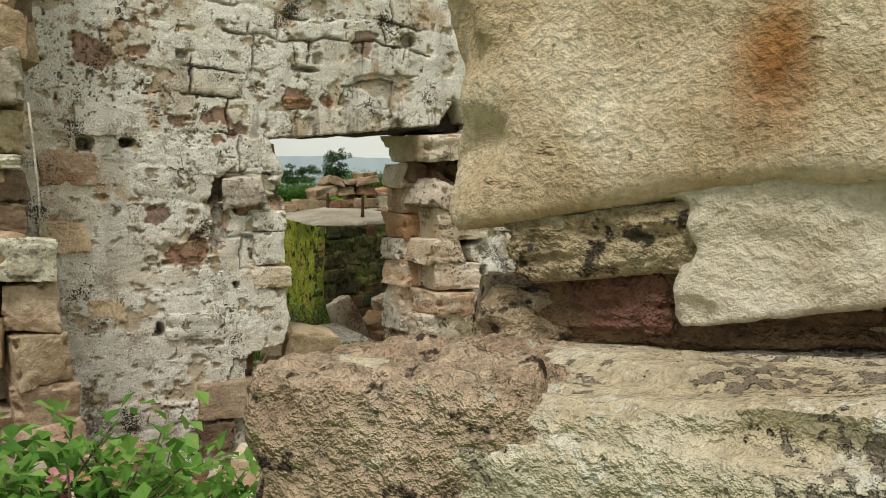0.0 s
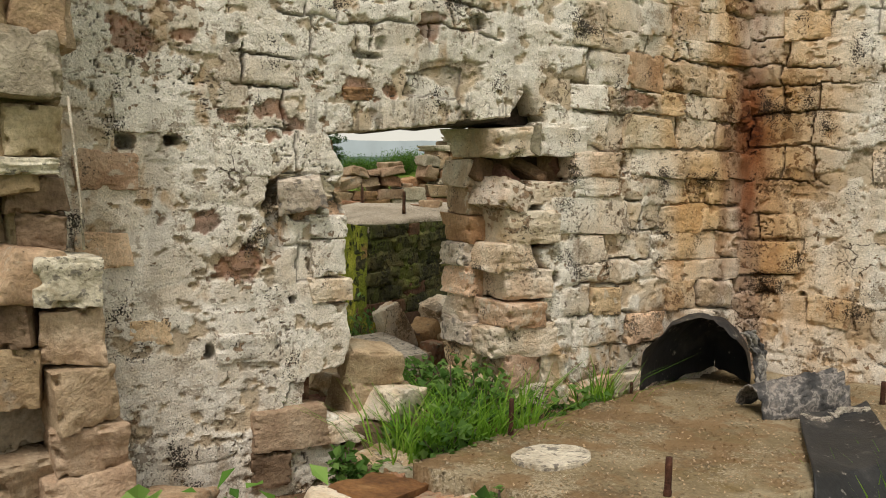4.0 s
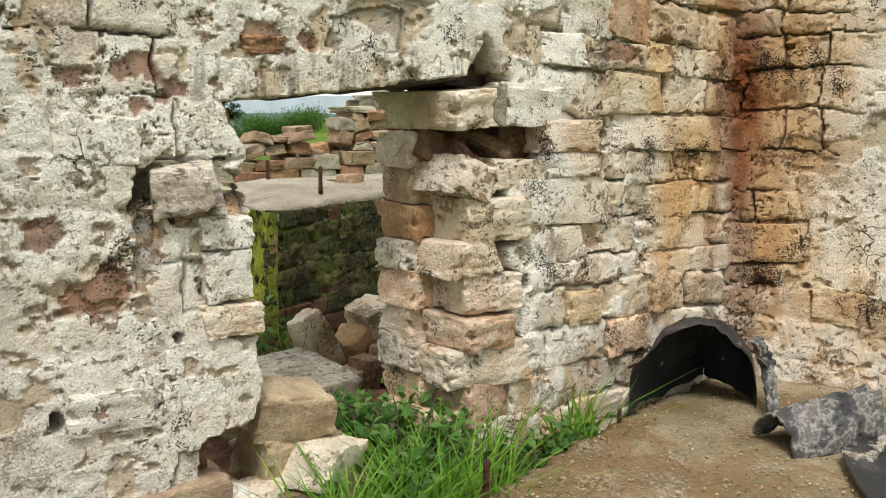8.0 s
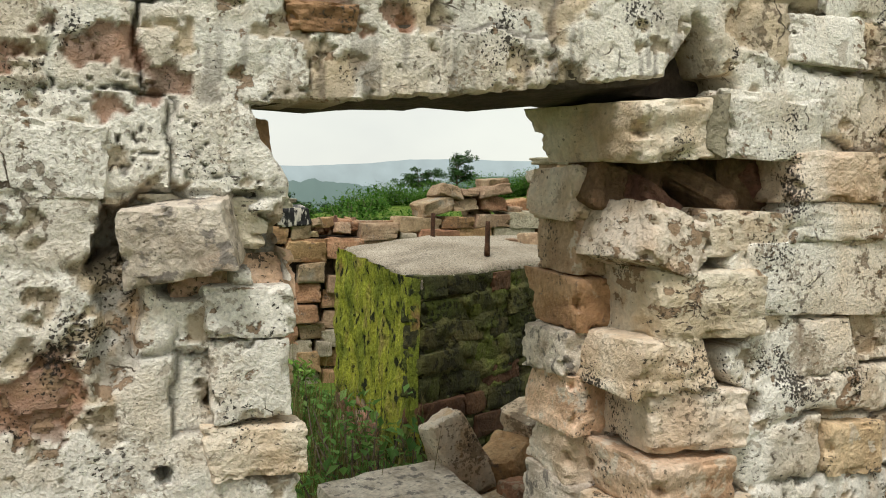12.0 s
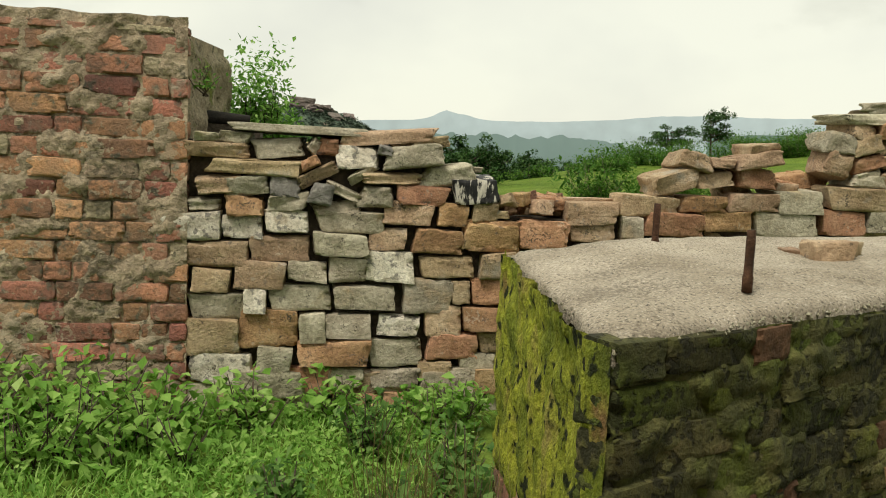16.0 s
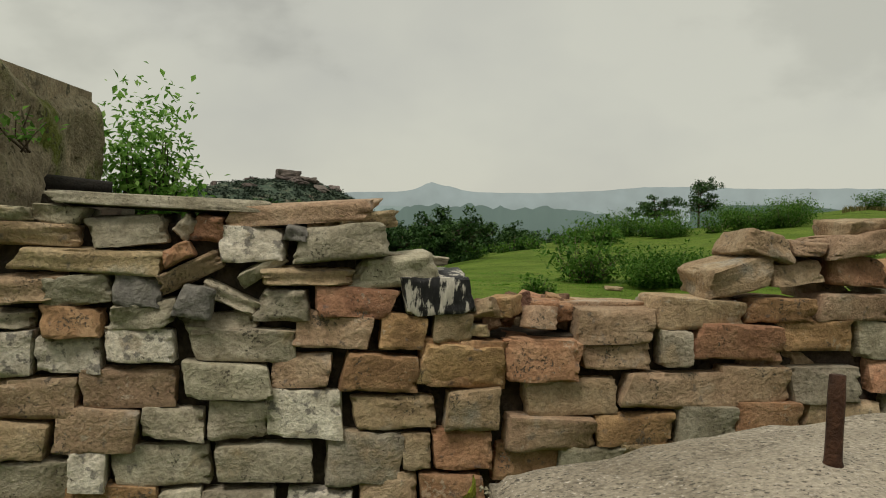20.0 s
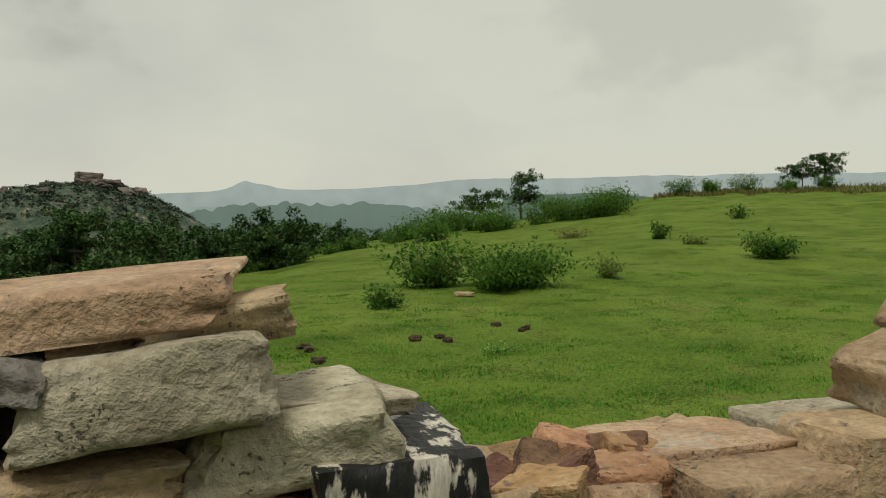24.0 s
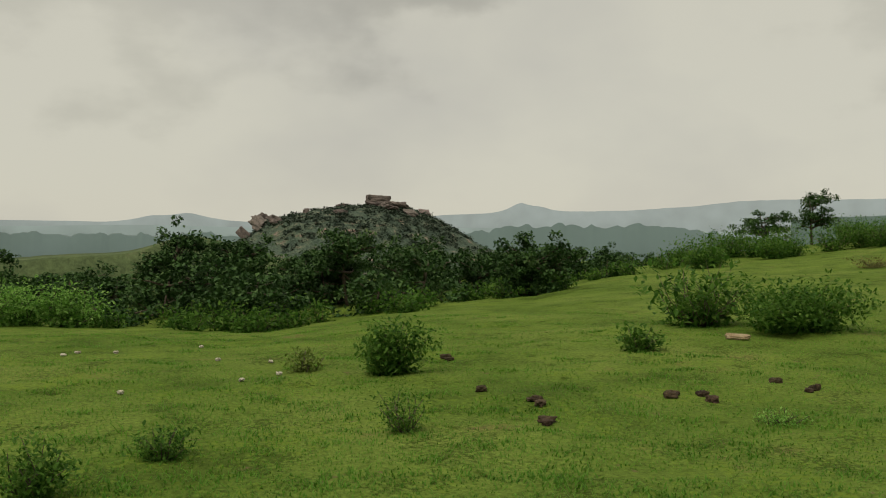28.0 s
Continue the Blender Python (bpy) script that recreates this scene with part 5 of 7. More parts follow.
for j in range(sx.shape[0] - 1):
    for i in range(sx.shape[1] - 1):
        if sin_[j, i]:
            quad = []
            for a, c in ((j, i), (j, i + 1), (j + 1, i + 1), (j + 1, i)):
                if (a, c) not in sv:
                    sv[(a, c)] = bm.verts.new((sx[a, c] + 0.008 * noise.noise(Vector((sx[a, c] * 40, sy[a, c] * 40, 0))), sy[a, c] + 0.008 * noise.noise(Vector((sx[a, c] * 40, sy[a, c] * 40, 9))), sz[a, c]))
                quad.append(sv[(a, c)])
            bm.faces.new(quad)
ext = bmesh.ops.extrude_edge_only(bm, edges=[e for e in bm.edges if e.is_boundary])
for g in ext["geom"]:
    if isinstance(g, bmesh.types.BMVert):
        g.co.z = 0.085
for face in bm.faces:
    face.smooth = True
bmesh.ops.recalc_face_normals(bm, faces=bm.faces)
part("slab", bm, SLAB, slab)
grit = np.random.RandomState(8)
gx_, gy_ = grit.uniform(0.1, 2.6, 2600), grit.uniform(-1.35, -0.1, 2600)
ok_ = inside(gx_, gy_, SLAB_EDGE)
gp, gfc = leaves(np.stack([gx_, gy_, 0 * gx_ + 0.176], 1)[ok_], 0.010, grit, slim=0.9)
tagged(part("grit", from_arrays("grit", gp, gfc, False), TAN, slab, "loose grit and stone chips"), kind="stuff")
part("bed", prism([(x * 0.99 + 0.012, y * 0.99 - 0.008) for x, y in SLAB_EDGE], -0.12, 0.082), SOIL, slab)
for n, (x, y, a) in enumerate(((0.11, -0.62, 62), (0.2, -0.8, 62), (0.29, -1.0, 62), (1.0, -1.27, -12), (0.78, -1.31, -12), (1.22, -1.22, -12))):
    put("brick", "brick", BRICK, n, (x, y, 0.06), (0.22, 0.11, 0.07), slab, (0, 0, a + 90 if a == 62 else -a))


def rebar(x, y, z, h, r=0.011, lean=(0, 0), label="rusted iron bar stub standing in the concrete"):
    t = thing("rebar_stub", label, "iron bar", (x, y, z), group="iron bar stubs")
    pts = [(x + lean[0] * s, y + lean[1] * s, z - 0.02 + (h + 0.02) * s) for s in (0, 0.25, 0.28, 0.5, 0.8, 1)]
    part("bar", from_arrays("bar", *tube(pts, [r * 1.1, r * 1.15, r, r * 0.95, r, r * 0.9], 10)), IRON, t)
    return t


rebar(0.567, -1.13, 0.17, 0.115)
rebar(0.525, -0.42, 0.17, 0.13, 0.009)
rebar(1.345, -0.175, 0.17, 0.05, 0.008)
rebar(2.17, -0.80, 0.17, 0.10)

# flat pale disc of set mortar on the slab
plate = thing("mortar_patch", "thin pale round cake of dried mortar on the floor", "mortar cake", (0.485, -0.70, 0.172))
pts = []
for i in range(28):
    a = 2 * math.pi * i / 28
    r = 0.135 * (1 + 0.10 * noise.noise(Vector((math.cos(a) * 2, math.sin(a) * 2, 3))))
    pts.append((0.485 + r * 1.05 * math.cos(a), -0.70 + r * 0.8 * math.sin(a)))
part("cake", prism(pts, 0.160, 0.184, 0.004), PALE, plate)

# ---- black plastic sheet, arched at the corner and trailing over the slab ----
tarp = thing("plastic_sheet", "torn muddy black plastic sheet curled into an arch", "plastic sheet", (1.6, -0.5, 0.17))


def arch(u, v):
    t = math.pi * (1 - u)
    c = Vector((1.64, -0.26, 0.16)).lerp(Vector((2.04, -0.02, 0.2)), v)
    side = Vector((0.86, -0.40, 0)) .normalized()
    r, hgt = 0.25 * (1 - 0.995 * v ** 2.2), 0.335 * (1 - 0.9 * v ** 3)
    p = c + side * (r * math.cos(t)) * (1 + 0.06 * math.sin(3 * t)) + Vector((0, 0, hgt * math.sin(t) ** 0.8))
    fold = abs(noise.noise(Vector((p.x * 6 + 3, p.y * 6, p.z * 5)))) + 0.5 * abs(noise.noise(p * 17))
    return p + Vector((0, 0, 1)) * (0.02 * noise.noise(p * 9) - 0.035 * fold) + side * 0.02 * noise.noise(p * 7 + Vector((5, 0, 0)))


part("arch", sheet("arch", 60, 30, arch), PLASTIC, tarp)


def flap(u, v):
    """The torn rim of the arch, folded down on the slab."""
    top, foot = Vector((1.83, -0.345, 0.425)), Vector((1.79, -0.46, 0.178))
    p = top.lerp(foot, v) + Vector((0.10, 0.02, 0)) * (u - 0.3) * (1 - 0.45 * v)
    p += Vector((0.07, 0.02, 0)) * math.sin(math.pi * v) * (0.8 + 0.4 * u)
    crease = abs(noise.noise(Vector((u * 3, v * 4, 2)))) + 0.5 * abs(noise.noise(Vector((u * 8, v * 9, 6))))
    return p + Vector((0.0, -0.05, 0.02)) * crease


def hump(u, v):
    """A crumpled fold, rolled over like half a pipe and open at one end."""
    a = math.pi * (0.05 + 0.95 * v)
    base = Vector((1.53, -0.64, 0.176)).lerp(Vector((1.92, -0.76, 0.182)), u)
    r = 0.10 + 0.015 * math.sin(5 * u)
    p = base + Vector((0.30, 0.95, 0)).normalized() * (r * 0.9 * math.cos(a)) + Vector((0, 0, 0.15 * math.sin(a) ** 0.75 * (0.72 + 0.35 * u)))
    crease = abs(noise.noise(Vector((u * 3, v * 5, 12)))) + 0.6 * abs(noise.noise(Vector((u * 8, v * 11, 3))))
    return p - Vector((0, -0.01, 0.045)) * crease + Vector((0, 0, 0.012 * noise.noise(Vector((u * 20, v * 20, 1)))))


RIB = [(1.781, -0.841, 0.205, 0.375), (1.727, -0.886, 0.187, 0.405), (1.613, -0.983, 0.186, 0.417), (1.475, -1.098, 0.186, 0.417), (1.352, -1.201, 0.186, 0.417), (1.260, -1.279, 0.178, 0.417), (1.168, -1.356, 0.100, 0.417), (1.077, -1.433, 0.020, 0.417)]


def ribbon(u, v):
    f = v * (len(RIB) - 1)
    i = min(int(f), len(RIB) - 2)
    a, b, s = RIB[i], RIB[i + 1], f - i
    c = Vector([a[k] + (b[k] - a[k]) * s for k in range(3)])
    w = a[3] + (b[3] - a[3]) * s
    p = c + Vector((0.997, -0.072, 0)) * w * (u - 0.5)
    return p + Vector((0, 0, 0.016 * (2 * u - 1) ** 4 + 0.006 * noise.noise(Vector((u * 3, v * 6, 4)))))


for name, fn, mat, note in (("flap", flap, SCUFFED, "creased grey torn rim folded to the floor"), ("fold", hump, SCUFFED, "rolled crumpled fold with whitish mud swirls"), ("strip", ribbon, PLASTIC, "flat dark strip trailing off the slab")):
    ob = part(name, sheet(name, 40, 60, fn), mat, tarp, note)
    mod = ob.modifiers.new("thick", "SOLIDIFY")
    mod.thickness = 0.006
crust = random.Random(31)
for n in range(26):
    u = n / 25
    p = ribbon(0.05 + 0.9 * u, 0.10 + 0.05 * math.sin(7 * u) + crust.uniform(-0.02, 0.02))
    put("mud_crust", "rubble", MUDCRUST, n, (p.x, p.y, p.z + 0.006), (crust.uniform(0.02, 0.04), crust.uniform(0.015, 0.03), 0.014), tarp, (0, 0, crust.uniform(0, 180)))

# ---- concrete-topped brick block behind the opening ----
block = thing("brick_block", "mossy brick plinth with a rough grey concrete top", "plinth", (1.5, 2.2, 0))
BC, BL, BE = Vector((0.80, 1.24, 0)), Vector((0.828, 2.235, 0)), Vector((0.9, 0.43, 0)).normalized()
BR, BB = BC + BE * 1.9, BL + Vector((0.96, 0.30, 0)).normalized() * 1.9


def blk_at(u, v):
    """A place on the cap: u along the front, v from front to back. The top rises to the back and is worn down at the rim."""
    p = (BC.lerp(BR, u)).lerp(BL.lerp(BB, u), v)
    rim_d = min(u * 1.9, v * 1.1, (1 - v) * 1.1)
    p.z = 0.812 + 0.03 * min(1, u / 0.2) + 0.03 * v + 0.028 * min(1, rim_d / 0.25) - 0.010 * max(0, 1 - rim_d / 0.03) ** 2
    return p


bm = bmesh.new()
nx, ny = 76, 44
grid = []
for j in range(ny + 1):
    for i in range(nx + 1):
        p = blk_at(i / nx, j / ny)
        z = p.z + 0.007 * noise.noise(p * 14) + 0.008 * noise.noise(p * 5)
        q = p + Vector((noise.noise(p * 11), noise.noise(p * 11 + Vector((7, 0, 0))), 0)) * 0.014
        grid.append(bm.verts.new((q.x, q.y, z)))
for j in range(ny):
    for i in range(nx):
        bm.faces.new((grid[j * (nx + 1) + i], grid[j * (nx + 1) + i + 1], grid[(j + 1) * (nx + 1) + i + 1], grid[(j + 1) * (nx + 1) + i]))
rim = [e for e in bm.edges if e.is_boundary]
ext = bmesh.ops.extrude_edge_only(bm, edges=rim)
for g in ext["geom"]:
    if isinstance(g, bmesh.types.BMVert):
        g.co.z = g.co.z - 0.028 + 0.014 * noise.noise(g.co * 14)
for face in bm.faces:
    face.smooth = True
bmesh.ops.recalc_face_normals(bm, faces=bm.faces)
part("cap", bm, CONCRETE, block, "rough grey concrete cap")
crumb = random.Random(19)
cv_, cf_ = [], []
for n in range(900):
    u = crumb.random()
    p = blk_at(u, 0) if n % 5 < 3 else blk_at(0, u)
    s = crumb.uniform(0.002, 0.0065) * (0.6 if n % 5 > 2 else 1.0)
    c = p + Vector((crumb.uniform(-0.006, 0.010), crumb.uniform(-0.008, 0.006), -0.002 - 0.03 * crumb.random() ** 1.2))
    o = len(cv_)
    for dx, dy, dz in ((1, 0, 0), (-1, 0, 0), (0, 1, 0), (0, -1, 0), (0, 0, 1), (0, 0, -1)):
        cv_.append(c + Vector((dx, dy, dz)) * s * crumb.uniform(0.6, 1.2))
    cf_ += [(o + a, o + b, o + e) for a, b, e in ((0, 2, 4), (2, 1, 4), (1, 3, 4), (3, 0, 4), (2, 0, 5), (1, 2, 5), (3, 1, 5), (0, 3, 5))]
tagged(part("aggregate", from_arrays("aggregate", cv_, cf_, False), CONCRETE, block, "coarse broken aggregate along the cap edge"), kind="stuff")
part("core", prism([tuple((BC + BE * 0.05 + Vector((0.03, 0.05, 0))).xy), tuple((BR).xy), tuple((BB).xy), tuple((BL + BE * 0.03 - Vector((0, 0.05, 0))).xy)], -0.1, 0.775), DARKMOSS, block)


def brick_face(parent, a, b, z0, z1, mats, seed, out, pitch=0.085, proud=0.012, name="brick", gap=0.007):
    """Courses of bricks along a face from a to b."""
    rng = random.Random(seed)
    d = b - a
    length = d.length
    e = d / length
    yaw = math.degrees(math.atan2(e.y, e.x))
    z, row = z0, 0
    while z < z1 - 0.03:
        h = min(pitch, z1 - z) - gap
        u = -rng.uniform(0, 0.11) if row % 2 else 0.0
        while u < length - 0.02:
            w = 0.232 if rng.random() < 0.62 else 0.115
            u0, u1 = max(u, 0), min(u + w - gap, length)
            if u1 - u0 > 0.04:
                c = a + e * (u0 + u1) / 2 + out * (rng.uniform(-0.006, 0.006) + proud - 0.05)
                put(name, "brick", mats(u0 / length, (z - z0) / (z1 - z0), rng), rng.randrange(12), (c.x, c.y, z + h / 2 + 0.005), (u1 - u0, 0.10, h), parent,
                    (rng.uniform(-1, 1), rng.uniform(-1.5, 1.5), yaw + rng.uniform(-1.5, 1.5)))
            u += w
        z, row = z + pitch, row + 1


part("quoin", prism([tuple((BC + Vector((0.008, 0.010, 0))).xy), tuple((BC + BE * 0.12 + Vector((0.0, 0.02, 0))).xy), tuple((BC + Vector((0.12, 0.2, 0))).xy), tuple((BC + Vector((0.02, 0.16, 0))).xy)], -0.1, 0.785), DARKMOSS, block)
LOUT, FOUT = Vector((-1, 0.08, 0)).normalized(), Vector((BE.y, -BE.x, 0))
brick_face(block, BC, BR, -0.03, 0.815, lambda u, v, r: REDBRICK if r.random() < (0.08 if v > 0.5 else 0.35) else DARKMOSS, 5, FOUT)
brick_face(block, BL, BC, -0.03, 0.30, lambda u, v, r: BRICK if r.random() < 0.6 else MOSS, 6, LOUT)


def moss_skin(u, v):
    p = BC.lerp(BL, u * 0.995)
    z = 0.02 + (0.785 + 0.04 * u) * v
    bulge = 0.028 * fbm(np.array([u * 14]), np.array([v * 5]), 3)[0] + 0.014 * fbm(np.array([u * 50]), np.array([v * 16]), 8)[0]
    bare = 0.05 * max(0, (0.30 + 0.25 * vnoise(np.array([u * 9]), np.array([0.0]), 2)[0]) - v) / 0.2
    return p + LOUT * ((0.016 + 0.014 * v + bulge) * min(1.0, 0.15 + u / 0.05) - min(bare, 0.06)) + Vector((0, 0, z))


part("moss", sheet("moss", 110, 70, moss_skin), MOSS, block, "thick bright yellow-green moss")
def front_skin(u, v):
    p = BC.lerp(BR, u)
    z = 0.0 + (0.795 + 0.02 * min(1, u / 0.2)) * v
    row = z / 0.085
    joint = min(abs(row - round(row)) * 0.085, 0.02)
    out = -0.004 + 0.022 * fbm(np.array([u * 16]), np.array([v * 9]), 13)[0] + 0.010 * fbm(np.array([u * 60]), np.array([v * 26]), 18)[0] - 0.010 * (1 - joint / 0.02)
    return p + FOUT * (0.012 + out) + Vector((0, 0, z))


part("moss_film", sheet("moss_film", 170, 84, front_skin), DARKMOSS, block, "dark moss film over the bricks")
rebar(1.172, 1.522, 0.878, 0.108, 0.0098)
rebar(1.185, 2.077, 0.886, 0.112, 0.0098)

# ---- dry stone wall at the back ----
wall_back = thing("wall_back", "dry stone wall of grey and orange sandstone, partly fallen", "wall", (1.3, 3.8, 0), kind="structure")
TONE = {"g": GREY, "t": TAN, "o": ORANGE, "w": PALE, "l": PALE, "p": TAN, "d": SLATE, "k": TARRED}
rb = random.Random(77)
FACE_Y = 3.70


def course(tones, *stones, loose=False, shift=(0, 0, 0)):
    """One course of the wall: a letter for each stone's colour, and its x0, x1, z0, z1, with the degrees by which it tips."""
    for tone, (x0, x1, z0, z1, *tip) in zip(tones, stones):
        w, h = x1 - x0, z1 - z0
        depth = rb.uniform(0.19, 0.25)
        tilt = tip[0] if tip else rb.choice((-14, 10, -8, 16)) if loose and w < 0.2 else rb.uniform(-2, 2)
        if abs(tilt) > 20:
            w, h = w * 1.05, h * 0.62
        put("stone", "rubble" if (tip or loose) and tone != "k" and (w < 0.30 or x0 > 1.7) else "face", TONE[tone], rb.randrange(12),
            ((x0 + x1) / 2 + shift[0], FACE_Y + depth / 2 + rb.uniform(-0.014, 0.014), (z0 + z1) / 2 + shift[1]),
            (w * 0.97, depth, h * (1.03 if tip or loose else 0.98) + shift[2]), wall_back, (rb.uniform(-3, 3), tilt, rb.uniform(-3, 3)), "tar-splashed black and white stone" if tone == "k" else "")


course("gggtt", (-0.240, -0.143, 1.089, 1.127, 2), (-0.144, 0.000, 1.090, 1.140, 3), (-0.077, 0.537, 1.137, 1.173, 1), (0.368, 0.802, 1.114, 1.175, -5), (0.683, 0.859, 1.098, 1.146, -6))
course("tgogwtgd", (-0.296, -0.006, 1.026, 1.086, 2), (-0.003, 0.215, 1.036, 1.116, -3), (0.278, 0.381, 1.058, 1.133, 8), (0.233, 0.295, 1.053, 1.131, -48), (0.359, 0.560, 1.010, 1.100, -4), (0.600, 0.691, 1.094, 1.126, 0), (0.570, 0.829, 1.014, 1.103, -5), (0.543, 0.607, 1.069, 1.110, 10))
course("totgtg", (-0.182, 0.209, 0.961, 1.030, 2), (0.212, 0.292, 0.978, 1.046, -25), (0.201, 0.378, 0.923, 1.010, -26), (0.416, 0.538, 0.946, 1.012, -32), (0.469, 0.724, 0.939, 0.994, 0), (0.734, 0.986, 0.942, 1.036, -4))
course("tgddggok", (-0.231, -0.047, 0.873, 0.958, -4), (-0.100, 0.082, 0.864, 0.944, -6), (0.073, 0.219, 0.875, 0.960, 4), (0.248, 0.350, 0.843, 0.926, 12), (0.314, 0.472, 0.855, 0.941, 24), (0.466, 0.621, 0.837, 0.929, 3), (0.629, 0.867, 0.856, 0.940, 6), (0.877, 1.078, 0.877, 0.982, -4))
course("gogg", (-0.265, -0.131, 0.801, 0.859, 0), (-0.111, 0.066, 0.785, 0.863, -2), (0.064, 0.250, 0.815, 0.889, -8), (0.251, 0.464, 0.804, 0.855, -5))
course("tttttot", (1.786, 2.024, 0.953, 1.046, -18), (1.976, 2.190, 0.982, 1.050, -3), (1.917, 2.063, 1.048, 1.127, 10), (2.060, 2.191, 1.070, 1.112, 4), (2.190, 2.396, 1.070, 1.135, -8), (2.207, 2.402, 0.980, 1.070, 2), (2.241, 2.381, 1.128, 1.180, -6))
course("wwlgtot", (-0.39, -0.13, 0.66, 0.79), (-0.12, 0.06, 0.68, 0.78), (0.06, 0.26, 0.71, 0.81), (0.28, 0.57, 0.72, 0.82), (0.57, 0.8, 0.76, 0.86), (0.81, 0.95, 0.76, 0.86), (0.97, 1.08, 0.78, 0.87))
course("ttgtooo", (-0.29, -0.01, 0.55, 0.67), (0, 0.26, 0.59, 0.7), (0.27, 0.51, 0.62, 0.72), (0.51, 0.69, 0.64, 0.75), (0.7, 0.92, 0.63, 0.75), (0.92, 1.17, 0.66, 0.79), (1.18, 1.41, 0.69, 0.8))
course("ttggltt", (-0.25, -0.08, 0.45, 0.55), (-0.07, 0.16, 0.47, 0.59), (0.16, 0.34, 0.5, 0.59), (0.34, 0.5, 0.5, 0.61), (0.5, 0.73, 0.5, 0.64), (0.74, 1, 0.53, 0.63), (1.01, 1.17, 0.52, 0.65))
course("glgggto", (-0.26, -0.02, 0.33, 0.45), (-0.02, 0.08, 0.35, 0.47), (0.08, 0.37, 0.37, 0.49), (0.37, 0.65, 0.38, 0.49), (0.66, 0.89, 0.37, 0.52), (0.89, 0.98, 0.41, 0.52), (0.98, 1.17, 0.41, 0.53))
course("pogglto", (-0.27, -0.04, 0.17, 0.33), (-0.04, 0.21, 0.2, 0.37), (0.22, 0.34, 0.23, 0.37), (0.34, 0.55, 0.24, 0.36), (0.56, 0.76, 0.26, 0.36), (0.77, 0.95, 0.26, 0.41), (0.95, 1.14, 0.29, 0.4))
course("wgogot", (-0.25, 0.03, 0.04, 0.18), (0.03, 0.19, 0.1, 0.21), (0.2, 0.52, 0.12, 0.24), (0.52, 0.78, 0.12, 0.25), (0.78, 1.01, 0.15, 0.28), (1.02, 1.18, 0.19, 0.29))
course("ggggtgg", (-0.32, -0.06, -0.04, 0.04), (-0.06, 0.24, -0.01, 0.11), (0.25, 0.52, 0.02, 0.12), (0.53, 0.75, 0.02, 0.11), (0.75, 0.92, 0.06, 0.15), (0.94, 1.12, 0.06, 0.19), (1.13, 1.22, 0.09, 0.18))
course("ttotgt", (1.4, 1.65, 0.8, 0.92), (1.65, 1.92, 0.85, 0.95), (1.93, 2.15, 0.87, 0.96), (2.16, 2.4, 0.88, 0.98), (2.41, 2.64, 0.88, 1), (2.65, 2.94, 0.91, 1.03), shift=(0, -0.0225, -0.005))
course("tgoogog", (1.42, 1.65, 0.71, 0.8), (1.66, 1.76, 0.73, 0.84), (1.76, 2.04, 0.74, 0.86), (2.04, 2.28, 0.77, 0.87), (2.31, 2.61, 0.76, 0.88), (2.63, 2.85, 0.77, 0.89), (2.86, 3.05, 0.79, 0.92))
course("tgtottgtgto", (2.54, 2.66, 1.07, 1.17), (2.53, 2.67, 1.18, 1.27), (2.65, 2.79, 1.25, 1.33), (2.67, 2.83, 1.11, 1.17), (2.66, 2.81, 1.18, 1.25), (2.81, 2.97, 1.2, 1.26), (2.59, 2.9, 1.32, 1.37), (2.82, 3.02, 1.12, 1.19), (2.68, 2.82, 1.03, 1.1), (2.82, 3.03, 1.03, 1.11), (2.8, 3, 1.26, 1.33), loose=True, shift=(0.09, -0.0275, 0.005))
course("oo", (0.93, 1.18, 0.65, 0.8), (1.18, 1.42, 0.67, 0.8))
course("tttgog", (1.25, 1.54, 0.57, 0.68), (1.54, 1.86, 0.58, 0.7), (1.86, 2.08, 0.6, 0.72), (2.09, 2.34, 0.61, 0.73), (2.35, 2.57, 0.64, 0.75), (2.58, 2.8, 0.65, 0.76))
course("togotg", (1.2, 1.46, 0.47, 0.57), (1.46, 1.7, 0.48, 0.58), (1.72, 1.91, 0.49, 0.6), (1.91, 2.12, 0.5, 0.61), (2.14, 2.4, 0.51, 0.62), (2.42, 2.7, 0.52, 0.63))
xb = -0.32
while xb < 3.2:
    w = rb.uniform(0.16, 0.3)
    for z in (-0.11, 0.0) if xb < 1.15 else (-0.1, 0.02, 0.14, 0.26, 0.38):
        put("stone", "block", rb.choice((GREY, TAN, GREY, ORANGE)), rb.randrange(12), (xb + w / 2, FACE_Y + 0.13 + rb.uniform(-0.02, 0.02), z + 0.05), (w, 0.24, 0.115), wall_back, (0, rb.uniform(-3, 3), rb.uniform(-4, 4)))
    xb += w
# rubble where the top has fallen, beside the tarred stone
for n in range(22):
    put("stone", "rubble", rb.choice((ORANGE, TAN, SOIL, ORANGE)), n, (rb.uniform(1.10, 1.42), FACE_Y + rb.uniform(0.0, 0.3), 0.81 + rb.uniform(0, 0.08)),
        (rb.uniform(0.04, 0.11), rb.uniform(0.05, 0.12), rb.uniform(0.03, 0.07)), wall_back, (rb.uniform(-20, 20), rb.uniform(-20, 20), rb.uniform(0, 180)))
# back row and filling, seen over the top
for n in range(60):
    x = -0.3 + 3.3 * n / 60
    top = 1.09 if x < 0.75 else (0.93 if x < 0.9 else (0.84 if x < 2.6 else 0.92))
    z = 0.1 + 0.11 * rb.randrange(12)
    z = min(z, top - 0.07)
    put("stone", "block", rb.choice((TAN, GREY, ORANGE)), n, (x, FACE_Y + 0.40, z if n % 2 else top - 0.06), (0.25, 0.2, 0.12), wall_back, (0, rb.uniform(-6, 6), rb.uniform(-8, 8)))
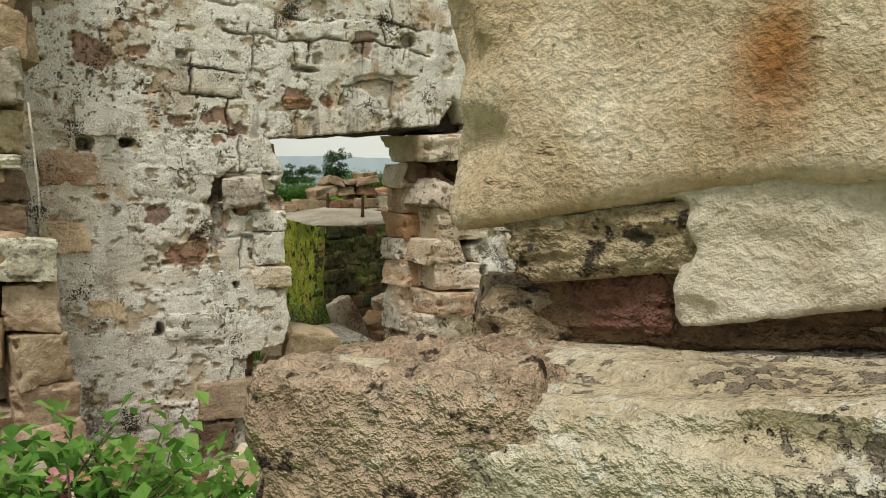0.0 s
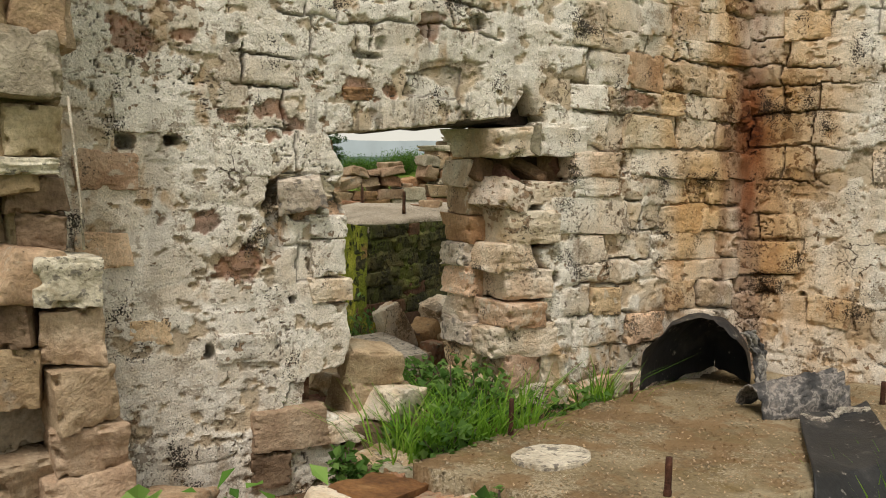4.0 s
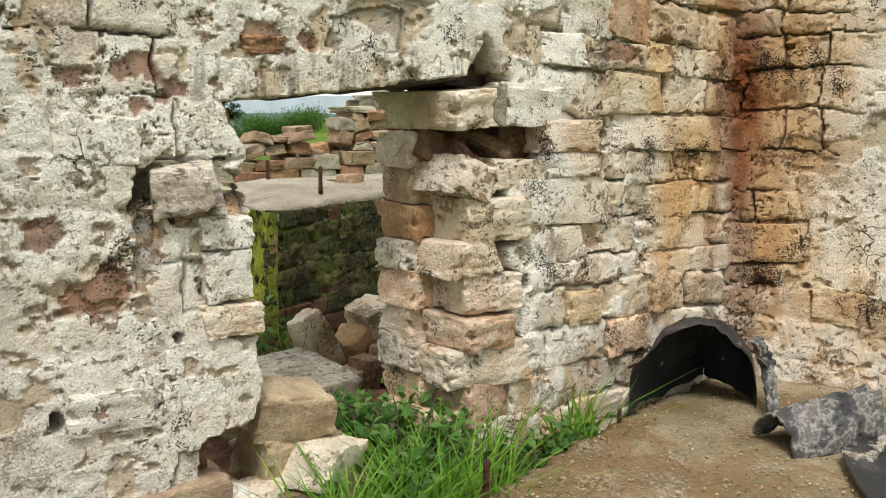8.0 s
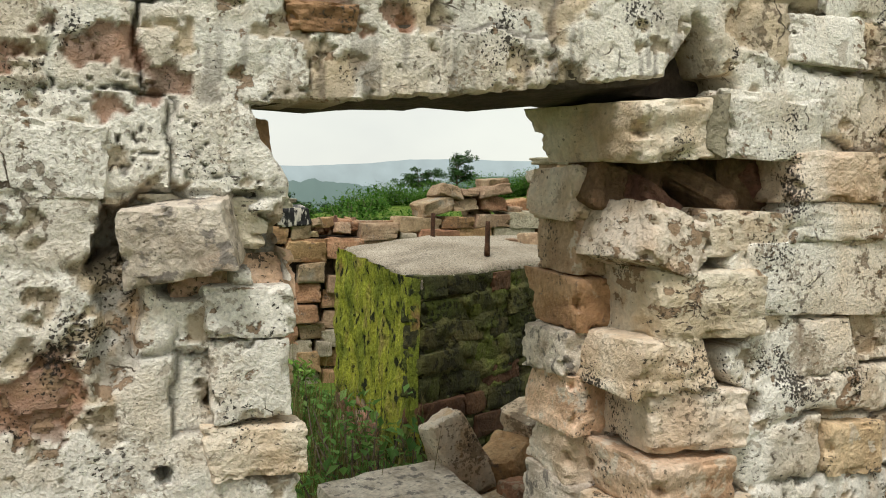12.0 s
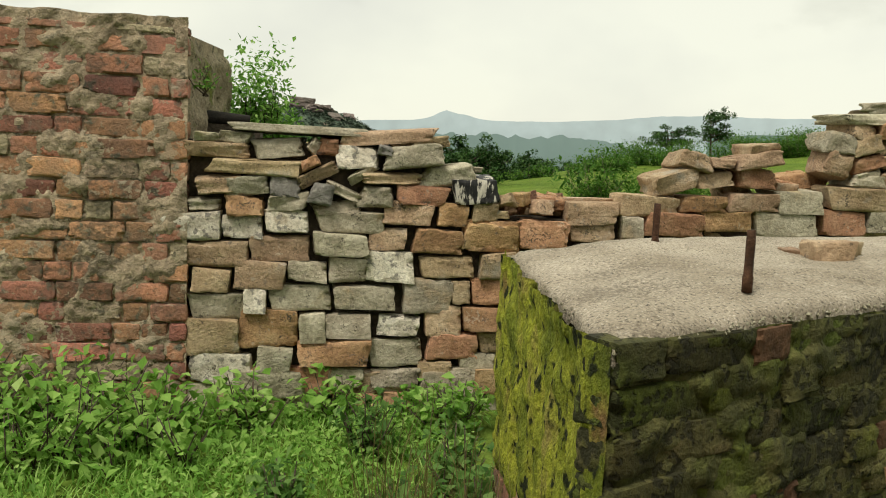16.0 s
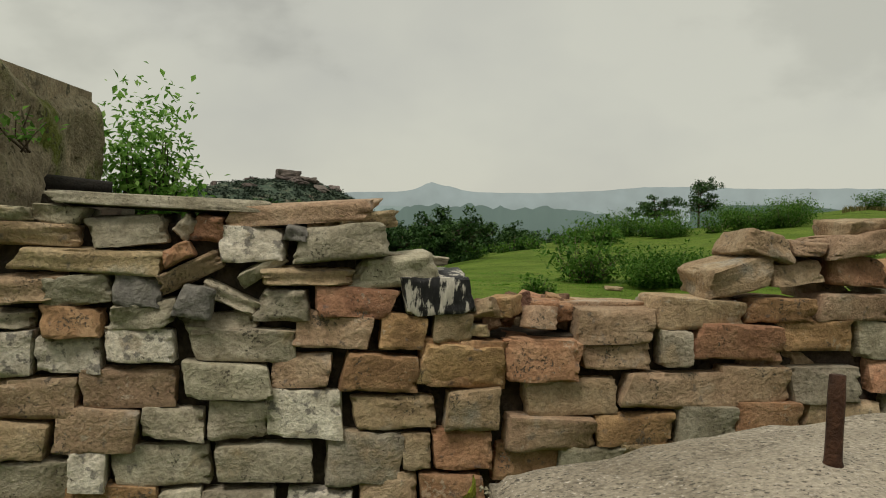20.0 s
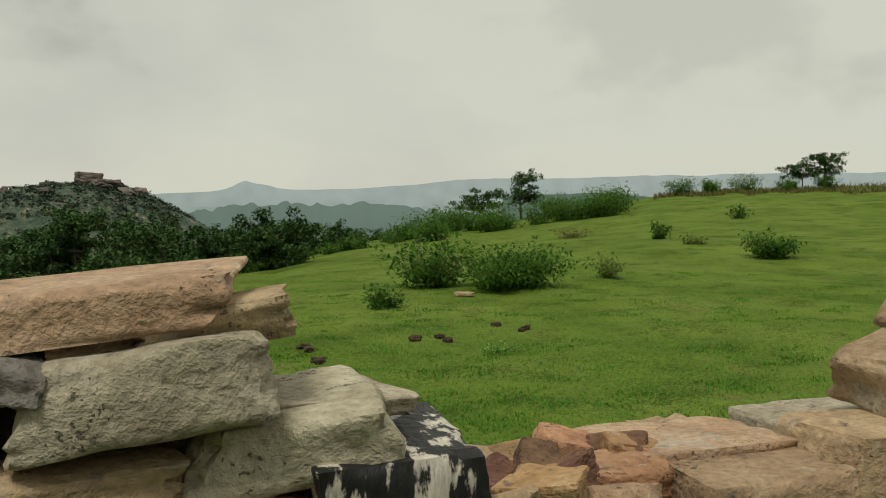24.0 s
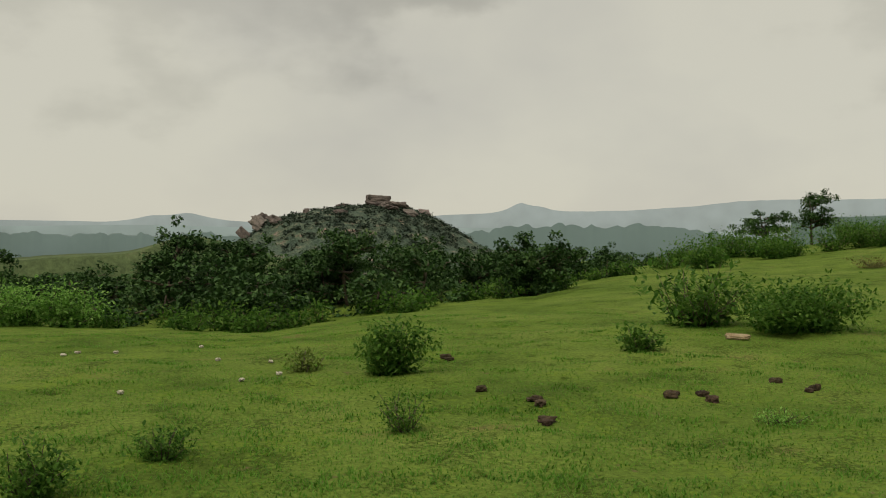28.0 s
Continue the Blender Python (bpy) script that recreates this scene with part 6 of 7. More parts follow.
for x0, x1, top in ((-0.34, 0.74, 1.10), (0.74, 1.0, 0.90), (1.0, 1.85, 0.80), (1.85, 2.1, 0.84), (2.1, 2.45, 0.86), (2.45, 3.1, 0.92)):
    part("filling", prism([(x0, FACE_Y + 0.07), (x1, FACE_Y + 0.07), (x1, FACE_Y + 0.46), (x0, FACE_Y + 0.46)], -0.12, top), EARTH_AND_SHADE, wall_back)
put("stone", "block", GREY, 4, (0.90, FACE_Y + 0.16, 1.015), (0.20, 0.2, 0.03), wall_back, (0, 2, 12))
# flat slabs along the low top, and the end pier beyond
for n, (x, w) in enumerate(((1.52, 0.3), (1.82, 0.28), (2.08, 0.26))):
    put("stone", "block", (TAN, GREY, TAN)[n], n + 2, (x, FACE_Y + 0.25, 0.865 + 0.012 * n), (w, 0.22, 0.06), wall_back, (rb.uniform(-4, 4), rb.uniform(-3, 3), rb.uniform(-8, 8)))
for n in range(60):
    x = rb.uniform(1.95, 3.6)
    put("stone", "rubble" if n % 2 else "block", rb.choice((TAN, GREY, ORANGE, TAN)), n, (x, FACE_Y + rb.uniform(0.1, 0.32), rb.uniform(0.70, 0.86 + 0.22 * min(1, max(0, x - 1.95) / 0.6))),
        (rb.uniform(0.10, 0.18), rb.uniform(0.14, 0.22), rb.uniform(0.05, 0.09)), wall_back, (0, rb.uniform(-12, 12), rb.uniform(-15, 15)))

# a broken pier standing beyond the low end of the wall
pier = thing("wall_pier", "broken pier of stacked sandstone and brick beyond the wall", "wall", (4.25, 5.45, 0), kind="structure")
z, n = -0.12, 0
while z < 1.40:
    h = rb.uniform(0.08, 0.11)
    x = 3.92 + rb.uniform(-0.02, 0.02)
    while x < 4.55:
        w = rb.uniform(0.14, 0.26)
        put("stone", "face", rb.choice((TAN, ORANGE, DARKTAN, TAN, GREY)), n, (x + w / 2, 5.30 + rb.uniform(-0.02, 0.02), z + h / 2), (w, 0.3, h * 1.02), pier, (0, rb.uniform(-3, 3), rb.uniform(-4, 4)))
        x, n = x + w, n + 1
    put("stone", "face", rb.choice((TAN, ORANGE, DARKTAN)), n, (4.06, 5.55, z + h / 2), (0.28, 0.3, h * 1.02), pier, (0, 0, rb.uniform(-4, 4)))
    z += h
put("stone", "face", GREY, 2, (4.20, 5.36, z + 0.025), (0.62, 0.42, 0.06), pier, (0, -3, 4), "flat grey slab on top")
part("core", prism([(4.0, 5.36), (4.5, 5.36), (4.5, 5.65), (4.0, 5.65)], -0.15, 1.3), EARTH_AND_SHADE, pier)

# ---- brick wall at the left ----
wall_brick = thing("wall_brick", "tall weathered red brick wall with crumbling mortar", "wall", (-0.9, 3.9, 0), kind="structure")
BW0, BW1 = Vector((-2.3, 3.66, 0)), Vector((-0.262, 3.70, 0))
brick_face(wall_brick, BW0, BW1, -0.12, 1.56, lambda u, v, r: OLDMORTAR if r.random() < 0.10 + 0.25 * max(0, v - 0.6) else BRICK, 9, Vector((0, -1, 0)), 0.0865, 0.012)


def mortar_skin(u, v):
    p = BW0.lerp(BW1, u)
    z = -0.12 + 1.72 * v + 0.02 * noise.noise(Vector((u * 9, v * 9, 1))) * (v > 0.97)
    y = 0.034 * fbm(np.array([u * 22]), np.array([v * 20]), 4)[0] + 0.012 * fbm(np.array([u * 80]), np.array([v * 70]), 14)[0] + 0.0085 + 0.012 * max(0, v - 0.75)
    return Vector((p.x, p.y - y + 0.004, z))


part("mortar", sheet("mortar", 170, 150, mortar_skin), OLDMORTAR, wall_brick, "thick grey-brown mortar smeared over the joints")


def side_skin(u, v):
    y = 3.70 + 1.15 * u
    z = 0.9 + (0.70 - 0.10 * u + 0.03 * math.sin(9 * u)) * v
    x = -0.325 + 0.13 * u + 0.06 * fbm(np.array([u * 5]), np.array([v * 3]), 6)[0] + 0.012 * fbm(np.array([u * 40]), np.array([v * 20]), 9)[0]
    if v > 0.9:
        x -= (v - 0.9) * 0.5
    return Vector((x, y, z))


part("render_coat", sheet("render_coat", 70, 44, side_skin), MOSSYMORTAR, wall_brick, "mossy eroded mortar side of the wall")
part("core", prism([(-2.3, 3.70), (-0.36, 3.74), (-0.24, 4.8), (-2.3, 4.8)], -0.15, 1.57), OLDMORTAR, wall_brick)
timber = thing("charred_beam", "charred black timber end lying on the wall", "beam", (-0.2, 4.3, 1.17))
part("beam", from_arrays("beam", *tube([(-0.42, 4.28, 1.20), (-0.25, 4.3, 1.205), (-0.06, 4.34, 1.195)], [0.03, 0.032, 0.026], 8)), TIMBER, timber)
part("prop", prism([(-0.5, 4.2), (0.0, 4.2), (0.0, 4.42), (-0.5, 4.42)], 0.9, 1.172), EARTH_AND_SHADE, timber)

# ---- rubble ----
rubble_rng = random.Random(5)


def loose_stone(name, label, mat, kind, i, x, y, z, size, turn=(0, 0, 0)):
    ob = put(name, kind, mat, i, (x, y, z), size, None, turn)
    return tagged(ob, label, "stone", group="fallen stones")


loose_stone("flat_stone", "flat pale stone slab lying in the opening", PALE, "block", 3, 0.57, 0.72, 0.23, (0.42, 0.38, 0.11), (3, -2, 8))
loose_stone("fallen_stone", "tilted pointed grey-brown stone against the plinth", WASHED, "rubble", 4, 0.80, 0.95, 0.31, (0.13, 0.13, 0.29), (0, -28, 10))
loose_stone("fallen_stone", "squared pale stone on the rubble", WASHED, "dressed", 2, 1.11, 1.0, 0.34, (0.18, 0.15, 0.19), (8, -18, 20))
loose_stone("fallen_stone", "reddish sandstone lump on the rubble heap", ORANGE, "rubble", 6, 0.975, 0.95, 0.26, (0.17, 0.14, 0.14), (0, -22, 30))
loose_stone("fallen_brick", "broken red brick end standing in rubble", BRICK, "brick", 1, 0.93, 0.78, 0.19, (0.09, 0.11, 0.15), (5, 6, 15))
loose_stone("fallen_stone", "brown rough stone on the rubble heap", TAN, "rubble", 7, 1.10, 0.84, 0.21, (0.2, 0.16, 0.12), (0, 10, 40))
loose_stone("fallen_stone", "dark rough stone on the rubble heap", DARKTAN, "rubble", 3, 1.22, 0.90, 0.20, (0.2, 0.16, 0.14), (0, -12, 10))
loose_stone("fallen_stone", "buff rough stone at the foot of the opening", DARKRAW, "rubble", 5, 0.23, 0.12, 0.35, (0.21, 0.20, 0.13), (6, 6, -10))
loose_stone("fallen_stone", "pale broken stone under the buff one", WASHED, "rubble", 1, 0.29, 0.0, 0.215, (0.19, 0.18, 0.12), (0, 10, 20))
loose_stone("fallen_stone", "large buff stone at the bottom of the pile", DARKRAW, "dressed", 8, 0.24, 0.15, 0.20, (0.24, 0.24, 0.19), (0, 2, 6))
loose_stone("fallen_stone", "large earthy stone at the bottom of the pile", DARKTAN, "dressed", 6, 0.28, 0.08, 0.06, (0.3, 0.3, 0.20), (0, 2, -12))
for n in range(26):
    x, y = rubble_rng.uniform(0.25, 1.15), rubble_rng.uniform(0.15, 1.0)
    s = rubble_rng.uniform(0.06, 0.15)
    loose_stone("fallen_stone", "small broken stone on the rubble heap", rubble_rng.choice((RAW, TAN, GREY, ORANGE)), "rubble", n, x, y, 0.02 + 0.12 * rubble_rng.random() + s * 0.3, (s * 1.3, s, s * 0.8),
                (rubble_rng.uniform(-15, 15), rubble_rng.uniform(-20, 20), rubble_rng.uniform(0, 180)))
for n in range(40):
    x, y = rubble_rng.uniform(-0.95, 0.12), rubble_rng.uniform(-1.5, -0.3)
    s = rubble_rng.uniform(0.07, 0.2)
    z = 0.02 + 0.10 * max(0, -0.3 - x) + s * 0.22
    loose_stone("fallen_stone", "broken sandstone lying on the room floor", rubble_rng.choice((RAW, TAN, GREY, WASHED, ORANGE)), "rubble" if n % 3 else "block", n, x, y, z, (s * 1.4, s, s * 0.7),
                (rubble_rng.uniform(-12, 12), rubble_rng.uniform(-14, 14), rubble_rng.uniform(0, 180)))
loose_stone("fallen_stone", "dark red flat stone on the floor", RUSTY, "block", 2, -0.08, -0.55, 0.07, (0.30, 0.2, 0.12), (4, 6, 30))
loose_stone("fallen_stone", "long buff stone beside the slab", RAW, "block", 6, 0.06, -0.82, 0.06, (0.34, 0.2, 0.13), (0, -5, -20))
for n, (x, y, s) in enumerate(((1.62, 1.98, 0.095), (1.70, 2.03, 0.075), (1.55, 2.04, 0.045), (1.22, 2.2, 0.03), (1.3, 2.0, 0.025))):
    loose_stone("small_stone", "buff stone lying on the concrete top", TAN, "rubble", n, x, y, 0.868 + s * 0.27, (s * 1.3, s, s * 0.62), (0, 0, 40 * n))

# a low bank of earth and stones against the cross wall
bank = sheet("bank", 40, 34, lambda u, v: Vector((-1.75 + 1.7 * u, -2.3 + 2.3 * v, -0.1 + (0.38 * max(0, 1 - u / 0.62) + 0.10) * math.sin(math.pi * min(1, v * 0.75 + 0.15)) + 0.05 * noise.noise(Vector((u * 9, v * 9, 2))))))
tagged(part("earth_bank", bank, SOIL), "low bank of reddish earth and stone chips", "earth bank", kind="structure")
heap = sheet("heap", 40, 34, lambda u, v: Vector((0.0 + 1.5 * u, -0.55 + 2.0 * v, -0.10 + 0.26 * math.sin(math.pi * u) ** 0.5 * math.sin(math.pi * v) ** 0.6 + 0.04 * noise.noise(Vector((u * 9, v * 9, 7))))))
tagged(part("rubble_heap", heap, SOIL), "reddish earth and rubble under the opening", "rubble", kind="structure")

# ---- plants ----
def stems_and_leaves(name, label, category, x, y, z, w, d, h, n_stems, n_leaves, leaf, mat, seed, group="", flowers=0, slim=0.55, low=0.1, even=0.55):
    """A bushy plant: crooked stems that fork, and single leaves along and round them."""
    rng = np.random.RandomState(seed)
    t = thing(name, label, category, (x, y, z), group=group)
    sv, sf, tips = [], [], []
    for k in range(n_stems):
        a, reach = rng.uniform(0, 2 * np.pi), rng.uniform(0.3, 1.0)
        top = np.array([x + math.cos(a) * w * 0.5 * reach, y + math.sin(a) * d * 0.5 * reach, z + h * rng.uniform(even, 1.0) * (1.1 - 0.4 * reach)])
        base = np.array([x + rng.uniform(-0.08, 0.08) * w, y + rng.uniform(-0.08, 0.08) * d, z - 0.03])
        mid = (base + top) / 2 + rng.uniform(-0.1, 0.1, 3) * (w, d, h)
        v, f = tube([base, mid, top], [0.008 * h + 0.003, 0.006 * h + 0.002, 0.002], 4)
        o = len(sv)
        sv += list(v)
        sf += [tuple(i + o for i in q) for q in f]
        for s in np.linspace(low, 1, 7):
            tips.append((1 - s) ** 2 * base + 2 * s * (1 - s) * mid + s * s * top)
    tagged(part("stem", from_arrays("stem", sv, sf), BARK, t), kind="stuff")
    tips = np.array(tips)
    c = tips[rng.randint(0, len(tips), n_leaves)] + np.clip(rng.normal(0, 1, (n_leaves, 3)), -1.7, 1.7) * (w * 0.12, d * 0.12, h * 0.10)
    c[:, 2] = np.maximum(c[:, 2], z + leaf * 0.3)
    pts, faces = leaves(c, leaf, rng, slim=slim)
    tagged(part("foliage", from_arrays("foliage", pts, faces, False), mat, t), kind="stuff")
    for k in range(flowers):
        p = tips[rng.randint(0, len(tips))] + rng.uniform(-0.02, 0.05, 3)
        fp, ff = leaves(p + rng.normal(0, 0.010, (18, 3)), 0.019, rng, slim=0.9)
        part("flower", from_arrays("flower", fp, ff, False), PETAL, t, "small pink flower head")
    return t


def grass_patch(name, label, spots, height, width, mat, seed, lean=0.4):
    rng = np.random.RandomState(seed)
    pts, faces = blades(spots, height, width, rng, lean)
    return tagged(part(name, from_arrays(name, pts, faces, False), mat), label, "grass", kind="stuff")


def scatter(rng, n, x0, x1, y0, y1, zf):
    x, y = rng.uniform(x0, x1, n), rng.uniform(y0, y1, n)
    return np.stack([x, y, zf(x, y)], 1)


pr = np.random.RandomState(3)
flat = lambda z: (lambda x, y: 0 * x + z)
spots = scatter(pr, 4200, 0.08, 1.9, -0.46, -0.04, flat(0.02))
spots = spots[fbm(spots[:, 0] * 5, spots[:, 1] * 5, 61, 3) + 0.12 * spots[:, 0] > 0.10]
spots = spots[spots[:, 1] > -0.50 + 0.27 * (spots[:, 0] - 0.05)]
grass_patch("slab_grass", "long fresh green grass growing along the wall foot", spots, 0.29, 0.008, BLADE, 1, 0.8)
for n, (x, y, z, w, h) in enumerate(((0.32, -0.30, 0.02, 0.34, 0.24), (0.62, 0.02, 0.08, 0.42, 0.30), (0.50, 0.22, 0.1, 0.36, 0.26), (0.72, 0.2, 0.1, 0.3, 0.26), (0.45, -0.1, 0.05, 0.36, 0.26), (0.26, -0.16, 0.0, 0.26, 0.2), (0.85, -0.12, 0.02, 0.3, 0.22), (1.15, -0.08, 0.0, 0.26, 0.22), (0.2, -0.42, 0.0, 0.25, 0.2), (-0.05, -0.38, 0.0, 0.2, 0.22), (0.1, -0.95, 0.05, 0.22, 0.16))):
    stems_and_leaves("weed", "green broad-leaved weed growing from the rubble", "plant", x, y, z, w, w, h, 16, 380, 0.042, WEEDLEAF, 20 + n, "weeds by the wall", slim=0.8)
stems_and_leaves("flowering_shrub", "low green shrub with small pink flower heads", "shrub", -1.0, -1.60, 0.22, 0.62, 0.42, 0.36, 30, 1400, 0.045, LEAF, 50, flowers=9, slim=0.7)
stems_and_leaves("flowering_shrub", "low green shrub with pink flowers over the earth bank", "shrub", -0.72, -1.42, 0.14, 0.5, 0.42, 0.30, 24, 900, 0.045, LEAF, 51, flowers=7, slim=0.7)
spots = scatter(pr, 900, 1.2, 2.6, -1.75, -1.25, flat(-0.05))
grass_patch("floor_grass", "tall green grass beside the slab", spots, 0.26, 0.007, BLADE, 2, 0.5)

# the grown-over yard behind the opening
spots = scatter(pr, 15000, -1.9, 1.0, 0.35, 3.66, lambda x, y: ground_z(x, y))
spots = spots[spots[:, 0] < 0.74 + 0.085 * (spots[:, 1] - 1.14)]
grass_patch("yard_grass", "short trampled bright green grass in the yard", spots, 0.075, 0.007, YARDLEAF, 3, 0.9)
cover = scatter(pr, 16000, -1.9, 0.95, 0.8, 3.66, lambda x, y: ground_z(x, y) + 0.01)
cover = cover[(cover[:, 0] < 0.74 + 0.085 * (cover[:, 1] - 1.14)) & (fbm(cover[:, 0] * 2.5, cover[:, 1] * 2.5, 3) > -0.22)]
cover[:, 2] += 0.07 * pr.rand(len(cover)) ** 1.5 * (1 + fbm(cover[:, 0] * 3, cover[:, 1] * 3, 6))
pts, faces = leaves(cover, 0.032, pr, droop=0.1, slim=0.75)
tagged(part("yard_herbs", from_arrays("yard_herbs", pts, faces, False), YARDLEAF), "low leafy herbs covering the yard", "plants", kind="stuff")
for n in range(46):
    x = pr.uniform(-1.9, 0.9)
    y = 3.55 - abs(pr.normal(0, 0.16)) if n % 3 else pr.uniform(2.6, 3.5)
    if x > 0.2 and y < 3.2:
        continue
    s = pr.uniform(0.16, 0.3) * (1.35 if x < -0.3 else 1.0)
    stems_and_leaves("weed", "green broad-leaved weed at the foot of the wall", "plant", x, y, -0.09, s * 1.3, s * 1.2, s, 9, 120, 0.052, YARDLEAF, 100 + n, "weeds in the yard", slim=0.75)
for n in range(14):
    x, y = pr.uniform(-1.5, -0.3), pr.uniform(2.3, 3.4)
    stems_and_leaves("weed", "young green weed in the yard grass", "plant", x, y, -0.09, 0.3, 0.3, 0.2, 8, 110, 0.05, YARDLEAF, 160 + n, "weeds in the yard", slim=0.75)
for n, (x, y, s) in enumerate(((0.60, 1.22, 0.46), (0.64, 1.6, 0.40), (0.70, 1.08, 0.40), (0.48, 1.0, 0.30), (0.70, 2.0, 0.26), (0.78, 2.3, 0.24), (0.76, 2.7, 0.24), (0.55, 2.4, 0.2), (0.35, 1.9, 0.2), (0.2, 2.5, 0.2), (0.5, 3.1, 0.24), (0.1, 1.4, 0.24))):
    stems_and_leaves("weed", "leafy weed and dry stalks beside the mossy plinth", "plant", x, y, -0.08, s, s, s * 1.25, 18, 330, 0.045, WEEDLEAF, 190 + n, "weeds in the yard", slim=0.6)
spots = scatter(pr, 500, 0.42, 0.76, 0.9, 2.3, flat(-0.06))
grass_patch("dry_stalks", "thin dry grass stalks against the plinth", spots, 0.52, 0.003, DRYLEAF, 5, 0.35)

# shrub behind the brick wall
stems_and_leaves("wall_shrub", "leafy green sapling growing behind the brick wall", "shrub", -0.06, 5.0, -0.1, 0.50, 0.4, 1.66, 70, 9000, 0.038, LEAF, 60, low=0.70, even=0.8)
stems_and_leaves("wall_sprig", "small green sprig growing out of the wall side", "plant", -0.22, 3.95, 1.32, 0.24, 0.2, 0.12, 5, 60, 0.035, LEAF, 61)

# ---- meadow ----
mr = np.random.RandomState(12)
n = 110000
rad, bea = 4.4 - 0.0 + 14 * mr.rand(n) ** 1.25, np.radians(mr.uniform(-32, 52, n))
mx, my = G0[0] + rad * np.sin(bea), G0[1] + rad * np.cos(bea)
keepm = my > 4.35
mx, my = mx[keepm], my[keepm]
tuft = fbm(mx * 1.3, my * 1.3, 31)
sel = tuft > -0.25
pts, faces = blades(np.stack([mx, my, ground_z(mx, my)], 1)[sel], 0.018, 0.006, mr, 1.4)
tagged(part("meadow_grass", from_arrays("meadow_grass", pts, faces, False), LAWN), "short grazed meadow grass", "grass", kind="stuff")


def place(b, r):
    """A place on the ground by bearing in degrees and metres from the wall."""
    x, y = G0[0] + r * math.sin(radians(b)), G0[1] + r * math.cos(radians(b))
    return x, y, float(ground_z(x, y))


def bush(b, r, w, h, n_leaves, leaf, seed, label, mat=None, stems=14, category="bush"):
    x, y, z = place(b, r)
    return stems_and_leaves("bush", label, category, x, y, z - 0.03, w, w * 0.8, h, stems, n_leaves, leaf, mat or BUSHLEAF, seed, "bushes on the meadow")


bush(19.1, 14.7, 1.75, 1.15, 1250, 0.12, 301, "large straggling bush with open branches on the meadow", stems=30)
bush(16.2, 11.8, 0.56, 0.4, 700, 0.07, 314, "low scrub at the foot of the straggling bush")
bush(24.8, 14.3, 2.25, 0.74, 6000, 0.075, 302, "dense low green bush beside the straggling one")
bush(2.2, 9.8, 0.83, 0.55, 3800, 0.055, 303, "round fresh green bush on the meadow")
bush(4.1, 7.2, 0.49, 0.38, 800, 0.032, 304, "thin sprawling low shrub in the grass")
bush(-8.4, 6.5, 0.4, 0.25, 700, 0.04, 305, "small dark green bush in the grass")
bush(-14.0, 5.8, 0.43, 0.39, 1500, 0.04, 306, "green bush at the edge of the meadow")
bush(40.5, 20.8, 1.14, 0.67, 1900, 0.10, 307, "dark green bush on the rising meadow")
bush(30.7, 16.2, 0.83, 0.57, 650, 0.07, 308, "thin yellowish bush on the meadow", YELLOWLEAF)
bush(-2.8, 10.0, 0.47, 0.27, 500, 0.05, 309, "scrubby weed on the meadow", YELLOWLEAF)
bush(28.5, 30.9, 1.81, 0.39, 500, 0.08, 310, "low reddish scrub in the grass", DRYLEAF)
bush(33.9, 26.7, 0.74, 0.59, 600, 0.1, 311, "small dark bush on the slope")
bush(38.6, 36.4, 0.9, 0.65, 500, 0.11, 312, "small bush on the slope")
bush(36.1, 23.8, 0.95, 0.27, 400, 0.08, 313, "low scrub on the slope", YELLOWLEAF)
bush(23.8, 8.2, 0.47, 0.15, 500, 0.03, 315, "bright green clump of low weeds", LEAF)
# thickets along the crest
tr = np.random.RandomState(44)
for n in range(20):
    b = tr.uniform(17, 31.5)
    r = float(np.interp(b, BEARING, CREST_R)) * tr.uniform(0.78, 1.0)
    s = tr.uniform(0.9, 1.7)
    bush(b, r, s * 1.5, s * 0.8, 1100, 0.13, 400 + n, "green thicket along the crest of the meadow", BUSHLEAF, 14)
for n, (b, s) in enumerate(((35.2, 1.25), (39.0, 1.2), (37, 0.9), (41.5, 0.8), (43.5, 0.9))):
    bush(b, float(np.interp(b, BEARING, CREST_R)) * 0.97, s * 1.7, s, 1900, 0.11, 450 + n, "rounded bush on the skyline mound", BUSHLEAF, 12)
for n, (b, r, w, h) in enumerate(((20.7, 42.0, 2.7, 1.3), (27.9, 43.5, 2.57, 1.45), (30.8, 42.4, 2.24, 1.63))):
    bush(b, r, w, h, 2200, 0.11, 470 + n, "rounded green bush in the thicket on the crest", BUSHLEAF, 16)


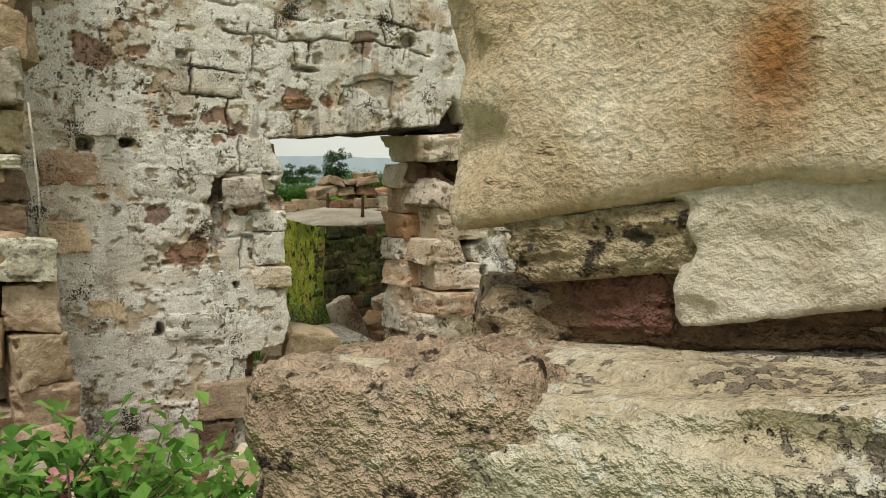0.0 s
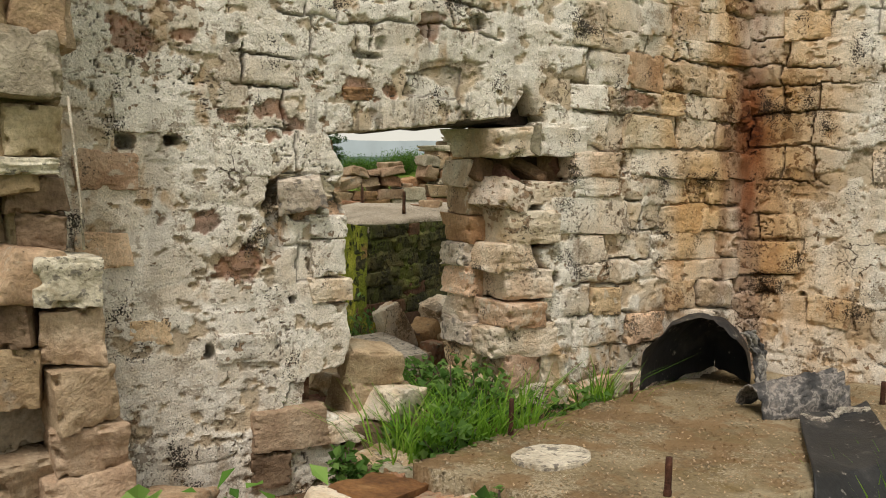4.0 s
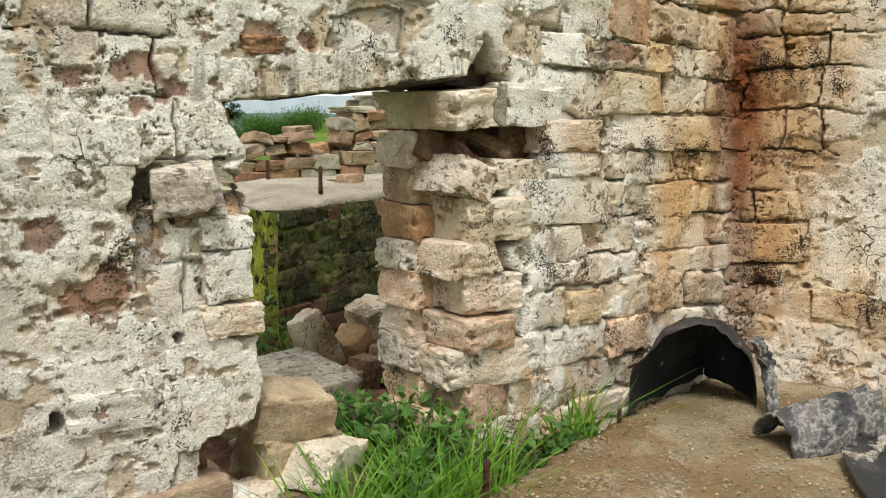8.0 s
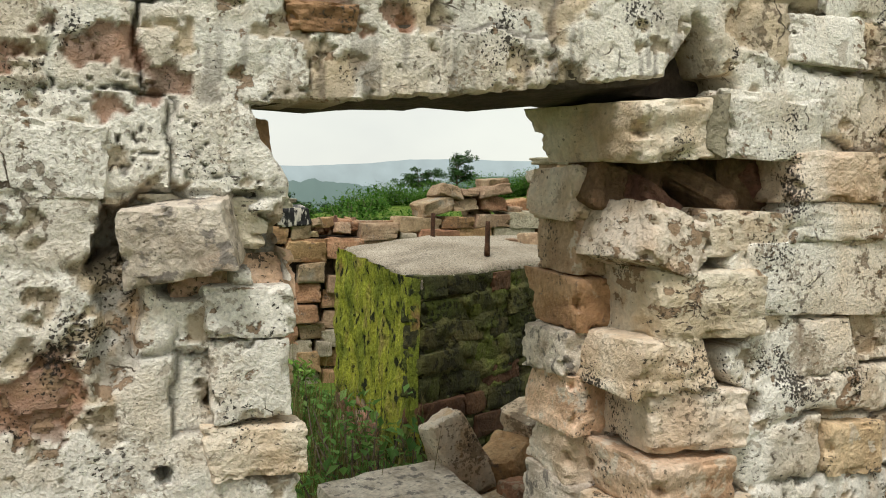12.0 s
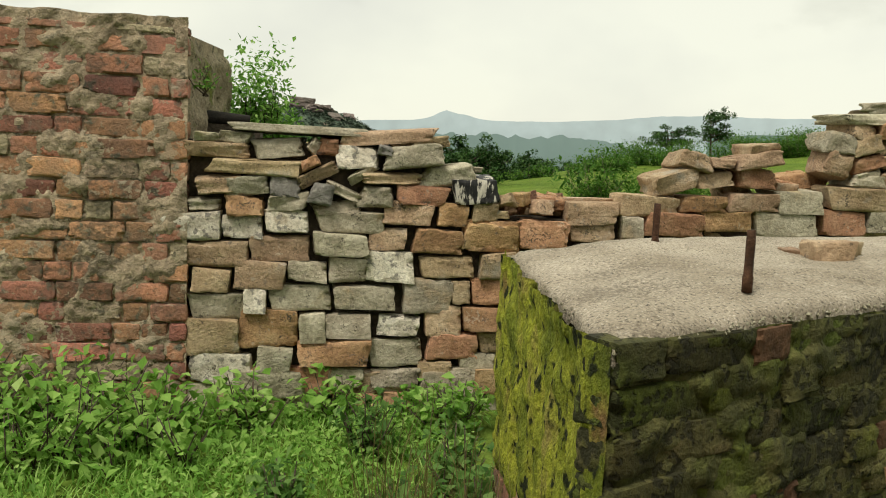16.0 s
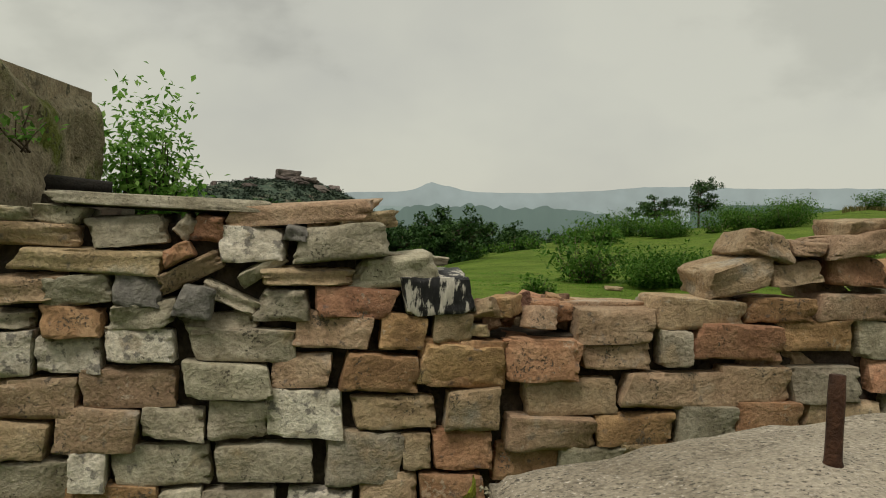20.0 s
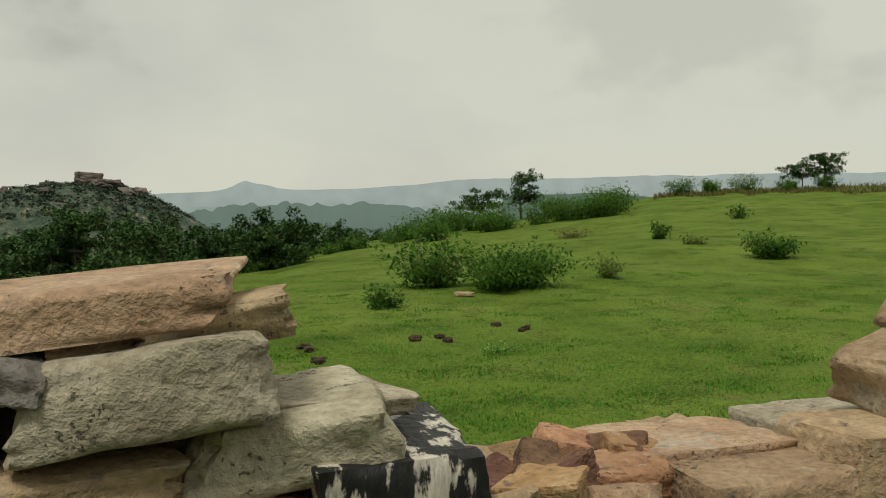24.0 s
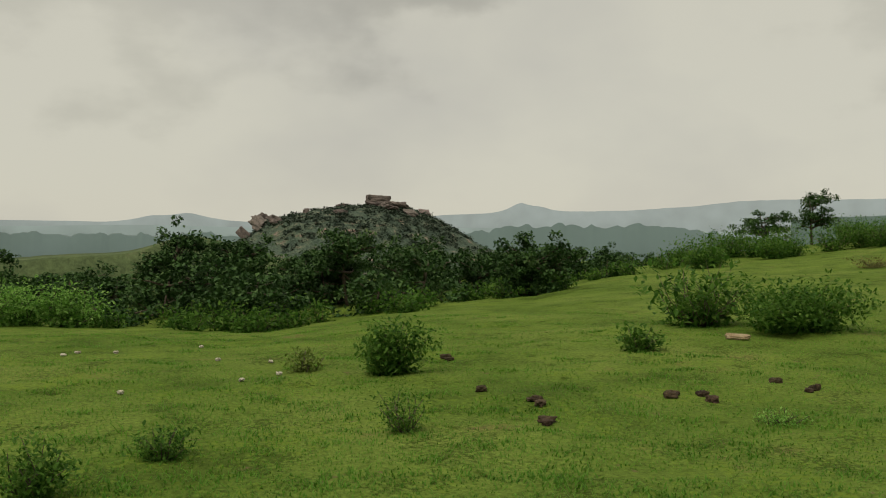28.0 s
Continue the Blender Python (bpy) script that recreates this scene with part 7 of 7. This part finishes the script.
def tree(b, r, w, h, n_leaves, leaf, seed, label, trunk=0.35, drop=0.0):
    """A tapered trunk with limbs, and a crown in ragged clumps."""
    rng = np.random.RandomState(seed)
    x, y, z = place(b, r)
    z -= drop
    t = thing("tree", label, "tree", (x, y, z), group="trees along the meadow")
    top = np.array([x + rng.uniform(-0.1, 0.1) * w, y, z + h * 0.8])
    v, f = tube([(x, y, z - 0.2), ((x + top[0]) / 2 + 0.06 * w * rng.uniform(-1, 1), y, z + h * 0.4), tuple(top)], [0.05 * h * 0.5, 0.03 * h * 0.5, 0.008 * h], 6)
    sv, sf = list(v), list(f)
    clumps = [top]
    for k in range(15):
        a, s = rng.uniform(0, 2 * np.pi), rng.uniform(trunk, 0.95)
        o = np.array([x, y, z + h * s * 0.75])
        e = o + np.array([math.cos(a) * w * 0.5 * rng.uniform(0.5, 1), math.sin(a) * w * 0.5 * rng.uniform(0.5, 1), h * rng.uniform(0.02, 0.2)])
        v, f = tube([tuple(o), tuple((o + e) / 2 + rng.uniform(-0.04, 0.04, 3) * h), tuple(e)], [0.014 * h, 0.009 * h, 0.003 * h], 4)
        k0 = len(sv)
        sv += list(v)
        sf += [tuple(i + k0 for i in q) for q in f]
        clumps += [e, (o + e) / 2 + (0, 0, 0.05 * h)]
    part("trunk", from_arrays("trunk", sv, sf), BARK, t)
    clumps = np.array(clumps)
    n_leaves = int(n_leaves * 3.2)
    clumps = np.concatenate([clumps, clumps + rng.normal(0, 1, clumps.shape) * (w * 0.11, w * 0.11, h * 0.07)])
    c = clumps[rng.randint(0, len(clumps), n_leaves)] + np.clip(rng.normal(0, 1, (n_leaves, 3)), -1.6, 1.6) * (w * 0.05, w * 0.05, h * 0.032)
    pts, faces = leaves(c, leaf * 0.62, rng, slim=0.7)
    part("crown", from_arrays("crown", pts, faces, False), TREELEAF, t)
    return t


tree(25.2, 50, 2.6, 3.0, 800, 0.22, 501, "small dark open-crowned tree on the crest")
tree(22.6, 50, 3.0, 2.3, 900, 0.22, 502, "dark spreading tree on the crest")
tree(43.5, 58, 2.2, 2.4, 700, 0.22, 503, "dark tree on the skyline")
tree(42.2, 58, 2.4, 1.8, 700, 0.22, 504, "dark round tree on the skyline")
EYE_Z = 1.3
for n in range(95):
    b = tr.uniform(-26, 20)
    rc = float(np.interp(b, BEARING, CREST_R))
    r = rc * tr.uniform(1.0, 1.7)
    h = tr.uniform(1.6, 2.9)
    # crowns reach about the height of the eye, as the ground falls away below the meadow
    top = EYE_Z + r * (tr.uniform(-0.065, -0.04) if b < -13.5 else (tr.uniform(-0.052, -0.032) if n % 5 < 3 else tr.uniform(-0.032, -0.012)) if b < 9 else tr.uniform(-0.035, -0.012))
    tree(b, r, h * tr.uniform(0.75, 1.1), h, 560, 0.23, 520 + n, "dark green tree of the wood below the meadow", drop=place(b, r)[2] + h * 0.93 - top)
for n, (b, rel) in enumerate(((-9.3, -0.002), (-12.5, 0.002), (-2.2, 0.008), (9.5, -0.006), (-23.5, -0.008), (8.6, -0.010))):
    r, h = 27.0, 2.9
    tree(b, r, h * 0.75, h, 900, 0.21, 590 + n, "taller dark green tree standing above the wood", drop=place(b, r)[2] + h * 0.93 - (EYE_Z + r * rel))
for n in range(40):
    b = tr.uniform(-26, 17)
    rc = float(np.interp(b, BEARING, CREST_R))
    s = tr.uniform(0.5, 1.1)
    bush(b, rc * tr.uniform(0.88, 1.02), s * 1.5, s * 0.75, 300, 0.12, 600 + n, "scrub along the edge of the wood", BUSHLEAF, 7)

# dung and stones on the grass
for n, (b, r) in enumerate(((11.0, 8.3), (11.8, 7.5), (18.2, 9.0), (20.1, 9.1), (25.4, 9.7), (5.0, 11.0), (7.8, 8.9), (23.7, 10.1))):
    for k in range(3):
        x, y, z = place(b + tr.uniform(-0.35, 0.35), r + tr.uniform(-0.12, 0.12))
        ob = put("dung_pat", "crag", DUNG, 3 * n + k, (x, y, z + 0.02), (tr.uniform(0.05, 0.13), tr.uniform(0.05, 0.1), tr.uniform(0.03, 0.07)), None, (0, 0, tr.uniform(0, 180)))
        tagged(ob, "dark reddish dried dung lump on the grass", "dung", group="dung pats")
for n in range(9):
    x, y, z = place(tr.uniform(-24, -4), tr.uniform(9, 13))
    ob = put("pale_stone", "crag", PALE, n, (x, y, z + 0.02), (0.06, 0.05, 0.03), None, (0, 0, tr.uniform(0, 180)))
    tagged(ob, "pale stone lying in the grass", "stone", group="stones on the meadow")
x, y, z = place(21.4, 12.9)
ob = put("buff_stone", "crag", TAN, 3, (x, y, z + 0.03), (0.30, 0.16, 0.07), None, (0, 0, -20))
tagged(ob, "flat buff rock at the foot of the bush", "rock")

# ---- the rocky hill, far ridges and woods ----
hill_v, hill_f = [], []
HX, HY = -18.0, 702.0
LEFT_S, LEFT_Z = (0, 0.1, 0.24, 0.52, 0.8, 0.88, 1.0, 1.5), (20.5, 20, 18.5, 14.5, 6.5, -1, -12, -30)
RIGHT_S, RIGHT_Z = (0, 0.16, 0.35, 0.59, 0.9, 1.5), (20.5, 20, 17, 9, -8.5, -30)


def hill_at(a, s):
    """A place on the hill: bearing round it, and how far down its flank. The west flank is long and low, the east one steep."""
    east = 0.5 + 0.5 * math.cos(a)
    r = s * (110 * (1 - east) + 85 * east)
    z = float(np.interp(s, LEFT_S, LEFT_Z)) * (1 - east) + float(np.interp(s, RIGHT_S, RIGHT_Z)) * east
    x, y = r * math.cos(a), r * math.sin(a)
    return HX + x, HY + y, z + 2.2 * noise.noise(Vector((x * 0.06, y * 0.06, 1))) + 1.2 * noise.noise(Vector((x * 0.2, y * 0.2, 4)))


for j in range(60):
    for i in range(120):
        hill_v.append(hill_at(2 * math.pi * i / 120, 1.5 * j / 59))
for j in range(59):
    for i in range(120):
        k = (i + 1) % 120
        hill_f.append((j * 120 + i, (j + 1) * 120 + i, (j + 1) * 120 + k, j * 120 + k))
hill = thing("hill", "steep wooded hill with pink granite outcrops", "hill", (HX, HY, -27), kind="structure")
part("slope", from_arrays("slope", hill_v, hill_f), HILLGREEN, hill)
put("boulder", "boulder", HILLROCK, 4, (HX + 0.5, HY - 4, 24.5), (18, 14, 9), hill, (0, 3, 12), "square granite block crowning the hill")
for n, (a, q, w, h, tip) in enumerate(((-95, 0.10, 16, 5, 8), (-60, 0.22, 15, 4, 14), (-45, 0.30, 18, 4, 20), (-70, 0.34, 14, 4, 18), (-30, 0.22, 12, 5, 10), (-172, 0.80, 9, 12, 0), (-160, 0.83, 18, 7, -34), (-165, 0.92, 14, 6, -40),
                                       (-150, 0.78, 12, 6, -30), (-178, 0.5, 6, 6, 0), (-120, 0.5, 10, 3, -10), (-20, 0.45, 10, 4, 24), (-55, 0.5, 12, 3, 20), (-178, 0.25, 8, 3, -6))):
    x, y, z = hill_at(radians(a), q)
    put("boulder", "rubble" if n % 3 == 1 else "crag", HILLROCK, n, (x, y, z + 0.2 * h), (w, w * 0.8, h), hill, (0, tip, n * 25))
hr = np.random.RandomState(9)
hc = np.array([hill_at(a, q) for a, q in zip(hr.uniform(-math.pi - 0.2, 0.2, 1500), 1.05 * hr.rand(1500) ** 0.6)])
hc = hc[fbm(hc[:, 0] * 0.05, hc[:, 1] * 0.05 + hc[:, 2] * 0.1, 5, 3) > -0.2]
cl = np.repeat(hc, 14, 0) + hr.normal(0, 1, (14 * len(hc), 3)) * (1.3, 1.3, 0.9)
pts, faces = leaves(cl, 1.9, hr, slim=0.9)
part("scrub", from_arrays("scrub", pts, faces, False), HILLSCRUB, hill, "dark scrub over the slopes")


def ridge(name, label, dist, b0, b1, height, mat, seed, bumps=(), base=-30):
    """A far skyline strip, its height by bearing."""
    n = 260
    v, f = [], []
    for i in range(n + 1):
        b = b0 + (b1 - b0) * i / n
        h = height(b) + 0.05 * height(b) * float(fbm(np.array([b * 0.55]), np.array([seed * 1.0]), seed, 5)[0])
        for c, w, a in bumps:
            h += a * math.exp(-abs((b - c) / w) ** 1.4)
        x, y = math.sin(radians(b)) * dist, math.cos(radians(b)) * dist
        v += [(x, y, base), (x * 1.0, y, h), (x * 1.06, y * 1.06, h * 0.9), (x * 1.06, y * 1.06, base)]
    for i in range(n):
        for k in range(3):
            f.append((i * 4 + k, i * 4 + k + 1, (i + 1) * 4 + k + 1, (i + 1) * 4 + k))
    return tagged(part(name, from_arrays(name, v, f), mat), label, "backdrop", kind="structure")


RB, RH = [-40, -24, -18, -9, -3, 2.6, 5, 10, 16, 21, 30, 40, 60], [25, 25, 22, 25, 30, 55, 62, 68, 78, 105, 115, 120, 120]
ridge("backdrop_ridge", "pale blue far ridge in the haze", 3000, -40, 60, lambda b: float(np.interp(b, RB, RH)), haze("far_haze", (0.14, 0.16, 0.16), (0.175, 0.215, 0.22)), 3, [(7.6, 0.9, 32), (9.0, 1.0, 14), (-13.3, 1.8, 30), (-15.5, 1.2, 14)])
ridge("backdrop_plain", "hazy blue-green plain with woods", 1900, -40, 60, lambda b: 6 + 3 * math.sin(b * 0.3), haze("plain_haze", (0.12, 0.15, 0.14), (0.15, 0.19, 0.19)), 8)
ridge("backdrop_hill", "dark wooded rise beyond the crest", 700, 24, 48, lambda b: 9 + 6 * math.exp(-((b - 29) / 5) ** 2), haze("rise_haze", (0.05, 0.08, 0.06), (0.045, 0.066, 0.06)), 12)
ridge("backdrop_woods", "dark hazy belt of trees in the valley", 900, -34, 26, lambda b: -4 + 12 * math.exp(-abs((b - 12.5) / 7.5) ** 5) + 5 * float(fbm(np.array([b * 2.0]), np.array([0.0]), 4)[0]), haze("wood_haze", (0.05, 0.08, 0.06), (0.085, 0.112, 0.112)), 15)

for n, (b, r, s) in enumerate(((-22.6, 21, 1.9), (-20.2, 21.5, 1.7), (-18.0, 21.5, 1.6), (-24.6, 20.5, 1.6))):
    bush(b, r, s, s * 0.62, 1800, 0.10, 700 + n, "rounded light green thicket before the wood", LEAF, 12)
# dry grass on the skyline mound
db = tr.uniform(33.5, 48, 2600)
dr = np.interp(db, BEARING, CREST_R) * (1 - 0.14 * tr.rand(2600) ** 0.6 * (0.6 + vnoise(db * 0.9, 0 * db, 5)))
dx_, dy_ = G0[0] + dr * np.sin(np.radians(db)), G0[1] + dr * np.cos(np.radians(db))
grass_patch("dry_grass", "tall dry yellowish grass on the mound", np.stack([dx_, dy_, ground_z(dx_, dy_)], 1), 0.26, 0.05, DRYLEAF, 71, 0.7)
# scruffy tussocks in the grazed grass
tb, tr_ = tr.uniform(-26, 46, 380), 4.6 + 13 * tr.rand(380) ** 1.3
tx, ty = G0[0] + tr_ * np.sin(np.radians(tb)), G0[1] + tr_ * np.cos(np.radians(tb))
tx, ty = np.repeat(tx, 50) + tr.normal(0, 0.11, 19000), np.repeat(ty, 50) + tr.normal(0, 0.07, 19000)
grass_patch("grass_tussocks", "darker grass tussocks scattered over the meadow", np.stack([tx, ty, ground_z(tx, ty)], 1), 0.032, 0.010, LAWN, 72, 1.1)
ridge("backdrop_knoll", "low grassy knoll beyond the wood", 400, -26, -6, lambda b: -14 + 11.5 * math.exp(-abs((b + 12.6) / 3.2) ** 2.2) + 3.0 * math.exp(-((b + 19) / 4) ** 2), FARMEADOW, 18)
